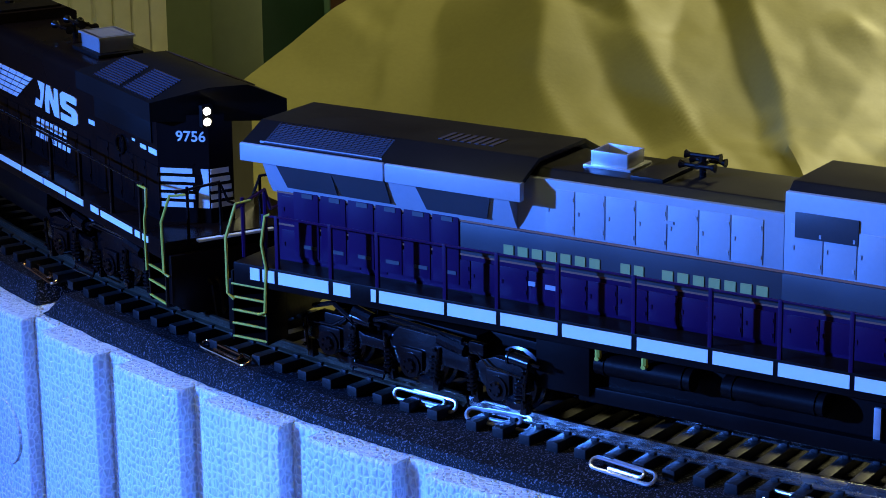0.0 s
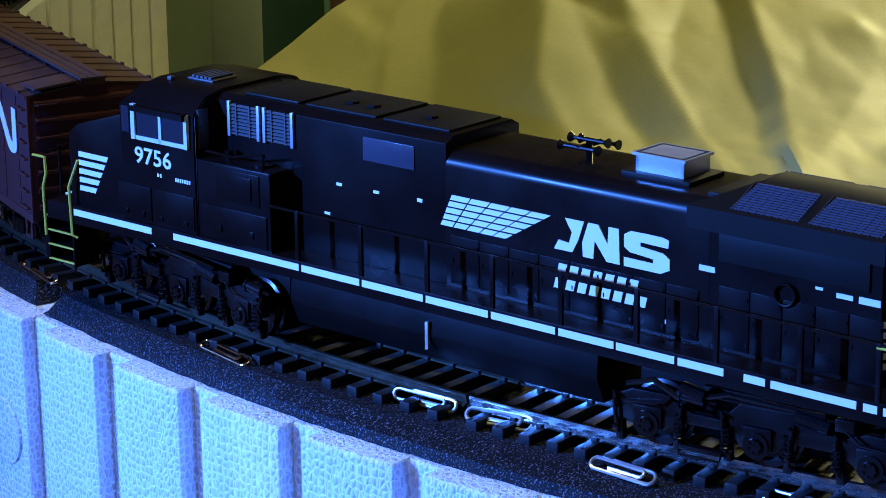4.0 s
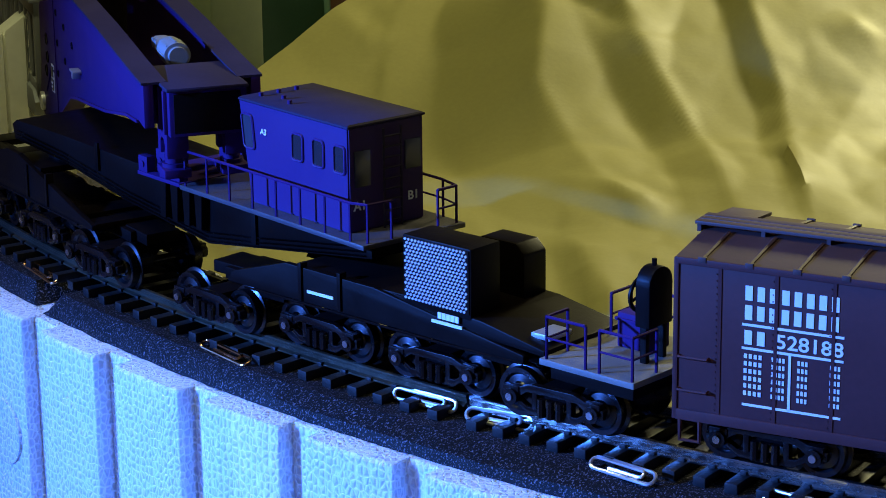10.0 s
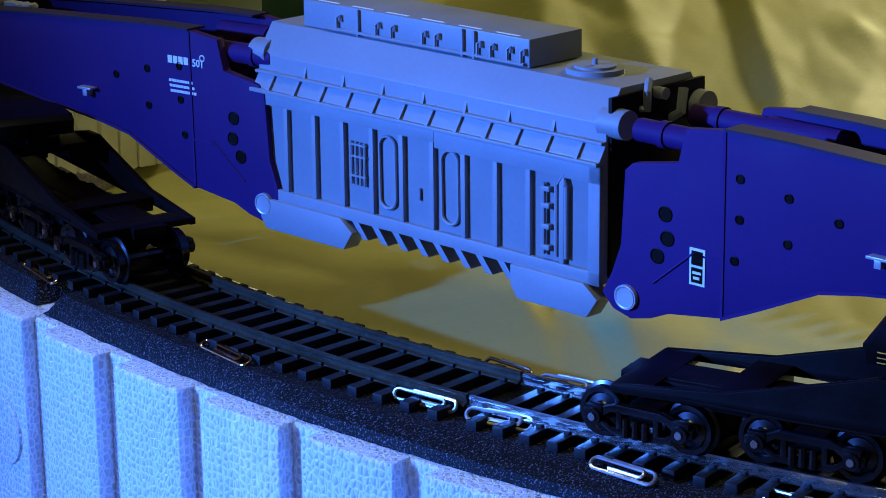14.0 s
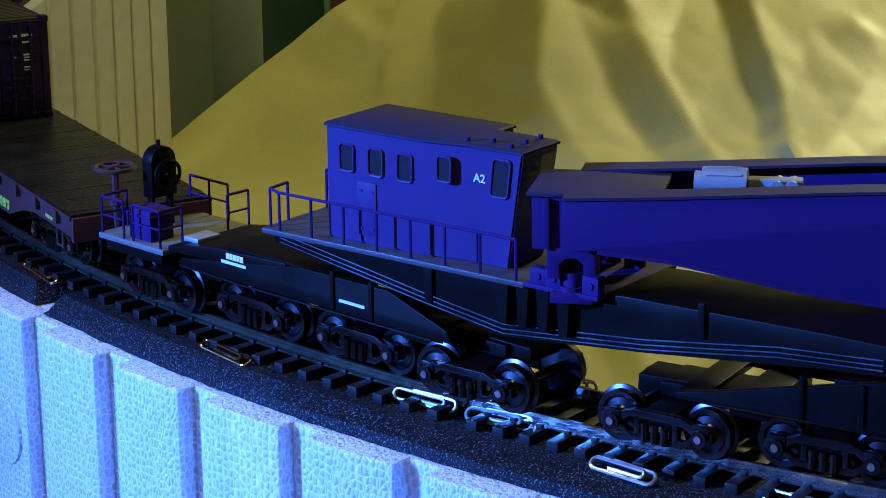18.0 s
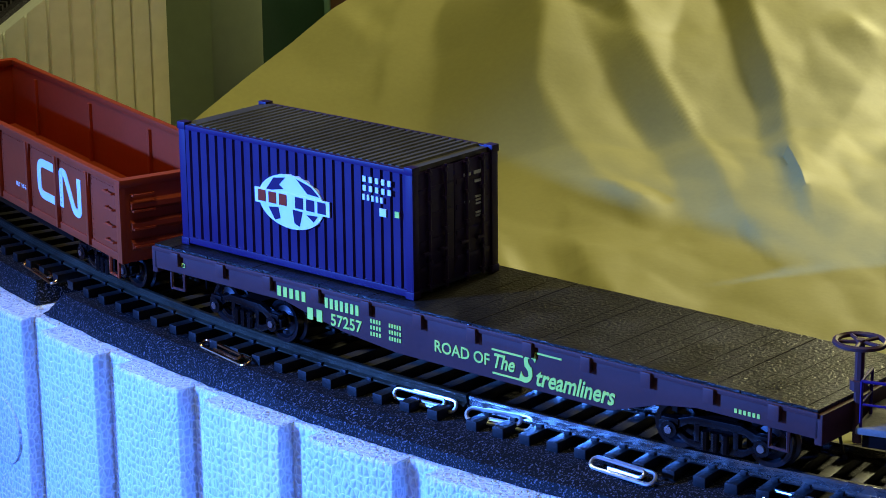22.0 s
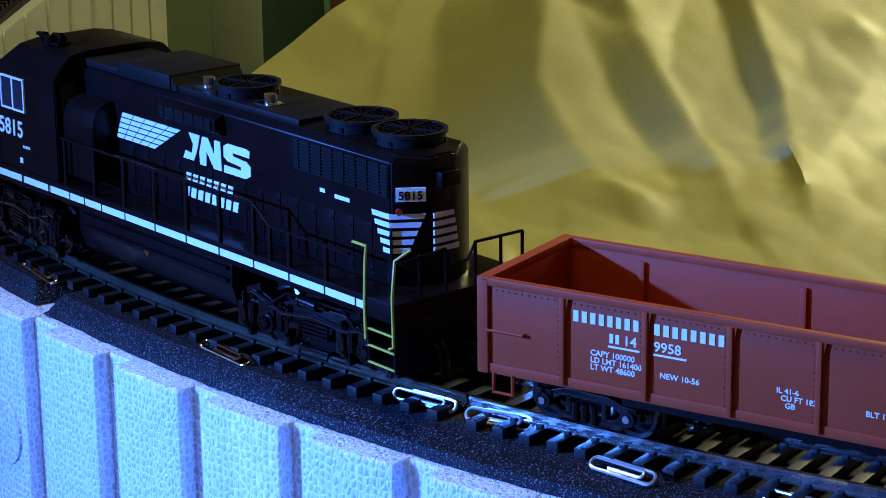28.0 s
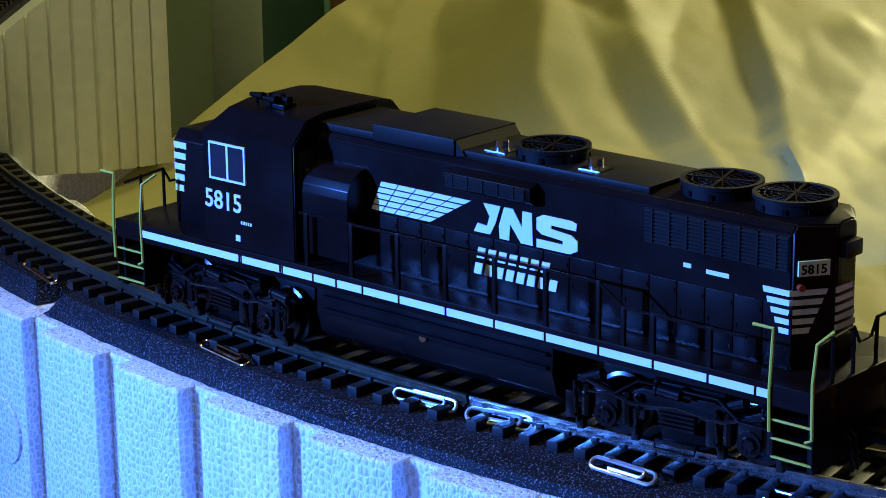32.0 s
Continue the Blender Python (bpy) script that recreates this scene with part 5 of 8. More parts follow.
def four_axle():
    c = car("diesel_locomotive", -2.0204, 0.0595, "black four-axle diesel locomotive with white emblem and stripes", "locomotive")
    rad = math.sqrt(R * R - 0.0595 ** 2)
    V = -18.6
    bm = bmesh.new()
    box(bm, -87, 101, -18.6, 18.6, 18.2, 22.6, 0.2)
    box(bm, -100 + 13, 114 - 13, -6, 6, 12, 18.4, 0.3)
    part("frame", bm, "black", c)
    # fuel tank
    bm = bmesh.new()
    prof = [(-14.5, 18.4), (-14.8, 11), (-13.4, 6.0), (-9, 2.6), (9, 2.6), (13.4, 6.0), (14.8, 11), (14.5, 18.4)]
    slab(bm, prof, -27, 38, "x", 0.4)
    tank = part("fuel_tank", bm, "black", c)
    bm = bmesh.new()
    rod(bm, (4, -14.7, 11.6), (4, -15.4, 11.6), 1.0, 12)
    part("filler_cap", bm, "copper", tank, "small brass filler cap")
    bm = bmesh.new()
    for z in (15.2, 12.2):
        rod(bm, (-24, -15.2, z), (37, -15.2, z), 0.5, 6)
    part("pipes", bm, "under", tank)
    # short hood
    bm = bmesh.new()
    slab(bm, [(-10.8, 22.4), (10.8, 22.4), (10.8, 42.6), (8.8, 45.0), (-8.8, 45.0), (-10.8, 42.6)], -74.5, -56, "x", 0.3)
    nose = part("short_hood", bm, "black", c)
    bm = bmesh.new()
    for k in range(5):
        z = 30.2 + k * 2.6
        box(bm, -74.4, -71.6 + 0.3 * k, -10.98, -10.6, z, z + 1.5)
        box(bm, -74.72, -74.3, -10.6, -4 + 2 * (k % 2), z, z + 1.5)
    part("nose_stripes", bm, "white", nose, "white stripes on the nose")
    bm = bmesh.new()
    rod(bm, (-62.5, -6, 45), (-62.5, -6, 48.2), 0.8, 8)
    box(bm, -63.6, -61.2, -6.8, -5.2, 47.6, 48.8, 0.2)
    part("nose_vent", bm, "black", nose)
    # cab: slanted shoulders
    bm = bmesh.new()
    rings = []
    for u in (-57.5, -29.6):
        rings.append([(u, y, z) for y, z in ((-18.2, 22.4), (-18.2, 49.0), (-13.6, 54.2), (-8, 55.2), (8, 55.2), (13.6, 54.2), (18.2, 49.0), (18.2, 22.4))])
    loft(bm, rings)
    for v in bm.verts:
        if v.co.x < -50 and v.co.z > 50:
            v.co.x += 4.4
    bmesh.ops.bevel(bm, geom=bm.edges[:], offset=0.3, segments=2, affect="EDGES")
    cab = part("cab", bm, "black", c)
    bm = bmesh.new()
    for a, b in ((-54.6, -49.6), (-49.0, -44.2)):
        box(bm, a, b, -18.4, -18.1, 38.4, 46.4)
    win = part("side_window", bm, "glass", cab, "cab window with a white frame")
    bm = bmesh.new()
    for b in ((-55.0, -43.8, -18.62, -18.2, 38.0, 38.5), (-55.0, -43.8, -18.62, -18.2, 46.3, 46.8), (-55.0, -54.5, -18.62, -18.2, 38.5, 46.3), (-44.3, -43.8, -18.62, -18.2, 38.5, 46.3), (-49.6, -49.0, -18.62, -18.2, 38.5, 46.3)):
        box(bm, *b)
    part("window_frame", bm, "white", win, "white window frame")
    bm = bmesh.new()
    box(bm, -29.8, -29.2, -16.4, -12.4, 38.5, 47.5)
    w = part("rear_window", bm, "glass", cab)
    bm = bmesh.new()
    box(bm, -29.4, -28.6, -14.8, -12.6, 38.8, 43.6, 0.2)
    part("blind", bm, "blueglass", w, "pale blue blind")
    letters("cab_number", "5815", 6.0, cab, "white", side(-57.0, 31.2, -18.3), 0.12, 0.98)
    marks("small_lettering", cab, "white", -46.0, -42.4, 28.6, 29.3, -18.2, 5)
    flats("small_sign", cab, "white", [rect(-47.6, -46.2, 24.4, 25.8)], -18.2)
    bm = bmesh.new()
    for u, y in ((-48, -10), (-44, -8), (-43, -11), (-40.5, -9.5)):
        rod(bm, (u - 2, y, 56.8), (u + 2, y, 56.8), 0.5, 8, 1.0)
        rod(bm, (u, y, 55), (u, y, 56.8), 0.4, 6)
    box(bm, -45, -39, -11, -7, 54.8, 55.8, 0.2)
    part("roof_horn", bm, "black", cab)
    # long hood
    bm = bmesh.new()
    prof = [(-10.6, 22.4), (-10.6, 50.0), (-9.2, 51.6), (-5, 52.2), (5, 52.2), (9.2, 51.6), (10.6, 50.0), (10.6, 22.4)]
    rings = [[(-30, y, z) for y, z in prof], [(90.5, y, z) for y, z in prof], [(95.5, y * 0.30, z - (0.6 if z > 30 else 0)) for y, z in prof]]
    loft(bm, rings)
    bmesh.ops.bevel(bm, geom=[e for e in bm.edges if e.calc_face_angle(0) > 0.5], offset=0.35, segments=2, affect="EDGES")
    hood = part("long_hood", bm, "black", c)
    bm = bmesh.new()
    box(bm, 9, 57, -9.0, 9.0, 51.4, 53.2, 0.5)
    part("roof_hatch", bm, "roofblack", hood)
    bm = bmesh.new()
    box(bm, -14, 8.5, -10.0, 10.0, 51.6, 55.4, 0.4)
    slab(bm, [(8.4, 51.6), (8.4, 55.2), (11, 52)], -9.5, 9.5)
    box(bm, -30, -14, -9.6, 9.6, 51.6, 53.4, 0.4)
    part("filter_box", bm, "roofblack", hood, "boxy raised filter housing")
    bm = bmesh.new()
    slab(bm, [(-10.4, 50.0), (-13.2, 49.0), (-13.2, 46.0), (-10.4, 44.6)], 8, 31, "x", 0.3)
    part("side_bulge", bm, "black", hood)
    louvre(hood, 8.8, 30, 46.2, 48.8, -13.2, 5)
    louvre(hood, 57, 90, 42.4, 49.4, -10.6, 9)
    bm = bmesh.new()
    prof = [(-10.5, 45.0)] + [(-10.5 - 6.2 * math.sin(a), 39 + 6.2 * math.cos(a)) for a in [k * math.pi / 10 for k in range(0, 6)]] + [(-16.7, 25.0), (-10.5, 25.0)]
    slab(bm, prof, -28.6, -15.4, "x", 0.2)
    part("blower_duct", bm, "black", hood, "rounded blower duct beside the cab")
    door_panels(hood, [(-13 + 6.5 * k, -6.5 + 6.5 * k) for k in range(16)], -10.6, 23.5, 35.6, "black")
    fan(hood, 27.6, -1.5, 53.0, 7.2)
    fan(hood, 67.5, 0, 52.0, 7.6)
    fan(hood, 84.0, 0, 52.0, 7.6)
    for u in (16.6, 40.6):
        bm = bmesh.new()
        rod(bm, (u, -4.5, 53.0), (u, -4.5, 55.6), 1.5, 12)
        box(bm, u - 2.6, u + 2.6, -6.8, -2.2, 53.1, 53.5)
        part("exhaust_outlet", bm, "chrome", hood, "bright exhaust stub")
    horse_logo(hood, -14.0, 36.2, 55.5, 7.0, -10.75, 27.4, 2.7)
    flats("small_sign", hood, "white", [rect(66.4, 68.2, 38.9, 39.8), rect(71.6, 76.8, 38.5, 39.4)], -10.6)
    # rear end: number boards and stripes wrapped round the corner
    bm = bmesh.new()
    slab(bm, [(89.2, 41.6), (95.4, 41.6), (95.4, 44.6), (89.2, 44.6)], -10.0, -9.2)
    nb = part("number_board", bm, "white", hood, "white number board")
    nb.matrix_basis = mm(93.0, -7.2, 0) @ pose(0, 0, 0, 0, 0, 56) @ mm(-92.3, 9.6, 0)
    letters("board_number", "5815", 2.6, nb, "black", side(89.6, 42.1, -10.15), 0.08)
    bm = bmesh.new()
    for k in range(5):
        z = 30.0 + k * 1.9
        slab(bm, [(84.6 + (4 - k) * 0.9, z), (90.3, z), (90.3, z + 1.15), (84.4 + (4 - k) * 0.9, z + 1.15)], -10.85, -10.5)
    part("corner_stripes", bm, "white", hood, "white stripes on the hood corner")
    bm = bmesh.new()
    for k in range(5):
        z = 30.0 + k * 1.9
        f = 0.42 + 0.09 * k
        vs = [(90.4, -10.75, z), (90.4 + 5.2 * f, -10.75 + 7.35 * f, z), (90.4 + 5.2 * f + 0.25, -10.4 + 7.35 * f, z + 1.15), (90.4, -10.75, z + 1.15)]
        a = [bm.verts.new(p) for p in vs]
        b = [bm.verts.new((p[0] - 0.2, p[1] + 0.25, p[2])) for p in vs]
        for q in ((a[0], a[1], a[2], a[3]), (b[3], b[2], b[1], b[0]), (a[0], a[3], b[3], b[0]), (a[1], b[1], b[2], a[2]), (a[3], a[2], b[2], b[3]), (a[0], b[0], b[1], a[1])):
            bm.faces.new(q)
        box(bm, 95.4, 95.75, -3.3, 3.3 - k * 0.3, z, z + 1.15)
    part("end_stripes", bm, "white", hood, "white stripes across the hood end")
    bm = bmesh.new()
    rod(bm, (91.4, -9.2, 39.4), (92.4, -9.8, 39.4), 0.7, 10)
    part("marker_lamp", bm, "redlamp", hood, "small red marker lamp")
    bm = bmesh.new()
    box(bm, 95.2, 97.4, -2.6, 2.6, 44.5, 47.8, 0.4)
    part("headlight_box", bm, "black", hood)
    # sill stripes, rails, steps
    cuts = [-78, -46.4, -45.8, -33.8, -33.2, -24.0, -17.2, -9.6, 0.6, 13.4, 26.2, 39.2, 52.4, 65.4, 78.0, 88.6, 92.0]
    sill_dashes(c, [(a + 0.3, b - 0.3) for a, b in zip(cuts, cuts[1:])], V, 19.6, 21.3)
    posts = [-26, -13, 0, 13, 26, 39, 52, 65, 78]
    walkway_rail(c, -28, 52, V + 0.4, 22.4, 34.6, posts[:7], "black")
    walkway_rail(c, 58, 86, V + 0.4, 22.4, 30.5, [58, 65, 78], "black")
    grab(c, [(52, V + 0.4, 34.6), (58, V + 0.4, 30.5)], "black", 0.34, "black handrail")
    steps(c, 96.5, 1, V + 0.2)
    steps(c, -82.5, -1, V + 0.2)
    for u, s in ((96.5, 1), (-82.5, -1)):
        grab(c, [(u - 9 * 1, V + 0.3, 33.6), (u - 4.6, V + 0.3, 33.6), (u - 4.4, V - 0.2, 30.0), (u - 4.8, V - 0.2, 20.5), (u - 4.6, V - 0.2, 13.0)])
        grab(c, [(u + 6.6, V + 3.0, 34.6), (u + 4.8, V + 0.3, 32.4), (u + 4.4, V - 0.2, 24.5), (u + 4.6, V - 0.2, 13.4), (u + 3.2, V - 0.2, 12.6)])
        e = u + 3.6 * s
        bm = bmesh.new()
        for y in (-11, -4, 4, 11, 17):
            rod(bm, (e, y, 22), (e, y, 32.0), 0.4, 6)
        tube(bm, [(e, -16, 31.0), (e, -4, 32.0), (e, -2, 28.5), (e, 2, 28.5), (e, 4, 32.0), (e, 17, 32.0)], 0.36, 6)
        part("end_rail", bm, "black", c)
        bm = bmesh.new()
        box(bm, e - 0.8, e + 0.8, -17.5, 17.5, 6.0, 19, 0.3)
        part("pilot", bm, "black", c)
        coupler(c, e, s, 9.6)
        bm = bmesh.new()
        for y in (-8, -6, 6, 8):
            tube(bm, [(e + s * 0.8, y, 12), (e + s * 2.4, y, 11), (e + s * 2.6, y * 0.9, 4)], 0.4, 5)
        part("brake_hoses", bm, "under", c)
    for u in (-55, 66):
        blomberg(c, truck_pose(u, rad))
    settle(c, 1.012, 0.966)
    return c


def wide_cab():
    c = car("diesel_locomotive", -0.5847, 0.0765, "black six-axle diesel locomotive with white emblem and lit rear headlight", "locomotive")
    rad = math.sqrt(R * R - 0.0765 ** 2)
    V = -18.8
    bm = bmesh.new()
    box(bm, -116, 117, -18.8, 18.8, 18.6, 23.2, 0.2)
    part("frame", bm, "black", c)
    bm = bmesh.new()
    slab(bm, [(-15.5, 18.6), (-16, 12), (-13.5, 6), (13.5, 6), (16, 12), (15.5, 18.6)], -41, 41, "x", 0.4)
    tank = part("fuel_tank", bm, "under", c)
    bm = bmesh.new()
    box(bm, -2.4, -1.6, -16.6, -15.8, 9, 15.4, 0.1)
    part("sight_glass", bm, "silver", tank, "pale sight glass")
    # nose and cab
    bm = bmesh.new()
    slab(bm, [(-109, 23), (-109, 41.5), (-106, 43.8), (-88, 49.6), (-88, 23)], -17.2, 17.2, "y", 0.5)
    nose = part("nose", bm, "black", c)
    bm = bmesh.new()
    for k in range(5):
        z = 27.2 + k * 2.15
        slab(bm, [(-105.6 , z), (-100.4 + 1.05 * k, z), (-99.8 + 1.05 * k, z + 1.3), (-105.6, z + 1.3)], -17.45, -17.0)
    part("nose_stripes", bm, "white", nose, "slanted white stripes on the nose")
    bm = bmesh.new()
    for a, b in ((-91, -80.4), (-79.8, -66.8)):
        box(bm, a, b, -18.9, -18.5, 24.2, 32.4, 0.15)
        for u in (a + 2.6, b - 2.6):
            box(bm, u - 0.6, u + 0.6, -19.2, -18.8, 25, 26.2, 0.1)
    bm2 = bmesh.new()
    rings = []
    for u in (-90, -66):
        rings.append([(u, y, z) for y, z in ((-18.6, 23), (-18.6, 52.0), (-14.6, 56.0), (-9, 57.2), (9, 57.2), (14.6, 56.0), (18.6, 52.0), (18.6, 23))])
    loft(bm2, rings)
    for v in bm2.verts:
        if v.co.x < -80 and v.co.z > 53:
            v.co.x += 3.0
    bmesh.ops.bevel(bm2, geom=bm2.edges[:], offset=0.35, segments=2, affect="EDGES")
    cab = part("cab", bm2, "black", c)
    part("locker_doors", bm, "black", cab)
    bm = bmesh.new()
    for a, b in ((-84.6, -76.6), (-76.0, -68.2)):
        box(bm, a, b, -18.9, -18.4, 44.8, 51.8)
    win = part("side_window", bm, "glass", cab, "cab window with a bright frame")
    bm = bmesh.new()
    for b in ((-85.4, -67.6, -19.2, -18.5, 44.0, 45.0), (-85.4, -84.2, -19.4, -18.5, 44.0, 52.6), (-68.6, -67.6, -19.4, -18.5, 44, 52), (-76.7, -75.9, -19.2, -18.5, 44, 51.8), (-85.4, -67.6, -19.1, -18.5, 51.6, 52.2)):
        box(bm, *b)
    part("window_frame", bm, "mesh", win, "silver window frame")
    bm = bmesh.new()
    slab(bm, [(-85.0, 52.4), (-68, 52.4), (-68, 50.9), (-85, 51.2)], -20.4, -18.6)
    part("sun_visor", bm, "black", win)
    bm = bmesh.new()
    box(bm, -89.0, -86.6, -18.85, -18.5, 45.2, 51.6, 0.1)
    part("quarter_window", bm, "glass", cab)
    bm = bmesh.new()
    slab(bm, [(-90.4, 50.2), (-88.0, 55.6), (-87.8, 55.4), (-90.1, 50.0)], -14, 14)
    part("windscreen", bm, "blueglass", cab, "slanted windscreen")
    bm = bmesh.new()
    box(bm, -66.3, -65.7, -17.4, -14.4, 44.0, 53.5)
    part("rear_window", bm, "blueglass", cab)
    letters("cab_number", "9756", 5.6, cab, "white", side(-85.2, 38.2, -18.7), 0.12, 1.06)
    marks("small_lettering", cab, "white", -78.4, -76.6, 35.6, 36.5, -18.6, 2)
    marks("small_lettering", cab, "white", -72.6, -67.6, 35.4, 36.3, -18.6, 7)
    bm = bmesh.new()
    for k in range(5):
        box(bm, -79 + k * 1.3, -78.2 + k * 1.3, -6, 1, 57.4, 58.2)
    box(bm, -80, -72, -6.5, 1.5, 57.0, 57.6, 0.2)
    box(bm, -83, -81.6, -10, -8.6, 57, 58.0, 0.3)
    part("roof_unit", bm, "dullmetal", cab, "small dull metal roof unit")
    # equipment cabinet behind the cab
    bm = bmesh.new()
    box(bm, -66, -44, -18.2, 18.2, 23, 42, 0.4)
    eq = part("equipment_cabinet", bm, "black", c)
    bm = bmesh.new()
    box(bm, -64.5, -45, -18.55, -18.1, 23.6, 31.6, 0.2)
    box(bm, -60, -47, -18.5, -18.1, 33.5, 41, 0.15)
    box(bm, -55.5, -49.2, -18.8, -18.3, 34.5, 40, 0.15)
    for u in (-59, -49.4):
        box(bm, u - 0.6, u + 0.6, -18.9, -18.4, 25.6, 27.2, 0.1)
    part("cabinet_doors", bm, "black", eq)
    bm = bmesh.new()
    rod(bm, (-60, -14, 42), (-60, -14, 44.2), 1.0, 10)
    rod(bm, (-50, -13.5, 42), (-50, -13.5, 42.6), 2.6, 16)
    tube(bm, [(-64, -17, 44), (-56, -17, 43.8), (-46.4, -17.2, 46), (-46.4, -17.6, 41)], 0.35, 6)
    part("air_filter", bm, "black", eq)
    # long hood: tall front part, low middle, radiator end
    bm = bmesh.new()
    prof = [(-12, 23), (-12, 55.2), (-9.5, 56.6), (9.5, 56.6), (12, 55.2), (12, 23)]
    slab(bm, prof, -66.2, 0, "x", 0.4)
    tall = part("front_hood", bm, "black", c)
    for a, b in ((-61.2, -52.4), (-50.6, -42.4)):
        louvre(tall, a, b, 47.6, 55.2, -12.0, 9, "dullmetal", "intake_grille")
        bm = bmesh.new()
        for u in (a, b):
            box(bm, u - 0.4, u + 0.4, -12.7, -12, 47.2, 55.6, 0.1)
        part("grille_frame", bm, "silver", tall, "silver grille frame")
    bm = bmesh.new()
    box(bm, -22.4, -8.4, -12.25, -11.9, 47.8, 53.2, 0.1)
    part("blue_pane", bm, "blueglass", tall, "dull blue louvre pane")
    bm = bmesh.new()
    for a, b in ((-60, -44), (-42, -22), (-20, -2)):
        box(bm, a, b, -8.5, 8.5, 56.5, 57.2, 0.3)
    part("roof_hatches", bm, "roofblack", tall)
    bm = bmesh.new()
    for u in (-34, -28, -12):
        rod(bm, (u, -2, 57), (u, -2, 57.8), 1.4, 10)
    part("lifting_eyes", bm, "roofblack", tall)
    flats("small_sign", tall, "white", [rect(-30.2, -28.6, 40.6, 41.3), rect(-19.8, -18.2, 40.6, 41.3), rect(-7.8, -6.4, 40.8, 41.6), rect(-33.8, -32.2, 33.2, 33.8)], -12)
    bm = bmesh.new()
    prof = [(-12, 23), (-12, 50.2)] + [(-12 + 3.6 * (1 - math.cos(a)), 50.2 + 3.6 * math.sin(a)) for a in [k * math.pi / 12 for k in range(1, 7)]] + [(8.4, 53.8)] + [(8.4 + 3.6 * math.sin(a), 50.2 + 3.6 * math.cos(a)) for a in [k * math.pi / 12 for k in range(1, 6)]] + [(12, 50.2), (12, 23)]
    slab(bm, prof, -0.2, 64, "x")
    hood = part("engine_hood", bm, "black", c)
    door_panels(hood, [(1.0 + 7.6 * k, 8.6 + 7.6 * k) for k in range(8)], -12.0, 24, 34.8, "black")
    horse_logo(hood, -1.6, 36.6, 57.0, 7.6, -12.05, 28.6, 2.5)
    flats("small_sign", hood, "white", [rect(39.6, 42.6, 26.8, 27.8), rect(47.8, 52.4, 25.2, 27.6), rect(53.4, 54.8, 26.2, 27)], -12)
    bm = bmesh.new()
    box(bm, 39, 55, -6, 6, 53.4, 54.8, 0.3)
    box(bm, 61, 66, -9, 9, 53.0, 54.8, 0.3)
    part("hatch", bm, "roofblack", hood)
    bm = bmesh.new()
    for b in ((41.4, 52.6, -4.4, -3.8, 54.8, 58.8), (41.4, 52.6, 3.8, 4.4, 54.8, 58.8), (41.4, 42.0, -4.4, 4.4, 54.8, 58.8), (52.0, 52.6, -4.4, 4.4, 54.8, 58.8)):
        box(bm, *b)
    box(bm, 40.8, 53.2, -4.9, 4.9, 58.2, 58.8)
    box(bm, 42, 52, -4, 4, 54.8, 55.4)
    part("exhaust_outlet", bm, "silver", hood, "open silver exhaust box")
    horn(hood, 27, 53.5, ((-3.4, 57.0), (0, 58.0), (3.4, 57.0)), 3.6, 1.15)
    bm = bmesh.new()
    prof = [(-12, 23), (-12, 49.8), (12, 49.8), (12, 23)]
    rings = [[(63.8, y, z) for y, z in prof], [(100.4, y, z) for y, z in prof], [(108.4, y * 0.25, z) for y, z in prof]]
    loft(bm, rings)
    rear = part("radiator_hood", bm, "black", c)
    bm = bmesh.new()
    prof = [(-14.2, 48.4), (-14.2, 53.0), (-4.5, 57.6), (4.5, 57.6), (14.2, 53.0), (14.2, 47.6)]
    rings = [[(66, y, z) for y, z in prof], [(101.5, y, z) for y, z in prof], []]
    rings[0] = [(60 if abs(y) > 10 else 70, y, z) for y, z in prof]
    rings[2] = [(u, y, z) for u, (y, z) in zip((101.9, 101.9, 112.4, 114, 114, 114), prof)]
    loft(bm, rings)
    rr = part("radiator_roof", bm, "roofblack", rear, "sloping black radiator roof")
    for s in (-1, 1):
        for a, b in ((68.4, 83.4), (85, 100.6)):
            bm = bmesh.new()
            for k in range(12):
                y = 5.4 + k * 0.66
                z = 57.68 - (y - 4.5) * 0.474
                box(bm, a + 1.6 - 0.25 * k * 0.4, b, min(s * y, s * (y + 0.4)), max(s * y, s * (y + 0.4)), z - 0.35, z + 0.12)
            for k in range(9):
                u = a + (b - a) * (k + 0.5) / 9
                tube(bm, [(u, s * 5.2, 57.35), (u, s * 13.4, 53.45)], 0.16, 4)
            part("radiator_mesh", bm, "radmesh", rr, "dark mesh over the radiator")
    door_panels(rear, [(66 + 7.0 * k, 73 + 7.0 * k) for k in range(5)], -12.0, 24, 36.8, "black")
    bm = bmesh.new()
    box(bm, 66, 98, -12.4, -11.8, 42, 48.2, 0.2)
    part("side_screen", bm, "roofblack", rear)
    flats("small_sign", rear, "white", [rect(61.6, 65.2, 39.2, 40.4), rect(86.8, 88.4, 40.4, 41), rect(91.2, 94.6, 39.6, 40.6), rect(95.8, 100.2, 39.4, 40.8)], -12)
    bm = bmesh.new()
    tube(bm, [(80.6 + 2.2 * math.cos(6.28319 * k / 20), -12.5, 38 + 2.2 * math.sin(6.28319 * k / 20)) for k in range(20)], 0.35, 6, True)
    part("hand_brake", bm, "under", rear)
    chm = mm(100.4, -12.0, 0) @ pose(0, 0, 0, 0, 0, 48.4)
    letters("board_number", "9756", 3.6, rear, "white", chm @ side(4.4, 43.4, -0.05), 0.1, 0.98)
    bm = bmesh.new()
    for k in range(5):
        z = 27.0 + k * 2.1
        box(bm, 0.0, 8.0 + (k % 2) * 0.5, -0.22, 0.1, z, z + 1.25)
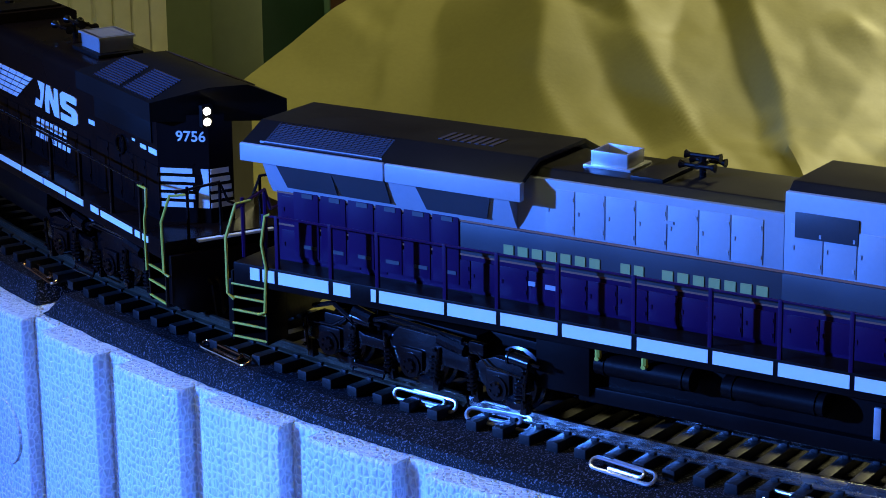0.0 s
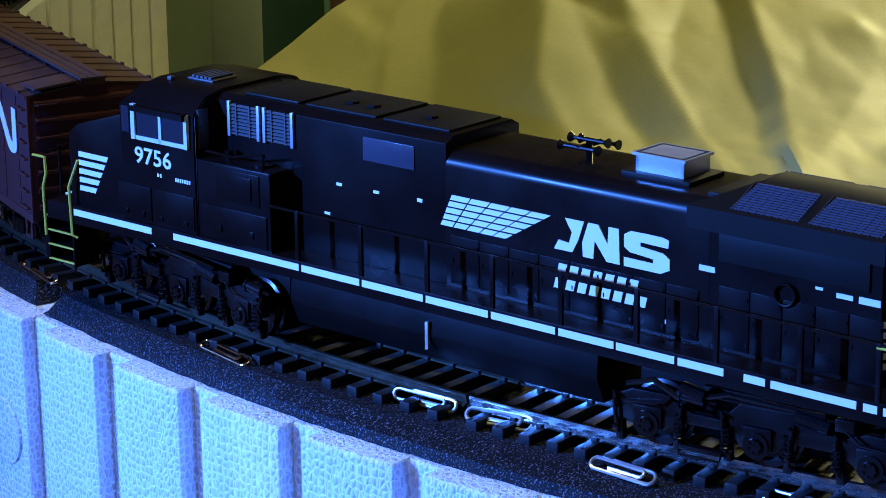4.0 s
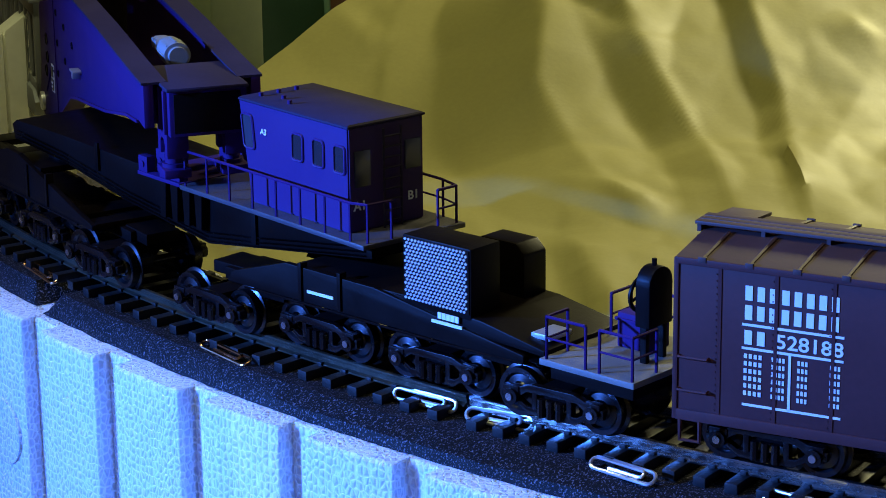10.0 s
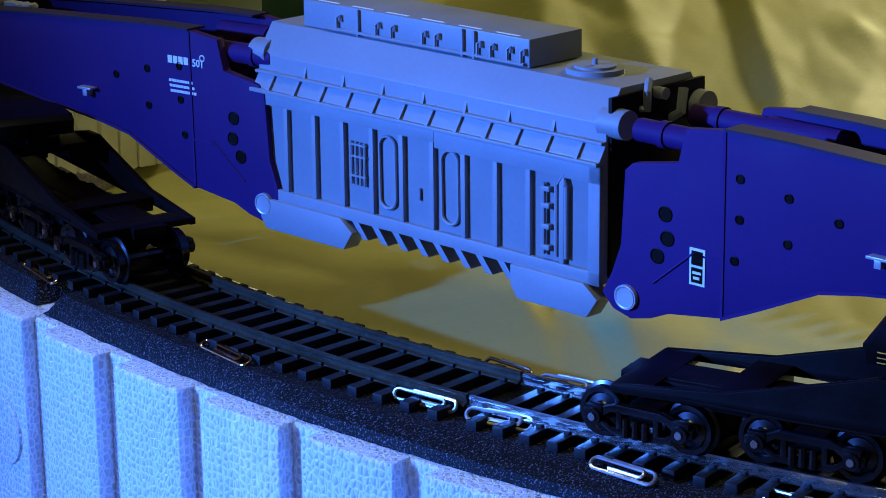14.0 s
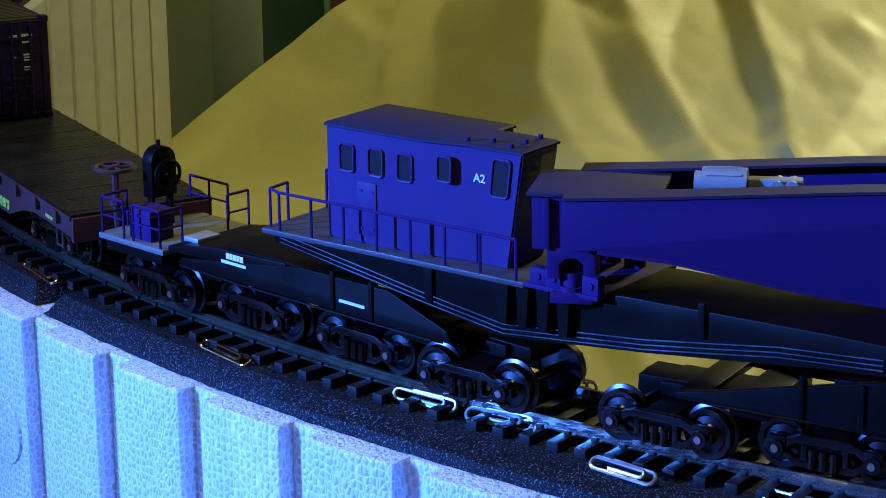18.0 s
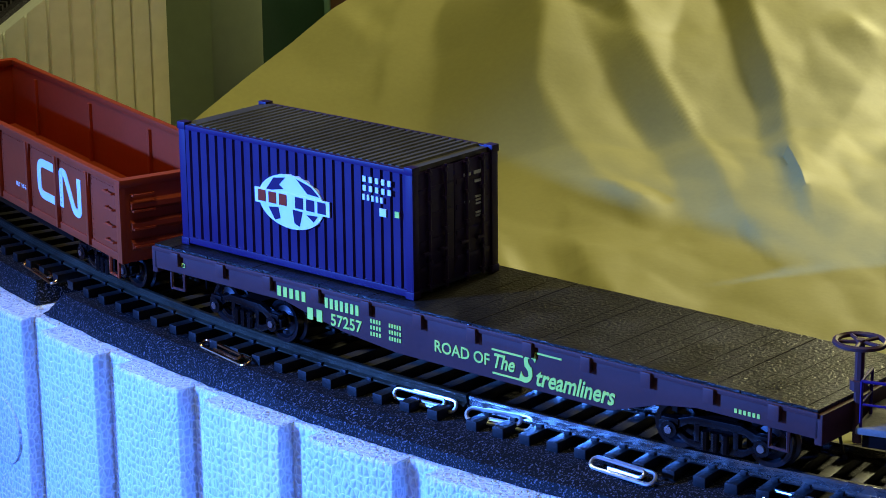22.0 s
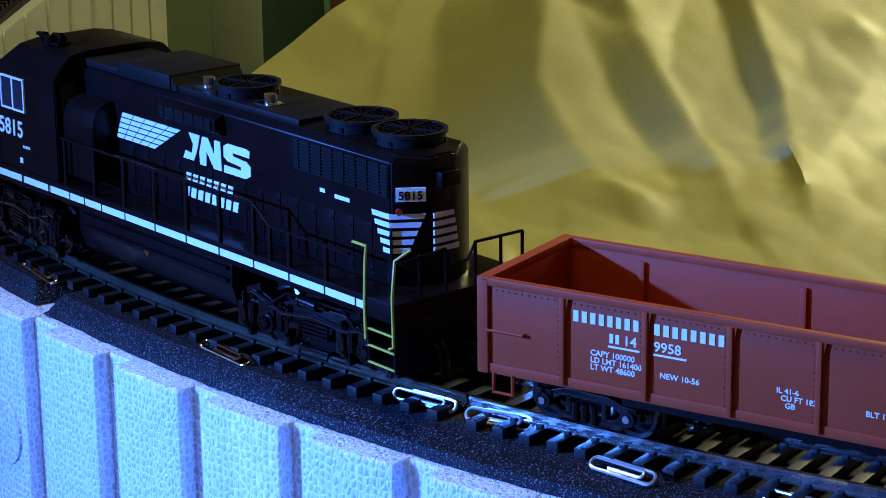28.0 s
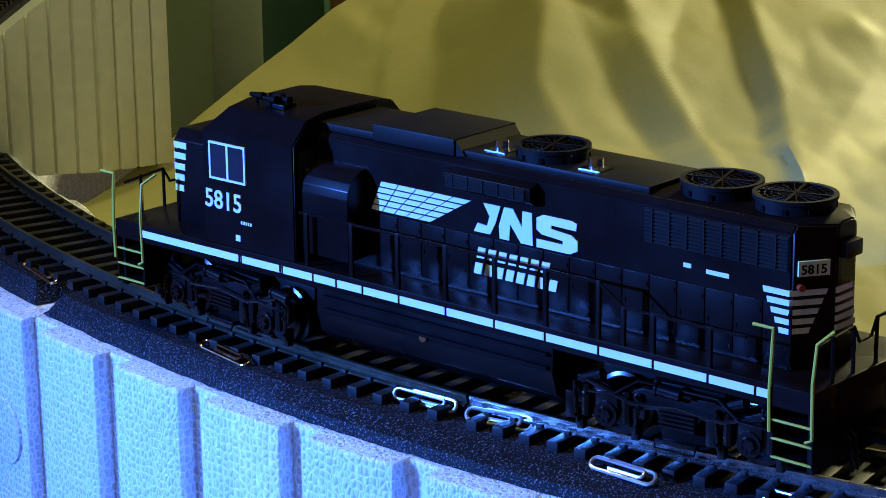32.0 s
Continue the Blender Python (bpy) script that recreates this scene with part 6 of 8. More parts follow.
    slab(bm, [(9.2, 27.0), (11.8, 27.0), (11.8, 36.65), (10.0, 36.65), (10.6, 33.2), (9.4, 31.0)], -0.22, 0.1)
    part("corner_stripes", bm, "white", rear, "white stripes wrapped round the hood end", chm)
    flats("corner_stripes", rear, "white", [[(97.6 + (4 - k) * 0.5, 27.0 + k * 2.1), (100.5, 27.0 + k * 2.1), (100.5, 28.25 + k * 2.1), (97.2 + (4 - k) * 0.5, 28.25 + k * 2.1)] for k in range(5)], -12.0, "white stripes wrapped round the hood end")
    bm = bmesh.new()
    for k in range(5):
        box(bm, 108.3, 108.6, -2.9, 2.9 - k * 0.3, 27.0 + k * 2.1, 28.25 + k * 2.1)
    part("end_stripes", bm, "white", rear, "white stripes wrapped round the hood end")
    bm = bmesh.new()
    box(bm, 107.6, 109.4, -4.8, -2.0, 47.2, 52.6, 0.3)
    part("headlight_box", bm, "roofblack", rear)
    for z in (48.6, 51.2):
        bm = bmesh.new()
        bmesh.ops.create_uvsphere(bm, u_segments=12, v_segments=8, radius=1.0, matrix=Matrix.Translation((109.2, -3.6, z)))
        part("headlight", bm, "lit", rear, "glowing white headlight")
    spans = [(-106.6, -80.6), (-73.6, -35.4), (-34.6, -18.2), (-17.4, -0.8), (0.0, 16.2), (17.0, 33.0), (33.8, 47.0), (47.6, 61.0), (61.8, 72.0), (76.4, 81.0), (82.2, 100.0), (101.4, 104.2), (105.4, 108.6)]
    sill_dashes(c, spans, V, 20.9, 22.5)
    posts = [-36, -18, 0, 17, 34, 52, 70, 88, 104]
    walkway_rail(c, -44, 106, V + 0.4, 23, 34.6, posts, "black")
    for u, s in ((112.0, 1), (-112.0, -1)):
        steps(c, u, s, V + 0.2)
        grab(c, [(u - 8.5, V + 0.3, 34.0), (u - 4.4, V + 0.3, 34.0), (u - 3.6, V - 0.2, 30.0), (u - 4.8, V - 0.2, 26.5), (u - 4.6, V - 0.2, 14.0)])
        grab(c, [(u + 8.2, V + 4.0, 35.0), (u + 6.0, V + 1.2, 34.6), (u + 4.2, V - 0.2, 28.0), (u + 4.6, V - 0.2, 15.6), (u + 5.8, V + 0.4, 15.0)])
        e = u + 5.4 * s
        bm = bmesh.new()
        for y in (-13, -5, 5, 13, 18):
            rod(bm, (e, y, 23), (e, y, 36.0), 0.4, 6)
        tube(bm, [(e, -16, 35), (e, -5, 36), (e, -3, 31), (e, 0, 29.5), (e, 3, 31), (e, 5, 36), (e, 18, 36)], 0.36, 6)
        part("end_rail", bm, "black", c)
        bm = bmesh.new()
        slab(bm, [(-18, 20), (-18, 8), (-12, 5), (12, 5), (18, 8), (18, 20)], e - 0.9, e + 0.9, "x", 0.3)
        part("pilot", bm, "black", c)
        bm = bmesh.new()
        box(bm, e - 0.9, e + 0.95, -11, 8, 22.3, 22.9, 0.1)
        part("white_edge", bm, "white", c, "white edge of the end platform")
        coupler(c, e, s, 9.6)
        bm = bmesh.new()
        for y in (-9, -7, 7, 9):
            tube(bm, [(e + s * 0.8, y, 13), (e + s * 2.6, y, 12), (e + s * 2.6, y * 0.9, 4.5)], 0.42, 5)
        part("brake_hoses", bm, "under", c)
    for u in (-75, 75):
        six_wheel(c, truck_pose(u, rad))
    settle(c, 1.03)
    return c


def grey_diesel():
    c = car("diesel_locomotive", -0.3210, 0.0765, "grey and dark blue six-axle diesel locomotive with gold lettering", "locomotive")
    rad = math.sqrt(R * R - 0.0765 ** 2)
    V = -18.8
    bm = bmesh.new()
    box(bm, -124, 117, -18.8, 18.8, 19.6, 24.6, 0.2)
    part("frame", bm, "under", c)
    bm = bmesh.new()
    slab(bm, [(-12.2, 19.6), (-12.6, 8), (-9, 5), (9, 5), (12.6, 8), (12.2, 19.6)], -44, 44, "x", 0.4)
    box(bm, -53, -41, -15.5, 15.5, 7.4, 19.6, 0.5)
    tank = part("fuel_tank", bm, "under", c)
    for a, b in ((-39, -18.6), (-12, 8.4)):
        bm = bmesh.new()
        rod(bm, (a, -15.4, 15.6), (b, -15.4, 15.6), 2.4, 18)
        rod(bm, (a + 1.6, -15.4, 15.6), (a + 2.2, -15.4, 15.6), 2.6, 18)
        rod(bm, (b - 2.2, -15.4, 15.6), (b - 1.6, -15.4, 15.6), 2.6, 18)
        part("air_tank", bm, "under", tank, "black air reservoir")
    bm = bmesh.new()
    slab(bm, [(-44, 6), (20, 6), (20, 9.5), (-44, 9.5)], -14.5, -12, "y", 0.4)
    part("tank_skirt", bm, "under", tank)
    bm = bmesh.new()
    box(bm, 16.6, 18.0, -13.2, -12.4, 9, 16, 0.1)
    part("sight_glass", bm, "silver", tank, "pale sight glass")
    for u in (-38, -28):
        bm = bmesh.new()
        rod(bm, (u, -17.5, 17.6), (u, -17.5, 19.6), 0.7, 8)
        rod(bm, (u, -18.3, 17.4), (u, -16.8, 17.4), 0.5, 8)
        part("valve", bm, "yellow", tank, "small yellow valve")
    for a, b, low, mat_top, top in ((-117, -2.6, 24.4, "coggrey", 52.4), (-2.6, 62, 24.4, "coggrey", 57.0)):
        bm = bmesh.new()
        slab(bm, [(-12, 40.6), (-12, top), (12, top), (12, 40.6)], a, b, "x", 0.3)
        up = part("upper_hood", bm, mat_top, c)
        bm = bmesh.new()
        slab(bm, [(-12.02, low), (-12.02, 40.7), (12.02, 40.7), (12.02, low)], a, b, "x", 0.1)
        lo = part("lower_hood", bm, "cogblue", c)
        bm = bmesh.new()
        box(bm, a, b, -12.2, -11.9, 40.3, 40.75)
        box(bm, a, b, -12.2, -11.9, 32.8, 33.2)
        part("stripe", bm, "cogmaroon", lo, "thin dull orange stripe")
        bm = bmesh.new()
        box(bm, max(a, -72.0), b, -12.42, -11.9, 33.3, 40.2, 0.05)
        part("name_band", bm, "slate", lo, "slate band behind the gold lettering")
        bm = bmesh.new()
        slab(bm, [(-11.4, top - 0.4), (-9.0, top + 1.6), (9.0, top + 1.6), (11.4, top - 0.4)], a + 0.2, b - 0.2, "x", 0.3)
        part("roof", bm, "cogroof", up)
        door_panels(lo, [(a + 1 + 6.6 * k, a + 7.6 + 6.6 * k) for k in range(int((b - a - 2) / 6.6))], -12.05, 25.4, 31.8, "cogblue")
        if a < -72:
            door_panels(lo, [(a + 1 + 6.6 * k, a + 7.6 + 6.6 * k) for k in range(int((-72 - a - 2) / 6.6))], -12.05, 33.6, 39.8, "cogblue")
        door_panels(up, [(u0, u0 + 6.6) for u0 in [max(a, -54) + 1.2 + 6.6 * k for k in range(int((b - max(a, -54) - 2) / 6.6))]], -12.0, 41.2, 50.6, "coggrey")
    bm = bmesh.new()
    for k in range(6):
        a = -112.6 + 6.8 * k
        box(bm, a, a + 6.2, -12.45, -12.1, 26.0, 41.4, 0.15)
    part("tall_doors", bm, "cogblue", c, "dark blue doors")
    flats("door_plates", c, "dullmetal", [rect(-110.4 + 6.8 * k, -107.8 + 6.8 * k, 40.0, 41.0) for k in range(6)] + [rect(-110.2 + 6.8 * k, -107 + 6.8 * k, 28.2, 29.0) for k in range(6)], -12.45, "small grey plates")
    # radiator wings with glazed screens under them
    bm = bmesh.new()
    prof = [(-12, 41.6), (-13.4, 44), (-15.8, 49.6), (-17.0, 49.6), (-17.0, 53.0), (-15.8, 53.4), (-9.5, 56.4), (9.5, 56.4), (15.8, 53.4), (17.0, 53.0), (17.0, 49.6), (15.8, 49.6), (13.4, 44), (12, 41.6)]
    slab(bm, prof, -119, -60, "x")
    core = part("radiator_cab", bm, "coggrey", c, "", mm(1.0, 0, -1.2))
    for a, b in ((-123.4, -88.0), (-87.6, -56.4)):
        for s in (-1, 1):
            bm = bmesh.new()
            slab(bm, [(s * 15.6, 49.4), (s * 17.4, 49.4), (s * 17.4, 53.4), (s * 15.8, 53.6)], a, b, "x", 0.2)
            part("wing_fascia", bm, "coggrey", core, "pale grey wing fascia")
    bm = bmesh.new()
    slab(bm, [(-16.9, 53.4), (-9.5, 57.2), (9.5, 57.2), (16.9, 53.4), (15, 53.0), (9.2, 56.2), (-9.2, 56.2), (-15, 53)], -123.2, -56.6, "x", 0.2)
    part("wing_roof", bm, "cogroof", core, "dark sloping wing roof")
    bm = bmesh.new()
    for k in range(13):
        y = 10.2 + k * 0.48
        z = 57.5 - (y - 9.5) * 0.51
        box(bm, -118, -89.5, -y - 0.3, -y, z - 0.6, z - 0.2)
    for k in range(22):
        u = -117.6 + k * 1.3
        tube(bm, [(u, -9.9, 57.15), (u, -16.0, 53.95)], 0.12, 4)
    part("radiator_mesh", bm, "radmesh", core, "dark bluish radiator mesh")
    bm = bmesh.new()
    box(bm, -119, -89, -16.2, -16.0, 53.7, 54.2)
    part("mesh_frame", bm, "coggrey", core)
    bm = bmesh.new()
    for k in range(8):
        box(bm, -82 + k * 1.7, -81 + k * 1.7, -6, 0, 57.0, 57.35)
    part("roof_grille", bm, "radmesh", core)
    for a, b, m, nm in ((-114, -101.6, "slate", "blue_pane"), (-100.4, -88.6, "slate", "blue_pane"), (-80, -66, "slate", "dark_screen")):
        bm = bmesh.new()
        v0 = [(a, -13.5, 43.6), (b, -13.5, 43.6), (b + (2.0 if nm == "dark_screen" else 0), -15.7, 49.0), (a - 1.2, -15.7, 49.0)]
        vs = [bm.verts.new(p) for p in v0] + [bm.verts.new((p[0], p[1] - 0.3, p[2] - 0.1)) for p in v0]
        for f in ((0, 1, 2, 3), (7, 6, 5, 4), (0, 4, 5, 1), (1, 5, 6, 2), (2, 6, 7, 3), (3, 7, 4, 0)):
            bm.faces.new([vs[i] for i in f])
        bmesh.ops.recalc_face_normals(bm, faces=bm.faces[:])
        part(nm, bm, m, core, "grey-green sloping screen")
    bm = bmesh.new()
    for b in ((-47.4, -39.4, -3.6, -3.2, 54, 57.4), (-47.4, -39.4, 3.2, 3.6, 54, 57.4), (-47.4, -47.0, -3.2, 3.2, 54, 57.4), (-39.8, -39.4, -3.2, 3.2, 54, 57.4), (-48.6, -38.2, -4.6, 4.6, 53.8, 54.5)):
        box(bm, *b, 0.1)
    part("exhaust_outlet", bm, "silver", c, "open dull metal exhaust box")
    bm = bmesh.new()
    box(bm, -36, -29, -9, 9, 53.6, 54.9, 0.3)
    part("hatch", bm, "cogroof", c)
    horn(c, -25, 53.4, ((-2.4, 56.8), (2.4, 56.8), (0, 58.4)), 2.6, 0.95)
    bm = bmesh.new()
    box(bm, -0.4, 12.0, -12.35, -11.9, 48.0, 53.2, 0.1)
    part("blue_pane", bm, "slate", c, "grey-green louvre pane")
    bm = bmesh.new()
    box(bm, 62, 92, -18.4, 18.4, 24.4, 58, 1.0)
    box(bm, 92, 112, -17, 17, 24.4, 46, 2.0)
    part("cab", bm, "coggrey", c)
    marks("lettering", c, "gold", -62.4, -40.0, 34.6, 36.9, -12.48, 7, 0, 0.3, "dull gold blocks of lettering")
    marks("lettering", c, "gold", -36.4, -30.6, 34.6, 36.9, -12.48, 2, 0, 0.3)
    marks("lettering", c, "gold", -27.6, -4.8, 34.6, 36.9, -12.48, 7, 0, 0.3)
    flats("small_sign", c, "coggrey", [rect(-56.4, -54.8, 28.6, 29.6), rect(-52.6, -50.2, 28.4, 29.4), rect(-27, -25, 46.8, 47.4)], -12.3)
    spans = [(-119.6, -117.2), (-116.4, -113.4), (-112.4, -99.8), (-98.6, -94.4), (-89.4, -88.2), (-87.4, -72.0), (-71.2, -60.0), (-59.0, -46.2), (-45.2, -30.2), (-29.0, -14.2), (-13.2, -1), (0, 14), (15, 28), (29, 44), (45, 60), (61, 80), (82, 104)]
    sill_dashes(c, spans, V, 21.2, 24.0, "white")
    walkway_rail(c, -116, 60, V + 0.4, 24.4, 36.6, [-116, -112.8, -99.4, -88, -72, -60, -46.4, -30, -14, 0, 14, 28, 44], "cogblue", 0.3, 0.42)
    for u, s in ((-119.0, -1), (112, 1)):
        steps(c, u - 1.4, s, V + 0.2, 7.0, 5, "yellow", "under")
        grab(c, [(u + 4.6, V + 0.3, 37), (u + 3.6, V, 36.6), (u + 2.6, V - 0.2, 30.0), (u + 3.6, V - 0.2, 24.5), (u + 3.0, V - 0.2, 14.0), (u + 1.2, V - 0.2, 13.2)])
        grab(c, [(u - 3.6, V + 5, 38), (u - 5.4, V + 2, 37.6), (u - 6.6, V - 0.2, 30.0), (u - 6.6, V - 0.2, 17.0), (u - 5.0, V - 0.2, 15.8)])
        e = u + 6.4 * s
        bm = bmesh.new()
        for y in (-13, -5, 5, 13, 18):
            rod(bm, (e, y, 24), (e, y, 38.0), 0.45, 6)
        tube(bm, [(e, -16, 36), (e, -5, 38), (e, -3, 33), (e, 3, 33), (e, 5, 38), (e, 18, 38)], 0.4, 6)
        part("end_rail", bm, "cogblue", c)
        bm = bmesh.new()
        slab(bm, [(-18, 20), (-18, 8), (-12, 5), (12, 5), (18, 8), (18, 20)], e - 0.9, e + 0.9, "x", 0.3)
        part("pilot", bm, "under", c)
        coupler(c, e, s, 9.6)
    for u in (-81, 78):
        six_wheel(c, truck_pose(u, rad))
    settle(c, 1.03)
    return c


four_axle()
wide_cab()
grey_diesel()


# ---- the heavy-haul car: four span frames, two platforms, two lifting arms ----
def mirror(pts, s):
    return [(s * u, z) for u, z in pts]


def rounded_window(parent, u0, u1, z0, z1, v, lean=0.0, glass="glass"):
    """A window in a raised round-cornered rim."""
    def rr(a0, a1, b0, b1, r):
        out = []
        for cx_, cz_, st in ((a1 - r, b1 - r, 0), (a0 + r, b1 - r, 1), (a0 + r, b0 + r, 2), (a1 - r, b0 + r, 3)):
            for k in range(5):
                t = (st + k / 4) * math.pi / 2
                out.append((cx_ + r * math.cos(t) + lean * (cz_ + r * math.sin(t) - b0), cz_ + r * math.sin(t)))
        return out
    bm = bmesh.new()
    slab(bm, rr(u0, u1, z0, z1, 0.9), v - 0.12, v + 0.3)
    g = part("window", bm, glass, parent)
    bm = bmesh.new()
    tube(bm, [(a, v - 0.2, b) for a, b in rr(u0, u1, z0, z1, 0.9)], 0.3, 6, True)
    part("rim", bm, "cabblue", g)
    return g


def railing(parent, pts, z0, z1, material="beam", mid=True, n=None):
    """Posts at pts with a rounded top rail."""
    bm = bmesh.new()
    for x, y in pts:
        rod(bm, (x, y, z0), (x, y, z1), 0.32, 6)
    part("posts", bm, material, parent)
    bm = bmesh.new()
    tube(bm, [(x, y, z1) for x, y in pts], 0.36, 6)
    if mid:
        tube(bm, [(x, y, (z0 + z1) / 2) for x, y in pts], 0.26, 6)
    part("rail", bm, material, parent)


def heavy_hauler():
    OFF0 = -1.2326
    c = car("schnabel_car", OFF0, 0, "black and violet many-axled heavy-haul rail car with lifting arms", "heavy-haul car", R)
    back = on_curve(OFF0, R).inverted()

    def rel(off, radius):
        return back @ on_curve(off, radius)

    W = 13.2
    for off, s, end in ((-0.9412, 1, True), (-1.0880, -1, False), (-1.3598, 1, False), (-1.5048, -1, True)):
        at = rel(off, 0.5609)
        for du in (-50.0, -16.7, 16.7, 50.0):
            t = freight_truck(c, at @ mm(du, -0.6 - du * du / 1190.0, 0) @ pose(0, 0, 0, 0, 0, math.degrees(du * 0.001 / R)), 19.6, 5.1, "heavy")
        bm = bmesh.new()
        box(bm, -60, 60, -4.5, 4.5, 9.5, 12.5, 0.3)
        for du in (-33.4, 33.4):
            box(bm, du - 21, du + 21, -6, 6, 9.2, 12.2, 0.3)
            box(bm, du - 4, du + 4, -11.5, 11.5, 9.6, 13.5, 0.3)
        f = part("span_frame", bm, "under", c, "black span frame over four trucks", at)
        if end:
            out = [(-46, 12.2), (-44, 15.0), (-27, 20.4), (0, 20.0), (30, 15.4), (42, 13.6), (42, 11.6)]
        else:
            out = [(-48, 12.0), (-48, 13.4), (-40, 14.8), (-14, 20.8), (-4, 23.0), (3, 23.2), (9, 21.4), (34, 14.6), (58, 12.4), (58, 10.6), (20, 11.2), (-40, 11.6)]
        out = [(u * s, z) for u, z in out]
        for y0, y1 in ((-W, -W + 1.6), (W - 1.6, W)):
            bm = bmesh.new()
            slab(bm, out, y0, y1, bev=0.25)
            for u in (-22, -10):
                box(bm, u * s - 0.5, u * s + 0.5, min(y0, y0 - 0.5), y1, 12.4, 21.4, 0.1)
            sp = part("side_plate", bm, "under", f)
            bm = bmesh.new()
            tube(bm, [(s * u, y0 - 0.1, z) for u, z in ((-40, 11.9), (0, 11.6), (20, 11.4), (42, 11.9))], 0.3, 5)
            part("lower_flange", bm, "under", sp)
        if end:
            bm = bmesh.new()
            box(bm, -26, 18, -W + 1, W - 1, 18.6, 19.8, 0.3)
            part("top_plate", bm, "under", f)
        else:
            for u0, u1, z0, z1 in ((-48, -42, 11.8, 13.6), (-16, 2, 19.6, 21.4), (50, 58, 10.8, 12.6)):
                bm = bmesh.new()
                box(bm, min(s * u0, s * u1), max(s * u0, s * u1), -W + 1, W - 1, z0, z1, 0.3)
                part("cross_bar", bm, "under", f)
            bm = bmesh.new()
            rod(bm, (-s * 7, 0, 21.3), (-s * 7, 0, 23.0), 5.5, 24)
            part("pivot_plate", bm, "under", f)
        if end:
            flats("white_mark", f, "white", [rect(-16 * s - 4, -16 * s + 4, 14.6, 15.3)], -W - 0.1, "white stencil line")
        if end:
            # grille housing or step plate, then the end platform with railings and brake stand
            flats("stencil", f, "white", [rect(s * 22 - 5, s * 22 + 3.5, 15.8, 16.5)], -W - 0.1, "white stencil lettering")
            marks("stencil", f, "white", s * 22 - 3.4, s * 22 + 2.6, 17.0, 18.4, -W, 5, 0, 0.15)
            slope = [(s * 6, 19.6), (s * 30, 18.6), (s * 47, 15.6), (s * 47, 14.2), (s * 6, 16)]
            bm = bmesh.new()
            slab(bm, slope, -12.6, 12.6, bev=0.3)
            part("sloping_deck", bm, "under", f)
            bm = bmesh.new()
            box(bm, min(s * 47, s * 71), max(s * 47, s * 71), -14.2, 14.2, 13.2, 14.6, 0.2)
            deck = part("end_platform", bm, "walkgrey", f, "grey chequered end platform")
            bm = bmesh.new()
            box(bm, min(s * 49, s * 70), max(s * 49, s * 70), -13, 13, 10.2, 13.2, 0.3)
            part("platform_beam", bm, "under", f)
            bm = bmesh.new()
            box(bm, min(s * 40.5, s * 45.5), max(s * 40.5, s * 45.5), -9, -2, 16.4, 17.6, 0.2)
            part("step_plate", bm, "silver", f, "pale step plate")
            railing(deck, [(s * 48.5, -13.6), (s * 48.5, -7.0)], 14.6, 24.0)
            railing(deck, [(s * 48.5, 13.6), (s * 48.5, 7.0)], 14.6, 24.0)
            railing(deck, [(s * 48.5, -13.6), (s * 58.5, -13.6)], 14.6, 24.0)
            railing(deck, [(s * 62, -13.6), (s * 70.2, -13.6), (s * 70.2, -6.0)], 14.6, 24.0)
            railing(deck, [(s * 56, 13.6), (s * 63, 13.6), (s * 70.2, 13.6)], 14.6, 24.0)
            bm = bmesh.new()
            box(bm, min(s * 54, s * 62), max(s * 54, s * 62), 2.0 if s > 0 else -12, 9.0 if s > 0 else -5, 14.6, 22.4, 0.4)
            part("tool_box", bm, "beam", deck, "violet tool box")
            bm = bmesh.new()
            box(bm, min(s * 53.6, s * 62.4), max(s * 53.6, s * 62.4), 1.6 if s > 0 else -12.4, 9.4 if s > 0 else -4.6, 20.6, 21.2, 0.1)
            part("box_lid", bm, "beam", deck)
            bm = bmesh.new()
            slab(bm, [(-3.8, 22.4)] + [(-3.8 * math.cos(a), 31.6 + 3.8 * math.sin(a)) for a in [k * math.pi / 10 for k in range(11)]] + [(3.8, 22.4)], min(s * 63, s * 66.6), max(s * 63, s * 66.6), "x", 0.4)
            rod(bm, (s * 64.8, 0, 35.2), (s * 64.8, 0, 36.8), 0.5, 6)
            for y in (-2.8, 2.8):
                box(bm, min(s * 64, s * 65.6), max(s * 64, s * 65.6), y - 0.6, y + 0.6, 14.4, 23.0, 0.2)
            st = part("brake_stand", bm, "under", deck, "black upright brake stand")
            handwheel("brake_wheel", st, "under", mm(s * 61.6, 0, 28.4) @ pose(0, 0, 0, 0, 90, 0), 3.6)
            coupler(f, s * 71, s)
            if s > 0:
                for y in (-1, 1):
                    bm = bmesh.new()
                    if y < 0:
                        box(bm, 8.5, 27.5, -12.8, -3.6, 18.0, 34.2, 0.4)
                    else:
                        slab(bm, [(13, 18), (27, 18), (27, 28.6), (24.6, 31.0), (15, 31.0), (13, 29.4)], 4.6, 11.8, bev=0.4)
                    hs = part("cooler_housing", bm, "under", f, "black cooler housing")
                    if y > 0:
                        continue
                    bm = bmesh.new()
                    box(bm, 8.9, 27.1, -13.0, -12.7, 19.4, 33.8)
                    part("cooler_screen", bm, "under", hs)
                    bm = bmesh.new()
                    for i in range(19):
                        for j in range(17):
                            x, z = 9.5 + i * 0.97 + (j % 2) * 0.48, 19.9 + j * 0.84
                            if x > 26.8:
                                continue
                            slab(bm, [(x - 0.36, z), (x, z - 0.36), (x + 0.36, z), (x, z + 0.36)], -13.25, -12.95)
                    tagged(part("cooler_mesh", bm, "mesh", hs, "pale punched grille"), kind="stuff")

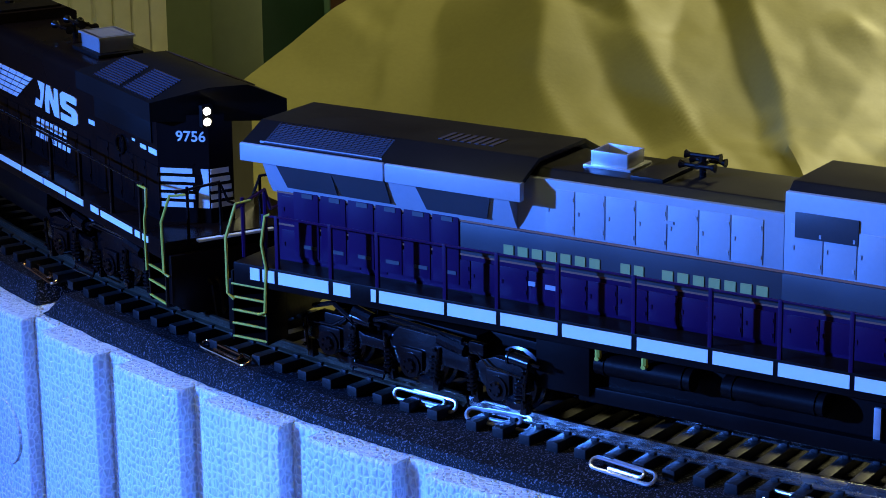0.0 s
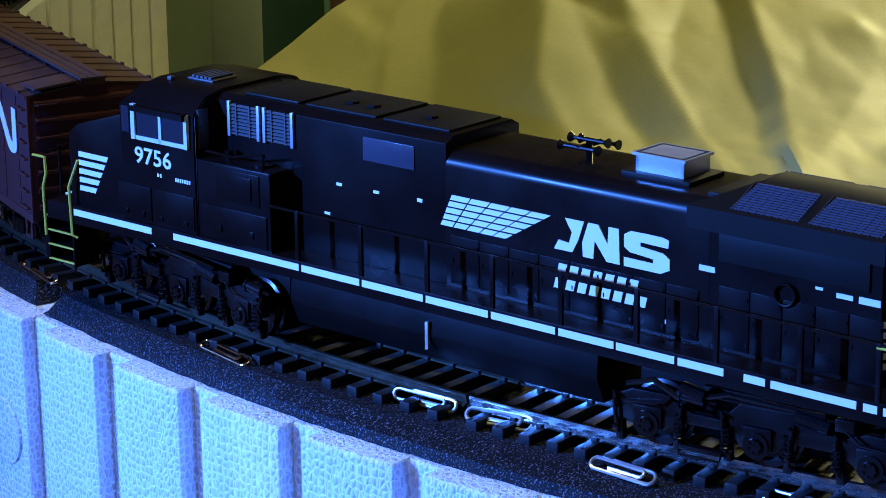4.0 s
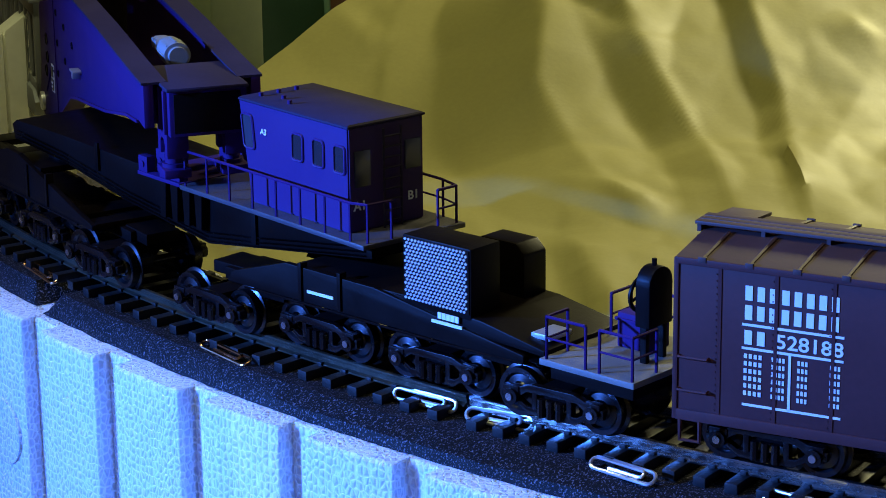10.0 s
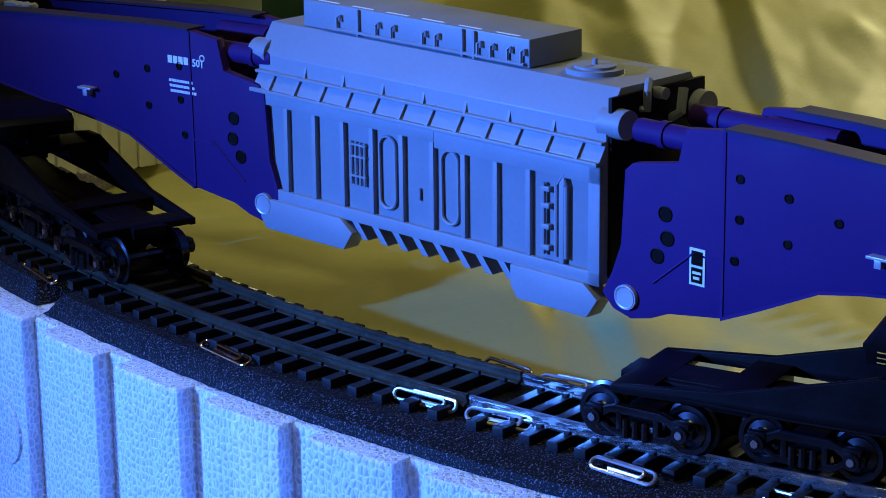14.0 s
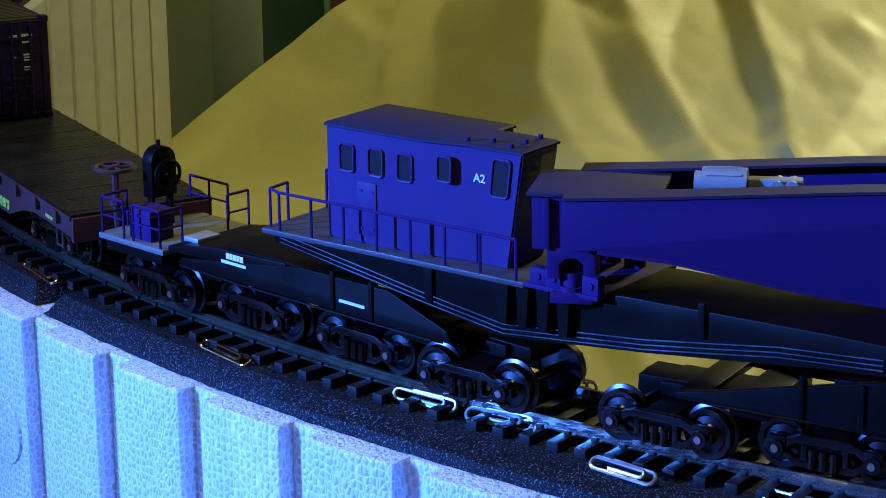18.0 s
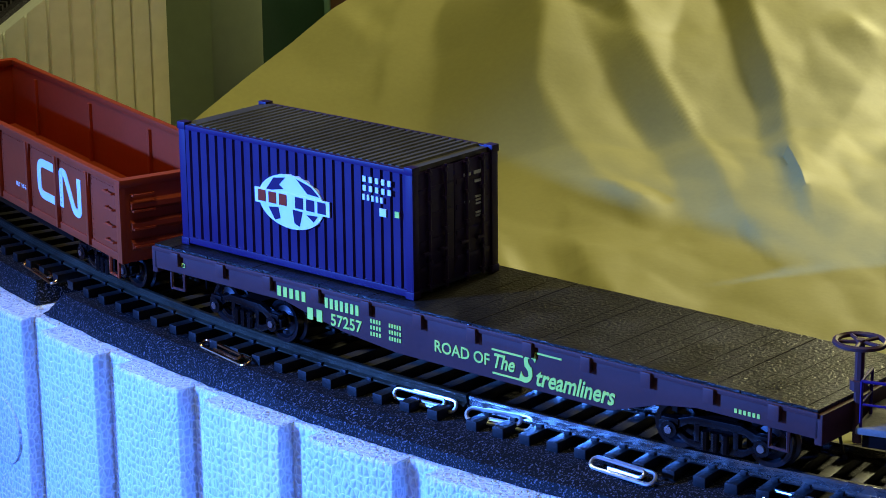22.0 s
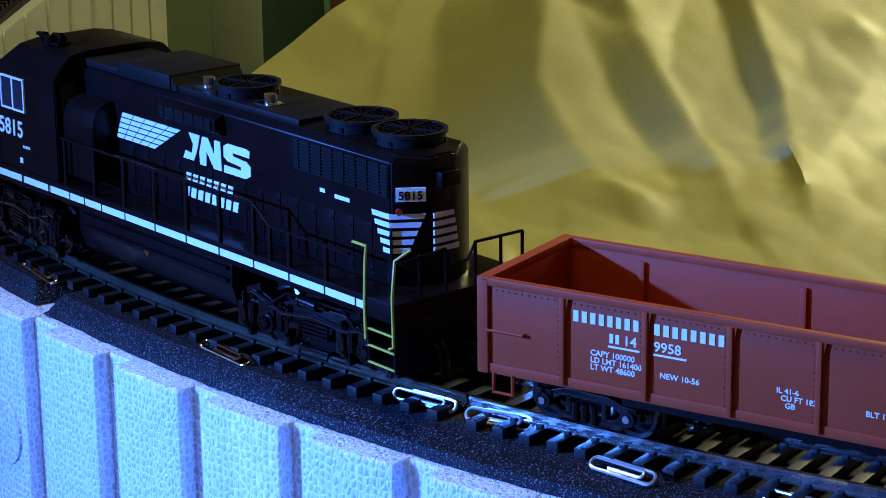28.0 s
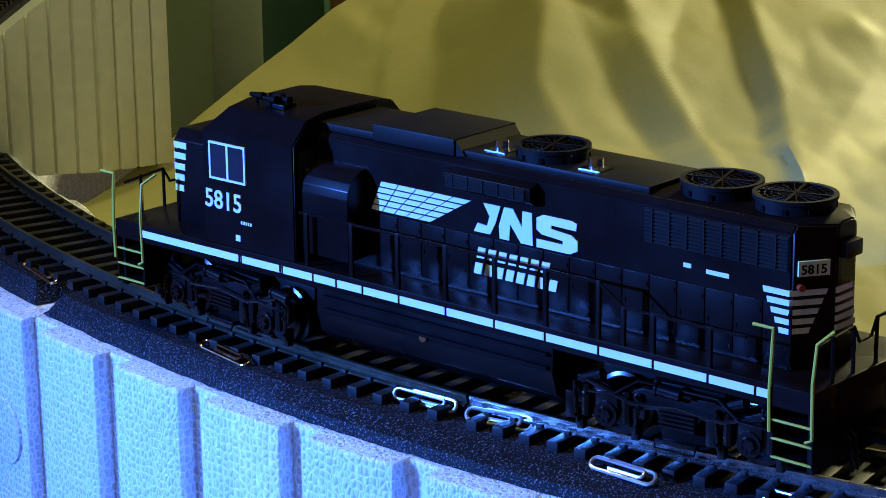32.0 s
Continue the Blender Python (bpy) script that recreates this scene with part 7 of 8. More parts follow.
    # platforms: girder, walkway deck, cab and arm seat
    for off, s, rc in ((-1.0175, 1, 0.5515), (-1.4382, -1, 0.5607)):
        at = rel(off, rc) @ mm(0, 0, 2.0 if s < 0 else 0.0)
        bm = bmesh.new()
        top = [(-79, 28.4), (-77, 29.8), (-54, 29.8), (-20, 28.9), (-8, 28.2), (72, 27.2), (72, 24.4), (45, 20.0), (10, 14.2), (-24, 17.6), (-54, 22.4), (-78, 24.4)]
        if s < 0:
            top = [(u - 9 if u < -50 else u, z) for u, z in top]
        slab(bm, mirror(top, s), -W, 9.4, bev=0.3)
        pf = part("platform_girder", bm, "under", c, "black girder of the cab platform", at)
        for k, dz in enumerate((0.5, 1.5, 2.6)):
            bm = bmesh.new()
            tube(bm, [(s * u, -W - 0.3, z + dz) for u, z in ((-76, 24.4), (-54, 22.6), (-40, 20.4), (-24, 18.0), (-6, 16.2), (10, 14.6), (30, 17.6), (45, 20.2), (70, 24.4))], 0.22, 5)
            part("pipe", bm, "wheel", pf, "thin dark pipe")
        bm = bmesh.new()
        for u in (-6, -1, 4, 9):
            slab(bm, [(s * (u - 1.6), 28.0), (s * (u + 1.6), 28.0), (s * (u + 1.0), 18.0), (s * (u - 1.0), 18.0)], -W - 2.0, -W)
        box(bm, min(s * 28, s * 30), max(s * 28, s * 30), -W - 0.7, -W, 18.5, 27, 0.1)
        box(bm, min(s * -38, s * -36.6), max(s * -38, s * -36.6), -W - 0.7, -W, 23.5, 31, 0.1)
        part("brackets", bm, "under", pf)
        bm = bmesh.new()
        box(bm, min(s * 3, s * 73), max(s * 3, s * 73), -W - 3.0, 12.4, 27.2, 28.4, 0.2)
        deck = part("walkway", bm, "walkdark", pf, "dark grey walkway round the cab")
        bm = bmesh.new()
        box(bm, min(s * -15, s * 3), max(s * -15, s * 3), -W - 3, 12.4, 27.6, 28.6, 0.2)
        part("seat_plate", bm, "beam", pf, "violet seat plate")
        for u, v, zz in ((-13, -W - 1.5, 4), (-9, -W + 1, 6), (-4, -W - 1.5, 4), (-4, -W + 2, 7), (0, -W - 1.0, 3.4), (-9, 6.0, 6), (-3, 6.0, 6)):
            bm = bmesh.new()
            box(bm, s * u - 1.9, s * u + 1.9, v - 1.2, v + 1.2, 28.4, 28.6 + zz, 0.2)
            rod(bm, (s * u, v - 1.5, 28.4 + zz * 0.55), (s * u, v + 1.5, 28.4 + zz * 0.55), 0.8, 10)
            part("lug", bm, "beam", pf)
        rl = [(s * u, -W - 2.6) for u in (5, 14, 23, 32, 41, 50, 59, 68)] + [(s * 72, -W - 1.0), (s * 72.4, -8)]
        railing(deck, rl, 28.4, 37.4, mid=False)
        railing(deck, [(s * 72.4, 5), (s * 72, 10.6), (s * 66, 11.8), (s * 56, 11.8)], 28.4, 37.4)
        # cab with a leaning front and rounded windows
        bm = bmesh.new()
        a0, a1, z0, z1 = 24.5, 63.5, 28.4, 52.6
        base = [(s * (a0 + 2.5), -12.5), (s * a1, -12.5), (s * a1, 8.4), (s * (a0 + 2.5), 8.4)]
        topr = [(s * (a0 - 1.5), -12.5), (s * a1, -12.5), (s * a1, 8.4), (s * (a0 - 1.5), 8.4)]
        if s < 0:
            base = [(-11, -10.2), (-21, -10.4), (-31, -12.6), (-57, -12.6), (-57, 8.3), (-23, 8.3), (-22.9, 2.4), (-11, 2.2)]
            topr = [(-7.4, -10.2), (-21, -10.4), (-31, -12.6), (-57, -12.6), (-57, 8.3), (-23, 8.3), (-22.9, 2.4), (-7.4, 2.2)]
        loft(bm, [[(x, y, z0) for x, y in base], [(x, y, z1 + (1.6 if s < 0 else 0.6)) for x, y in topr]])
        bmesh.ops.bevel(bm, geom=bm.edges[:], offset=0.35, segments=2, affect="EDGES")
        cab = part("control_cab", bm, "cabblue", pf, "blue control cab with rounded windows")
        zt = z1 + (1.6 if s < 0 else 0.6)
        bm = bmesh.new()
        lo = [(x + (0.3 if x > -30 else -0.3), y + (0.3 if y > -2 else -0.3)) for x, y in topr]
        mid_u = s * 44
        rings = [[(x, y, zt - 0.1) for x, y in lo], [(x, y, zt + 0.35) for x, y in lo], [(mid_u + (x - mid_u) * 0.98, -2.1 + (y + 2.1) * 0.94, zt + 0.7) for x, y in lo]]
        loft(bm, rings)
        rf = part("cab_roof", bm, "cabroof", pf, "dark low-pitched cab roof")
        bm = bmesh.new()
        for u, y in ((27, -9), (27, -4), (33, -7), (38, -9), (27, 1)):
            x = s * u if s > 0 else s * (u - 16)
            rod(bm, (x, y, zt + 0.3), (x, y, zt + 1.6), 0.55, 8)
        part("roof_lamps", bm, "beam", rf)
        if s > 0:
            for u in (43.4, 51.0, 58.6):
                rounded_window(cab, u, u + 3.9, 42.2, 48.6, -12.5)
            rounded_window(cab, 25.2, 29.2, 41.8, 50.0, -12.5, -0.12, "blueglass")
            bm = bmesh.new()
            box(bm, 63.5, 63.8, -11, -6.6, 39, 47.5, 0.2)
            box(bm, 63.5, 63.8, 3.0, 7.4, 41, 48.0, 0.2)
            part("end_window", bm, "blueglass", cab)
            bm = bmesh.new()
            for y in (-3.6, 1.2):
                rod(bm, (64.6, y, 28.4), (64.6, y, 52), 0.3, 6)
            for k in range(9):
                rod(bm, (64.6, -3.6, 30 + k * 2.5), (64.6, 1.2, 30 + k * 2.5), 0.26, 5)
            part("ladder", bm, "cabroof", cab)
            face = mm(63.6, 0, 0) @ pose(0, 0, 0, 90, 0, 90)
            letters("cab_sign", "A1", 3.0, cab, "white", face @ mm(-11.4, 33.6, 0.1), 0.1)
            letters("cab_sign", "B1", 3.0, cab, "white", face @ mm(3.6, 33.6, 0.1), 0.1)
            letters("cab_sign", "A3", 2.0, cab, "white", side(31.4, 46.0, -12.6), 0.1)
        else:
            for u in (-53.2, -45.4, -37.6):
                rounded_window(cab, u, u + 3.9, 44.4, 50.6, -12.6)
            rounded_window(cab, -27.6, -24.0, 45.8, 51.4, -12.0)
            rounded_window(cab, -15.4, -11.0, 44.0, 52.4, -10.25, 0.1)
            bm = bmesh.new()
            box(bm, -48.6, -43.4, -12.9, -12.5, 30.4, 42.6, 0.15)
            for u in (-47.6, -44.6):
                for z in (32, 40.6):
                    box(bm, u - 0.5, u + 0.5, -13.1, -12.7, z - 0.3, z + 0.3)
            part("door_panels", bm, "cabblue", cab)
            letters("cab_sign", "A2", 2.6, cab, "white", side(-19.6, 46.6, -10.4) , 0.1)
            bm = bmesh.new()
            for y in (-7.2, -0.8):
                slab(bm, [(-9.3, 43.5), (-7.8, 53.0), (-7.5, 52.8), (-9.0, 43.3)], y - 2.6, y + 2.6)
            part("windscreen", bm, "blueglass", cab, "slanting windscreen")

    # lifting arms
    low = [(52, 14.0), (55, 10.6), (60, 9.2), (65, 10.4), (70, 12.6), (84, 14.8), (92, 18.6), (108, 26.4), (118, 28.4), (137, 31.0), (160, 34.4), (186, 39.6), (200, 41.0)]
    upp = [(207, 40.5), (207, 51.5), (188, 52.4), (150, 54.8), (100, 56.8), (84, 56.9), (74, 55.6), (72, 47.6), (60, 45.4), (58, 43.6), (57, 26), (54.6, 19.0)]
    for s in (-1, 1):
        at = rel(-1.2298 if s > 0 else -1.2268, 0.5162) @ mm(0, 0, 2.5) @ mm(s * 60, 0, 0, 0, 0, 4.0 if s < 0 else 0.0) @ mm(-s * 60, 0, 0)
        if s > 0:
            at = at @ Matrix.Diagonal((1.02, 1, 1, 1))
        else:
            at = at @ mm(-62.4, 0, 0.0, 0, -0.7, 0) @ mm(60, 0, -0.6) @ Matrix.Diagonal((0.98, 1, 1, 1))
        bm = bmesh.new()
        box(bm, min(s * 190, s * 214), max(s * 190, s * 214), -13.5, 4.5, 39.5, 51.0, 0.4)
        for y in (-13.6, 4.6):
            for u in (199, 205, 211):
                box(bm, s * u - 0.7, s * u + 0.7, y - 0.8, y + 0.8, 39.8, 50.6, 0.15)
        arm = part("lifting_arm", bm, "beam", c, "violet lifting arm gripping the load", at)
        for y in (-11.2, 2.6):
            bm = bmesh.new()
            slab(bm, [(s * u, z) for u, z in ((201, 40), (201, 33.4), (203.6, 33.4), (203.6, 36.6), (205, 37.8), (207, 37.8), (208.4, 36.6), (208.4, 33.4), (211, 33.4), (211, 40))], y - 2.6, y + 2.6, bev=0.25)
            rod(bm, (s * 206, y, 30.6), (s * 206, y, 34.4), 2.1, 18)
            rod(bm, (s * 206, y, 30.2), (s * 206, y, 31.4), 2.8, 18)
            box(bm, s * 206 - 4.4, s * 206 + 4.4, y - 3.2, y + 3.2, 28.2, 30.4, 0.3)
            part("arm_foot", bm, "beam", arm)
        bm = bmesh.new()
        box(bm, min(s * 188, s * 215), max(s * 188, s * 215), -14.2, 5.2, 50.9, 51.9, 0.4)
        part("head_cover", bm, "cabroof", arm, "dull violet cover plate")
        # the head is solid: a black plate paints the shade of its hollow end
        bm = bmesh.new()
        box(bm, min(s * 213.8, s * 214.25), max(s * 213.8, s * 214.25), -12.4, 3.4, 40.4, 50.2, 0.1)
        part("end_opening", bm, "under", arm, "flat black plate painted as the shaded hollow end of the arm")
        for side_s in (-1, 1):
            y0, y1 = (-18.0, -15.6) if side_s < 0 else (7.6, 10.0)
            bm = bmesh.new()
            slab(bm, mirror(low + upp, s), y0, y1, bev=0.3)
            pl = part("arm_plate", bm, "beam", arm)
            bm = bmesh.new()
            t = [(84, 57.4), (100, 57.3), (150, 55.3), (188, 52.9), (207, 52.0), (207, 51.4), (188, 52.3), (150, 54.7), (100, 56.7), (84, 56.8)]
            slab(bm, mirror(t, s), -18.4 if side_s < 0 else 4.4, -12.4 if side_s < 0 else 10.4)
            part("top_flange", bm, "cabroof", pl, "dull violet top flange")
            bm = bmesh.new()
            fl = [(84, 14.4), (92, 18.0), (108, 25.8), (118, 27.8), (137, 30.4), (160, 33.8), (186, 39.0), (200, 40.4), (200, 41.2), (186, 39.8), (160, 34.6), (137, 31.2), (118, 28.6), (108, 26.6), (92, 18.8), (84, 15.2)]
            slab(bm, mirror(fl, s), -18.5 if side_s < 0 else 5.0, -13.0 if side_s < 0 else 10.5)
            part("bottom_flange", bm, "beam", pl)
            if side_s > 0:
                continue
            bm = bmesh.new()
            box(bm, s * 84 - 0.35, s * 84 + 0.35, -18.25, -17.9, 15, 56.6)
            tube(bm, [(s * 77, -18.1, 28.5), (s * 66, -18.1, 19)], 0.3, 5)
            box(bm, min(s * 77, s * 84), max(s * 77, s * 84), -18.2, -17.9, 27.6, 28.1)
            part("seams", bm, "beam", pl)
            for u, z, r in ((88, 47, 0.95), (88, 38, 0.95), (87, 28.6, 0.95), (100, 45, 0.95), (100, 35, 0.95), (112, 42, 0.95), (69, 35.5, 1.7), (69.6, 30, 1.7), (67, 25.5, 1.7)):
                bm = bmesh.new()
                rod(bm, (s * u, -18.05, z), (s * u, -17.0, z), r, 14)
                tube(bm, [(s * u + r * math.cos(6.28319 * k / 14), -18.08, z + r * math.sin(6.28319 * k / 14)) for k in range(14)], 0.18, 5, True)
                part("bolt_hole", bm, "under", pl)
            bm = bmesh.new()
            rod(bm, (s * 59, -18.9, 14.2), (s * 59, -15, 14.2), 2.9, 24)
            tube(bm, [(s * 59 + 2.5 * math.cos(6.28319 * j / 20), -18.9, 14.2 + 2.5 * math.sin(6.28319 * j / 20)) for j in range(20)], 0.2, 4, True)
            part("pin", bm, "silver", pl, "round silver hinge pin")
            bm = bmesh.new()
            box(bm, s * 122.5 - 2.6, s * 122.5 + 2.6, -20.4, -18, 36.8, 37.4, 0.1)
            box(bm, s * 122.5 - 0.8, s * 122.5 + 0.8, -20.2, -18, 35.0, 36.8, 0.1)
            part("step_bracket", bm, "silver", pl, "small pale bracket")
            if s > 0:
                flats("sign", pl, "white", [rect(75.6, 79.6, 21.0, 29.4)], -18.05, "white framed notice")
                flats("sign", pl, "black", [rect(76.2, 79.0, 25.6, 28.8), rect(76.2, 79.0, 21.6, 25.0)], -18.2)
                flats("sign", pl, "white", [rect(76.6, 78.8, 23.6, 24.2), rect(76.8, 78.4, 22.4, 23.0)], -18.32)
            else:
                letters("reporting_mark", "501", 2.8, pl, "white", side(-81.6 - 1.4, 47.6, -18.15), 0.1)
                marks("reporting_mark", pl, "white", -92.2, -84.4, 47.6, 49.6, -18.0, 4, 0, 0.2)
                for k in range(3):
                    marks("small_lettering", pl, "white", -92 + k * 0.2, -83.2 + k * 0.6, 42.6 - k * 1.4, 43.3 - k * 1.4, -18.0, 9, 0, 0.2)
                bm = bmesh.new()
                tube(bm, [(-79.4 + 0.8 * math.cos(6.28319 * k / 14), -18.1, 50.0 + 0.8 * math.sin(6.28319 * k / 14)) for k in range(14)], 0.2, 5, True)
                part("round_mark", bm, "white", pl)
        for y in (-13.2, 5.2):
            bm = bmesh.new()
            rod(bm, (s * 58, y, 51.8), (s * 80, y, 51.8), 2.7, 18)
            rod(bm, (s * 64, y, 51.8), (s * 66, y, 51.8), 3.1, 18)
            rod(bm, (s * 78, y, 51.8), (s * 96, y, 52.4), 3.2, 18, 2.4)
            part("strut", bm, "beam", arm, "violet tubular strut")
        bm = bmesh.new()
        rod(bm, (s * 172, -4, 52.4), (s * 181, -4, 52.4), 3.3, 18)
        rod(bm, (s * 181, -4, 52.4), (s * 182.5, -4, 52.4), 2.4, 18)
        for k in range(8):
            a = k * math.pi / 4
            box(bm, min(s * 173, s * 180), max(s * 173, s * 180), -4.25, -3.75, 55.4, 55.9, 0, Matrix.Translation((0, -4, 52.4)) @ Matrix.Rotation(a, 4, "X") @ Matrix.Translation((0, 4, -52.4)))
        m = part("electric_motor", bm, "grey", arm, "pale grey electric motor")
        bm = bmesh.new()
        for u in (172, 175):
            rod(bm, (s * (u - 9), -6.4, 52.4), (s * (u - 9), -1.6, 52.4), 1.4, 10)
        box(bm, min(s * 161, s * 172), max(s * 161, s * 172), -5.6, -2.4, 50.6, 53.8, 0.4)
        part("pump", bm, "grey", m)
        bm = bmesh.new()
        box(bm, min(s * 162, s * 180), max(s * 162, s * 180), -6.0, -2.0, 42.0, 50.4, 0.3)
        part("motor_seat", bm, "beam", arm)
    settle(c, 1.0)
    return c


def transformer():
    c = car("transformer_load", -1.2337, 0, "light grey ribbed transformer carried between the lifting arms", "transformer", 0.5162)
    bm = bmesh.new()
    prof = [(-17, 14.6), (-17, 42.6), (-18.4, 42.6), (-18.4, 43.6), (-16.2, 47.4), (-16.2, 52.0), (-11.6, 59.6), (11.6, 59.6), (16.2, 52.0), (16.2, 47.4), (18.4, 43.6), (18.4, 42.6), (17, 42.6), (17, 14.6)]
    slab(bm, prof, -54.5, 54.5, "x", 0.3)
    part("tank", bm, "grey", c)
    bm = bmesh.new()
    for k in range(12):
        u = -48.5 + k * 8.8
        slab(bm, [(-19.2, 43.4), (-19.0, 44.0), (-16.4, 48.2), (-16.0, 43.4)], u - 0.55, u + 0.55, "x")
    for k in range(7):
        u = -38 + k * 13
        slab(bm, [(-16.9, 47.3), (-16.9, 48.0), (-16.1, 51.0), (-16.1, 47.3)], u - 0.4, u + 0.4, "x")
    part("gussets", bm, "grey", c, "small triangular gussets")
    bm = bmesh.new()
    box(bm, -54.6, 54.6, -19.5, -16.6, 42.6, 43.6, 0.2)
    part("cover_flange", bm, "grey", c)
    bm = bmesh.new()
    box(bm, -54.4, 54.4, -17.6, -15.8, 47.2, 48.0, 0.2)
    part("cover_flange", bm, "grey", c)
    for k in range(10):
        u = -43.5 + k * 9.7
        bm = bmesh.new()
        box(bm, u - 0.7, u + 0.7, -18.2, -16.9, 17.6, 39.6, 0.2)
        part("rib", bm, "grey", c)
    bm = bmesh.new()
    box(bm, -54.6, 54.6, -18.3, -16.9, 14.4, 17.6, 0.25)
    box(bm, -54.6, 6.0, -18.3, -16.9, 39.4, 43.0, 0.25)
    box(bm, 6.0, 54.6, -18.3, -16.9, 38.2, 43.0, 0.25)
    box(bm, -54.6, -51.6, -18.3, -16.9, 14.4, 43, 0.25)
    box(bm, 51.4, 54.6, -18.3, -16.9, 14.4, 43, 0.25)
    part("side_frame", bm, "grey", c)
    for u in (-9.6, 10.2):
        bm = bmesh.new()
        pts = [(u + 2.6 * math.cos(a), -17.5, 29 + (6.5 if math.sin(a) > 0 else -6.5) + 2.6 * math.sin(a)) for a in [k * math.pi / 10 for k in range(20)]]
        tube(bm, pts, 0.4, 6, True)
        part("oval_hatch", bm, "grey", c)
    bm = bmesh.new()
    for d in (0, 1.5, 3, 4.4):
        rod(bm, (-21.5 + d, -17.6, 24), (-21.5 + d, -17.6, 35), 0.35, 6)
    for z in (26, 31, 34):
        box(bm, -22, -16.6, -17.9, -17, z, z + 0.5)
    rod(bm, (0.6, -17.5, 24), (0.6, -17.5, 27), 0.35, 6)
    part("pipework", bm, "grey", c)
    bm = bmesh.new()
    for d in (0, 3.6, 6.4):
        rod(bm, (38.6 + d, -17.9, 19), (38.6 + d, -17.9, 36), 0.5, 8)
    for z in (20, 25, 30, 34):
        box(bm, 38, 40.4, -18.4, -17, z, z + 1.2, 0.2)
    tube(bm, [(42.4, -18, 36), (44.4, -18, 39), (45.2, -18, 36)], 0.4, 6)
    part("pipework", bm, "grey", c)
    bm = bmesh.new()
    box(bm, -44, 28, -10.8, 6.5, 59.8, 66.6, 0.3)
    cool = part("cooler_box", bm, "grey", c, "grey conservator box on the roof")
    bm = bmesh.new()
    for u in (-32, -19, -14, -4, 0, 13, 17, 22, 26):
        tube(bm, [(u, -11.4, 60.2), (u, -11.4, 63.6), (u + 1.1, -11.4, 64.2), (u + 1.1, -11.4, 62.8)], 0.36, 6)
    rod(bm, (-36, -11.4, 60.6), (27, -11.4, 60.6), 0.4, 6)
    for u in (-25, 8.4, 12):
        box(bm, u - 0.3, u + 0.3, -11.6, -10.6, 59.8, 66.4)
    part("valves", bm, "grey", cool)
    bm = bmesh.new()
    for k in range(6):
        box(bm, -40 + k * 11.4, -33 + k * 11.4, -9.6, -9.0, 66.5, 66.7)
    part("top_lines", bm, "white", cool)
    bm = bmesh.new()
    rod(bm, (40, -3, 59.4), (40, -3, 60.8), 6.4, 32)
    rod(bm, (40, -3, 60.8), (40, -3, 61.4), 4.6, 32)
    rod(bm, (40, -3, 61.4), (40, -3, 62.8), 0.6, 8)
    part("manhole_cover", bm, "grey", c, "round grey manhole cover")
    for s in (-1, 1):
        for y in (-13.2, 13.2):
            bm = bmesh.new()
            rod(bm, (s * 52, y, 51.8), (s * 58, y, 51.8), 3.7, 20, 3.4)
            part("strut_socket", bm, "grey", c)
    # black skin over the grey tank's end: shade on that side put into colour
    bm = bmesh.new()
    box(bm, 54.3, 55.4, -15.5, 15.5, 16, 58, 0.3)
    part("end_wall", bm, "under", c, "end of the tank with its shade painted black")
    bm = bmesh.new()
    tube(bm, [(55, -6, 54), (57, -6, 54), (57, -6, 58), (55, -3, 60)], 0.9, 8)
    tube(bm, [(55, 4, 50), (58, 4, 52), (57, 6, 57)], 1.1, 8)
    rod(bm, (55, -1, 57), (58, -1, 57), 1.4, 12)
    part("end_pipes", bm, "grey", c)
    # skid beams under the tank
    for y0, y1 in ((-19.4, -14.4), (14.4, 19.4)):
        for a, b in ((-52, -20), (30, 55)):
            bm = bmesh.new()
            slab(bm, [(a, 14.8), (b - 4, 14.8), (b, 11.6), (b - 3, 6.8), (a + 2, 6.8), (a, 9.8)], y0, y1, bev=0.3)
            part("skid", bm, "grey", c)
    for k in range(13):
        u = -40 + k * 6.6
        bm = bmesh.new()
        slab(bm, [(u - 2.6, 14.8), (u - 0.4, 14.8), (u + 3.4, 10.0), (u + 1.2, 10.0)], -17.2, 16.6, bev=0.15)
        part("bottom_rib", bm, "grey", c)
    settle(c, 1.034)
    for o in c.children:
        o.location.z += 0.0028
    return c


heavy_hauler()
transformer()


# ---- pieces that lift away are parts of their own ----
import collections

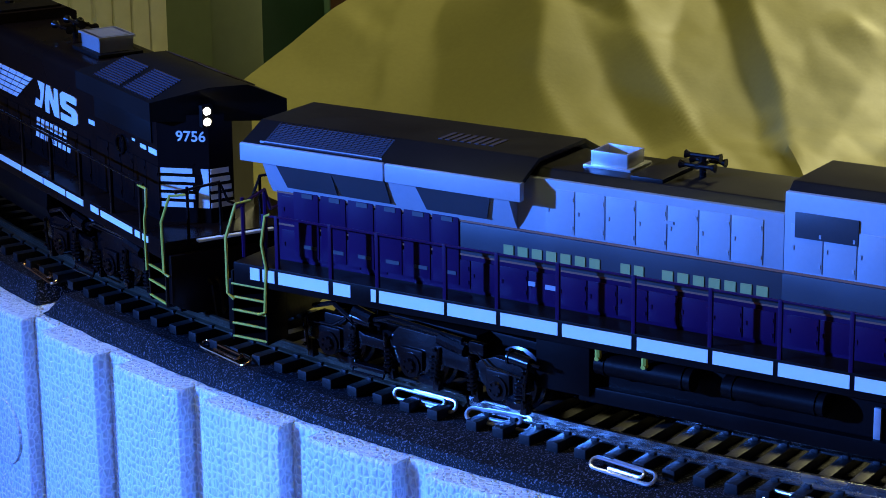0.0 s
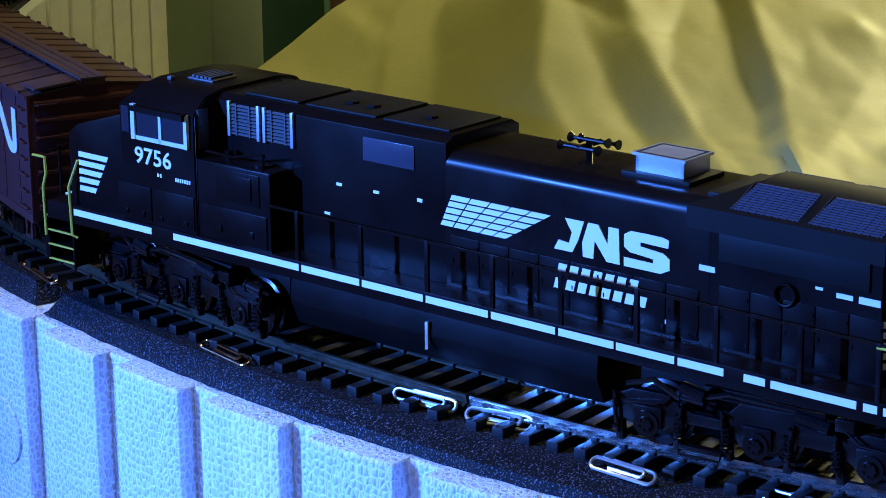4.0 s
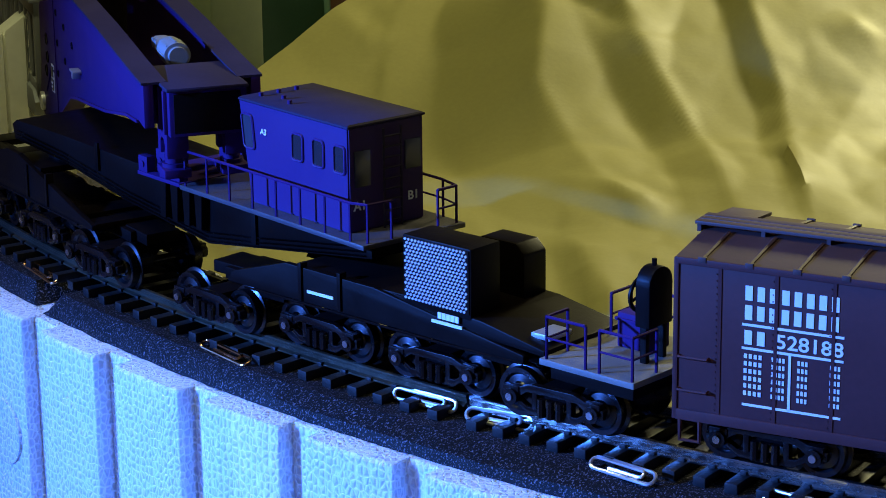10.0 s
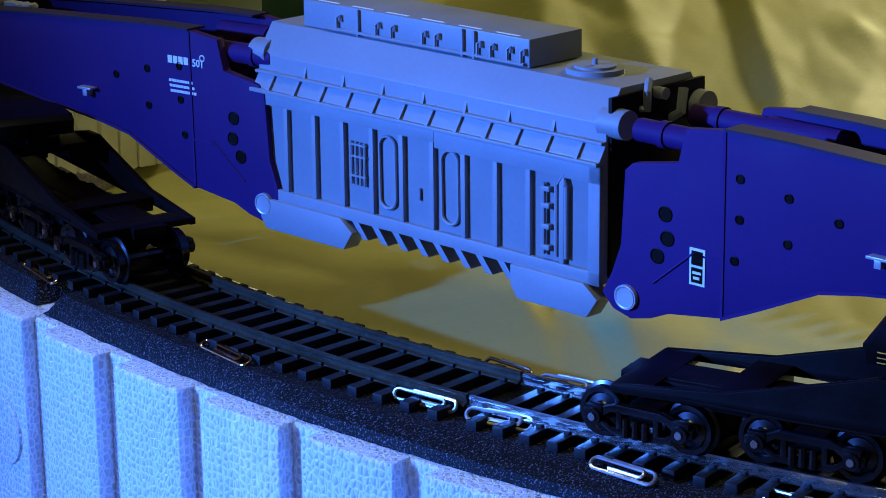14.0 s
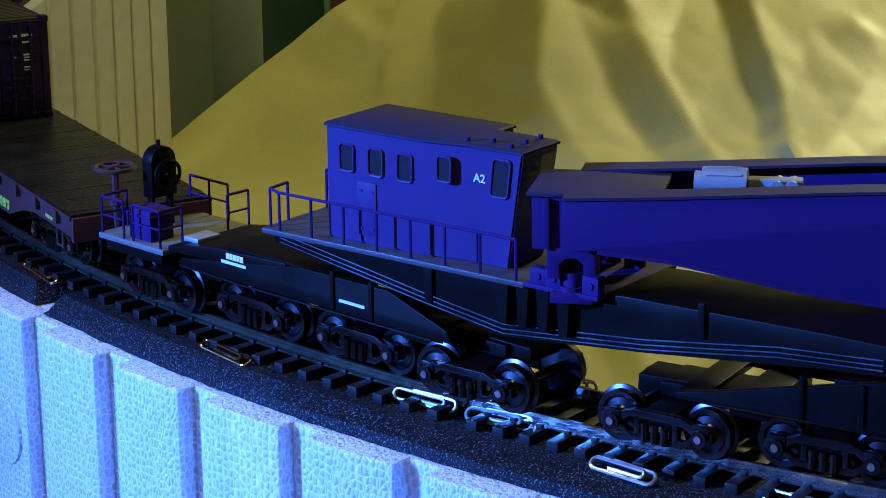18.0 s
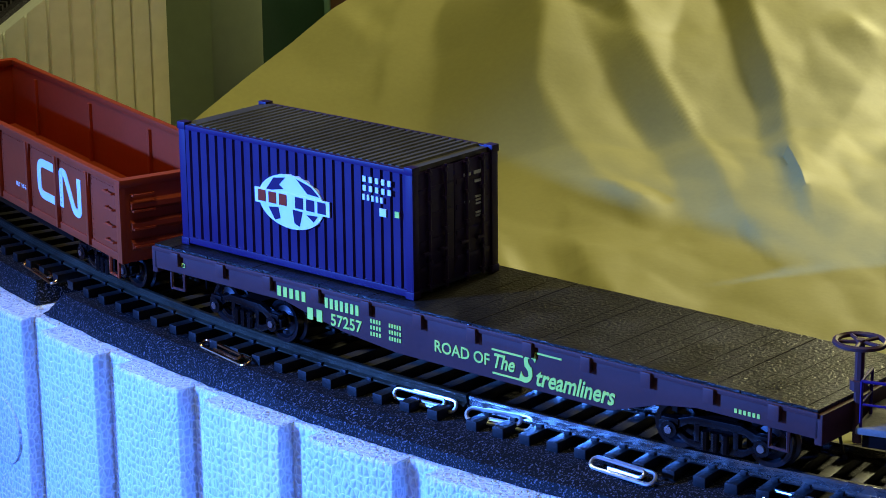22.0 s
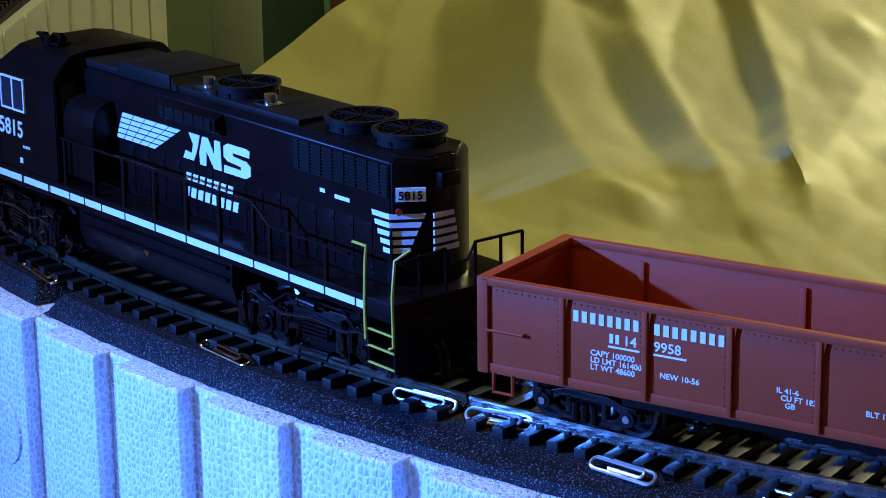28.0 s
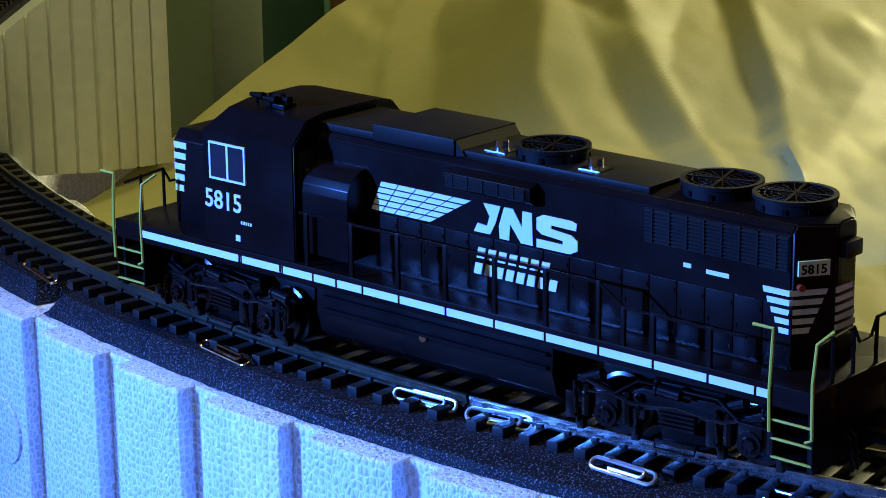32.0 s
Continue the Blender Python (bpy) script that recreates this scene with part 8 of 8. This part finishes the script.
LOOSE = {
    "posts": "post", "fan_slots": "fan_slot", "side_ladder": "ladder_rung", "end_ladder": "ladder_rung", "door": "door_rib", "brackets": "bracket", "roof_lamps": "roof_lamp", "door_panels": "door_panel", "brake_hoses": "brake_hose",
    "exhaust_outlet": "exhaust_outlet", "latches": "latch", "tall_doors": "tall_door", "door_plates": "door_plate", "locker_doors": "locker_door",
    "cabinet_doors": "cabinet_door", "walkway_posts": "walkway_post", "gussets": "gusset", "slats": "slat", "end_stripes": "end_stripe",
    "nose_stripes": "nose_stripe", "corner_stripes": "corner_stripe", "lifting_eyes": "lifting_eye", "roof_hatches": "roof_hatch",
    "door_rods": "door_rod", "grab_irons": "grab_iron", "pipes": "pipe", "seams": "seam", "emblem_blocks": "emblem_block",
    "valves": "valve", "end_pipes": "end_pipe", "pipework": "pipe", "lifting_arm": "stiffener", "side": "side_sill", "end": "end_rib",
    "ribbed_end": "end_rib", "span_frame": "cross_beam", "windscreen": "windscreen", "end_window": "end_window", "electric_motor": "motor_rib",
    "end_marks": "end_mark", "top_lines": "top_line", "striped_flag": "flag_stripe", "underframe": "cross_member",
}
ISLANDS = {}


def islands(me):
    """The separate pieces of a mesh, largest first, as meshes."""
    if me.name in ISLANDS:
        return ISLANDS[me.name]
    root = list(range(len(me.vertices)))

    def top(a):
        while root[a] != a:
            root[a] = root[root[a]]
            a = root[a]
        return a

    for e in me.edges:
        a, b = top(e.vertices[0]), top(e.vertices[1])
        if a != b:
            root[a] = b
    sets = collections.defaultdict(list)
    for i in range(len(root)):
        sets[top(i)].append(i)
    out = []
    if len(sets) > 1:
        box_of = lambda ids: [max(me.vertices[i].co[k] for i in ids) - min(me.vertices[i].co[k] for i in ids) for k in range(3)]
        order = sorted(sets.values(), key=lambda ids: -sum(box_of(ids)))
        for ids in order:
            keep = set(ids)
            bm = bmesh.new()
            bm.from_mesh(me)
            bm.verts.ensure_lookup_table()
            bmesh.ops.delete(bm, geom=[v for v in bm.verts if v.index not in keep], context="VERTS")
            piece = bpy.data.meshes.new(me.name)
            bm.to_mesh(piece)
            bm.free()
            piece.materials.append(me.materials[0])
            out.append(piece)
    ISLANDS[me.name] = out
    return out


def loosen():
    for ob in [o for o in scene.objects if o.type == "MESH" and o.parent]:
        kind = ob.name.split(".")[0]
        if kind not in LOOSE:
            continue
        pieces = islands(ob.data)
        if not pieces:
            continue
        ob.data = pieces[0]
        if kind in ("posts", "fan_slots", "side_ladder", "end_ladder", "brackets", "roof_lamps", "door_panels", "brake_hoses", "tall_doors", "door_plates", "locker_doors", "cabinet_doors", "walkway_posts", "gussets", "slats", "end_stripes", "nose_stripes", "corner_stripes", "lifting_eyes", "roof_hatches", "door_rods", "grab_irons", "pipes", "seams", "emblem_blocks", "valves", "end_pipes", "pipework", "end_marks", "top_lines", "latches"):
            ob.name = LOOSE[kind]
        for piece in pieces[1:]:
            o = new(LOOSE[kind], piece)
            o.parent, o.matrix_basis = ob.parent, ob.matrix_basis.copy()


loosen()
motions()
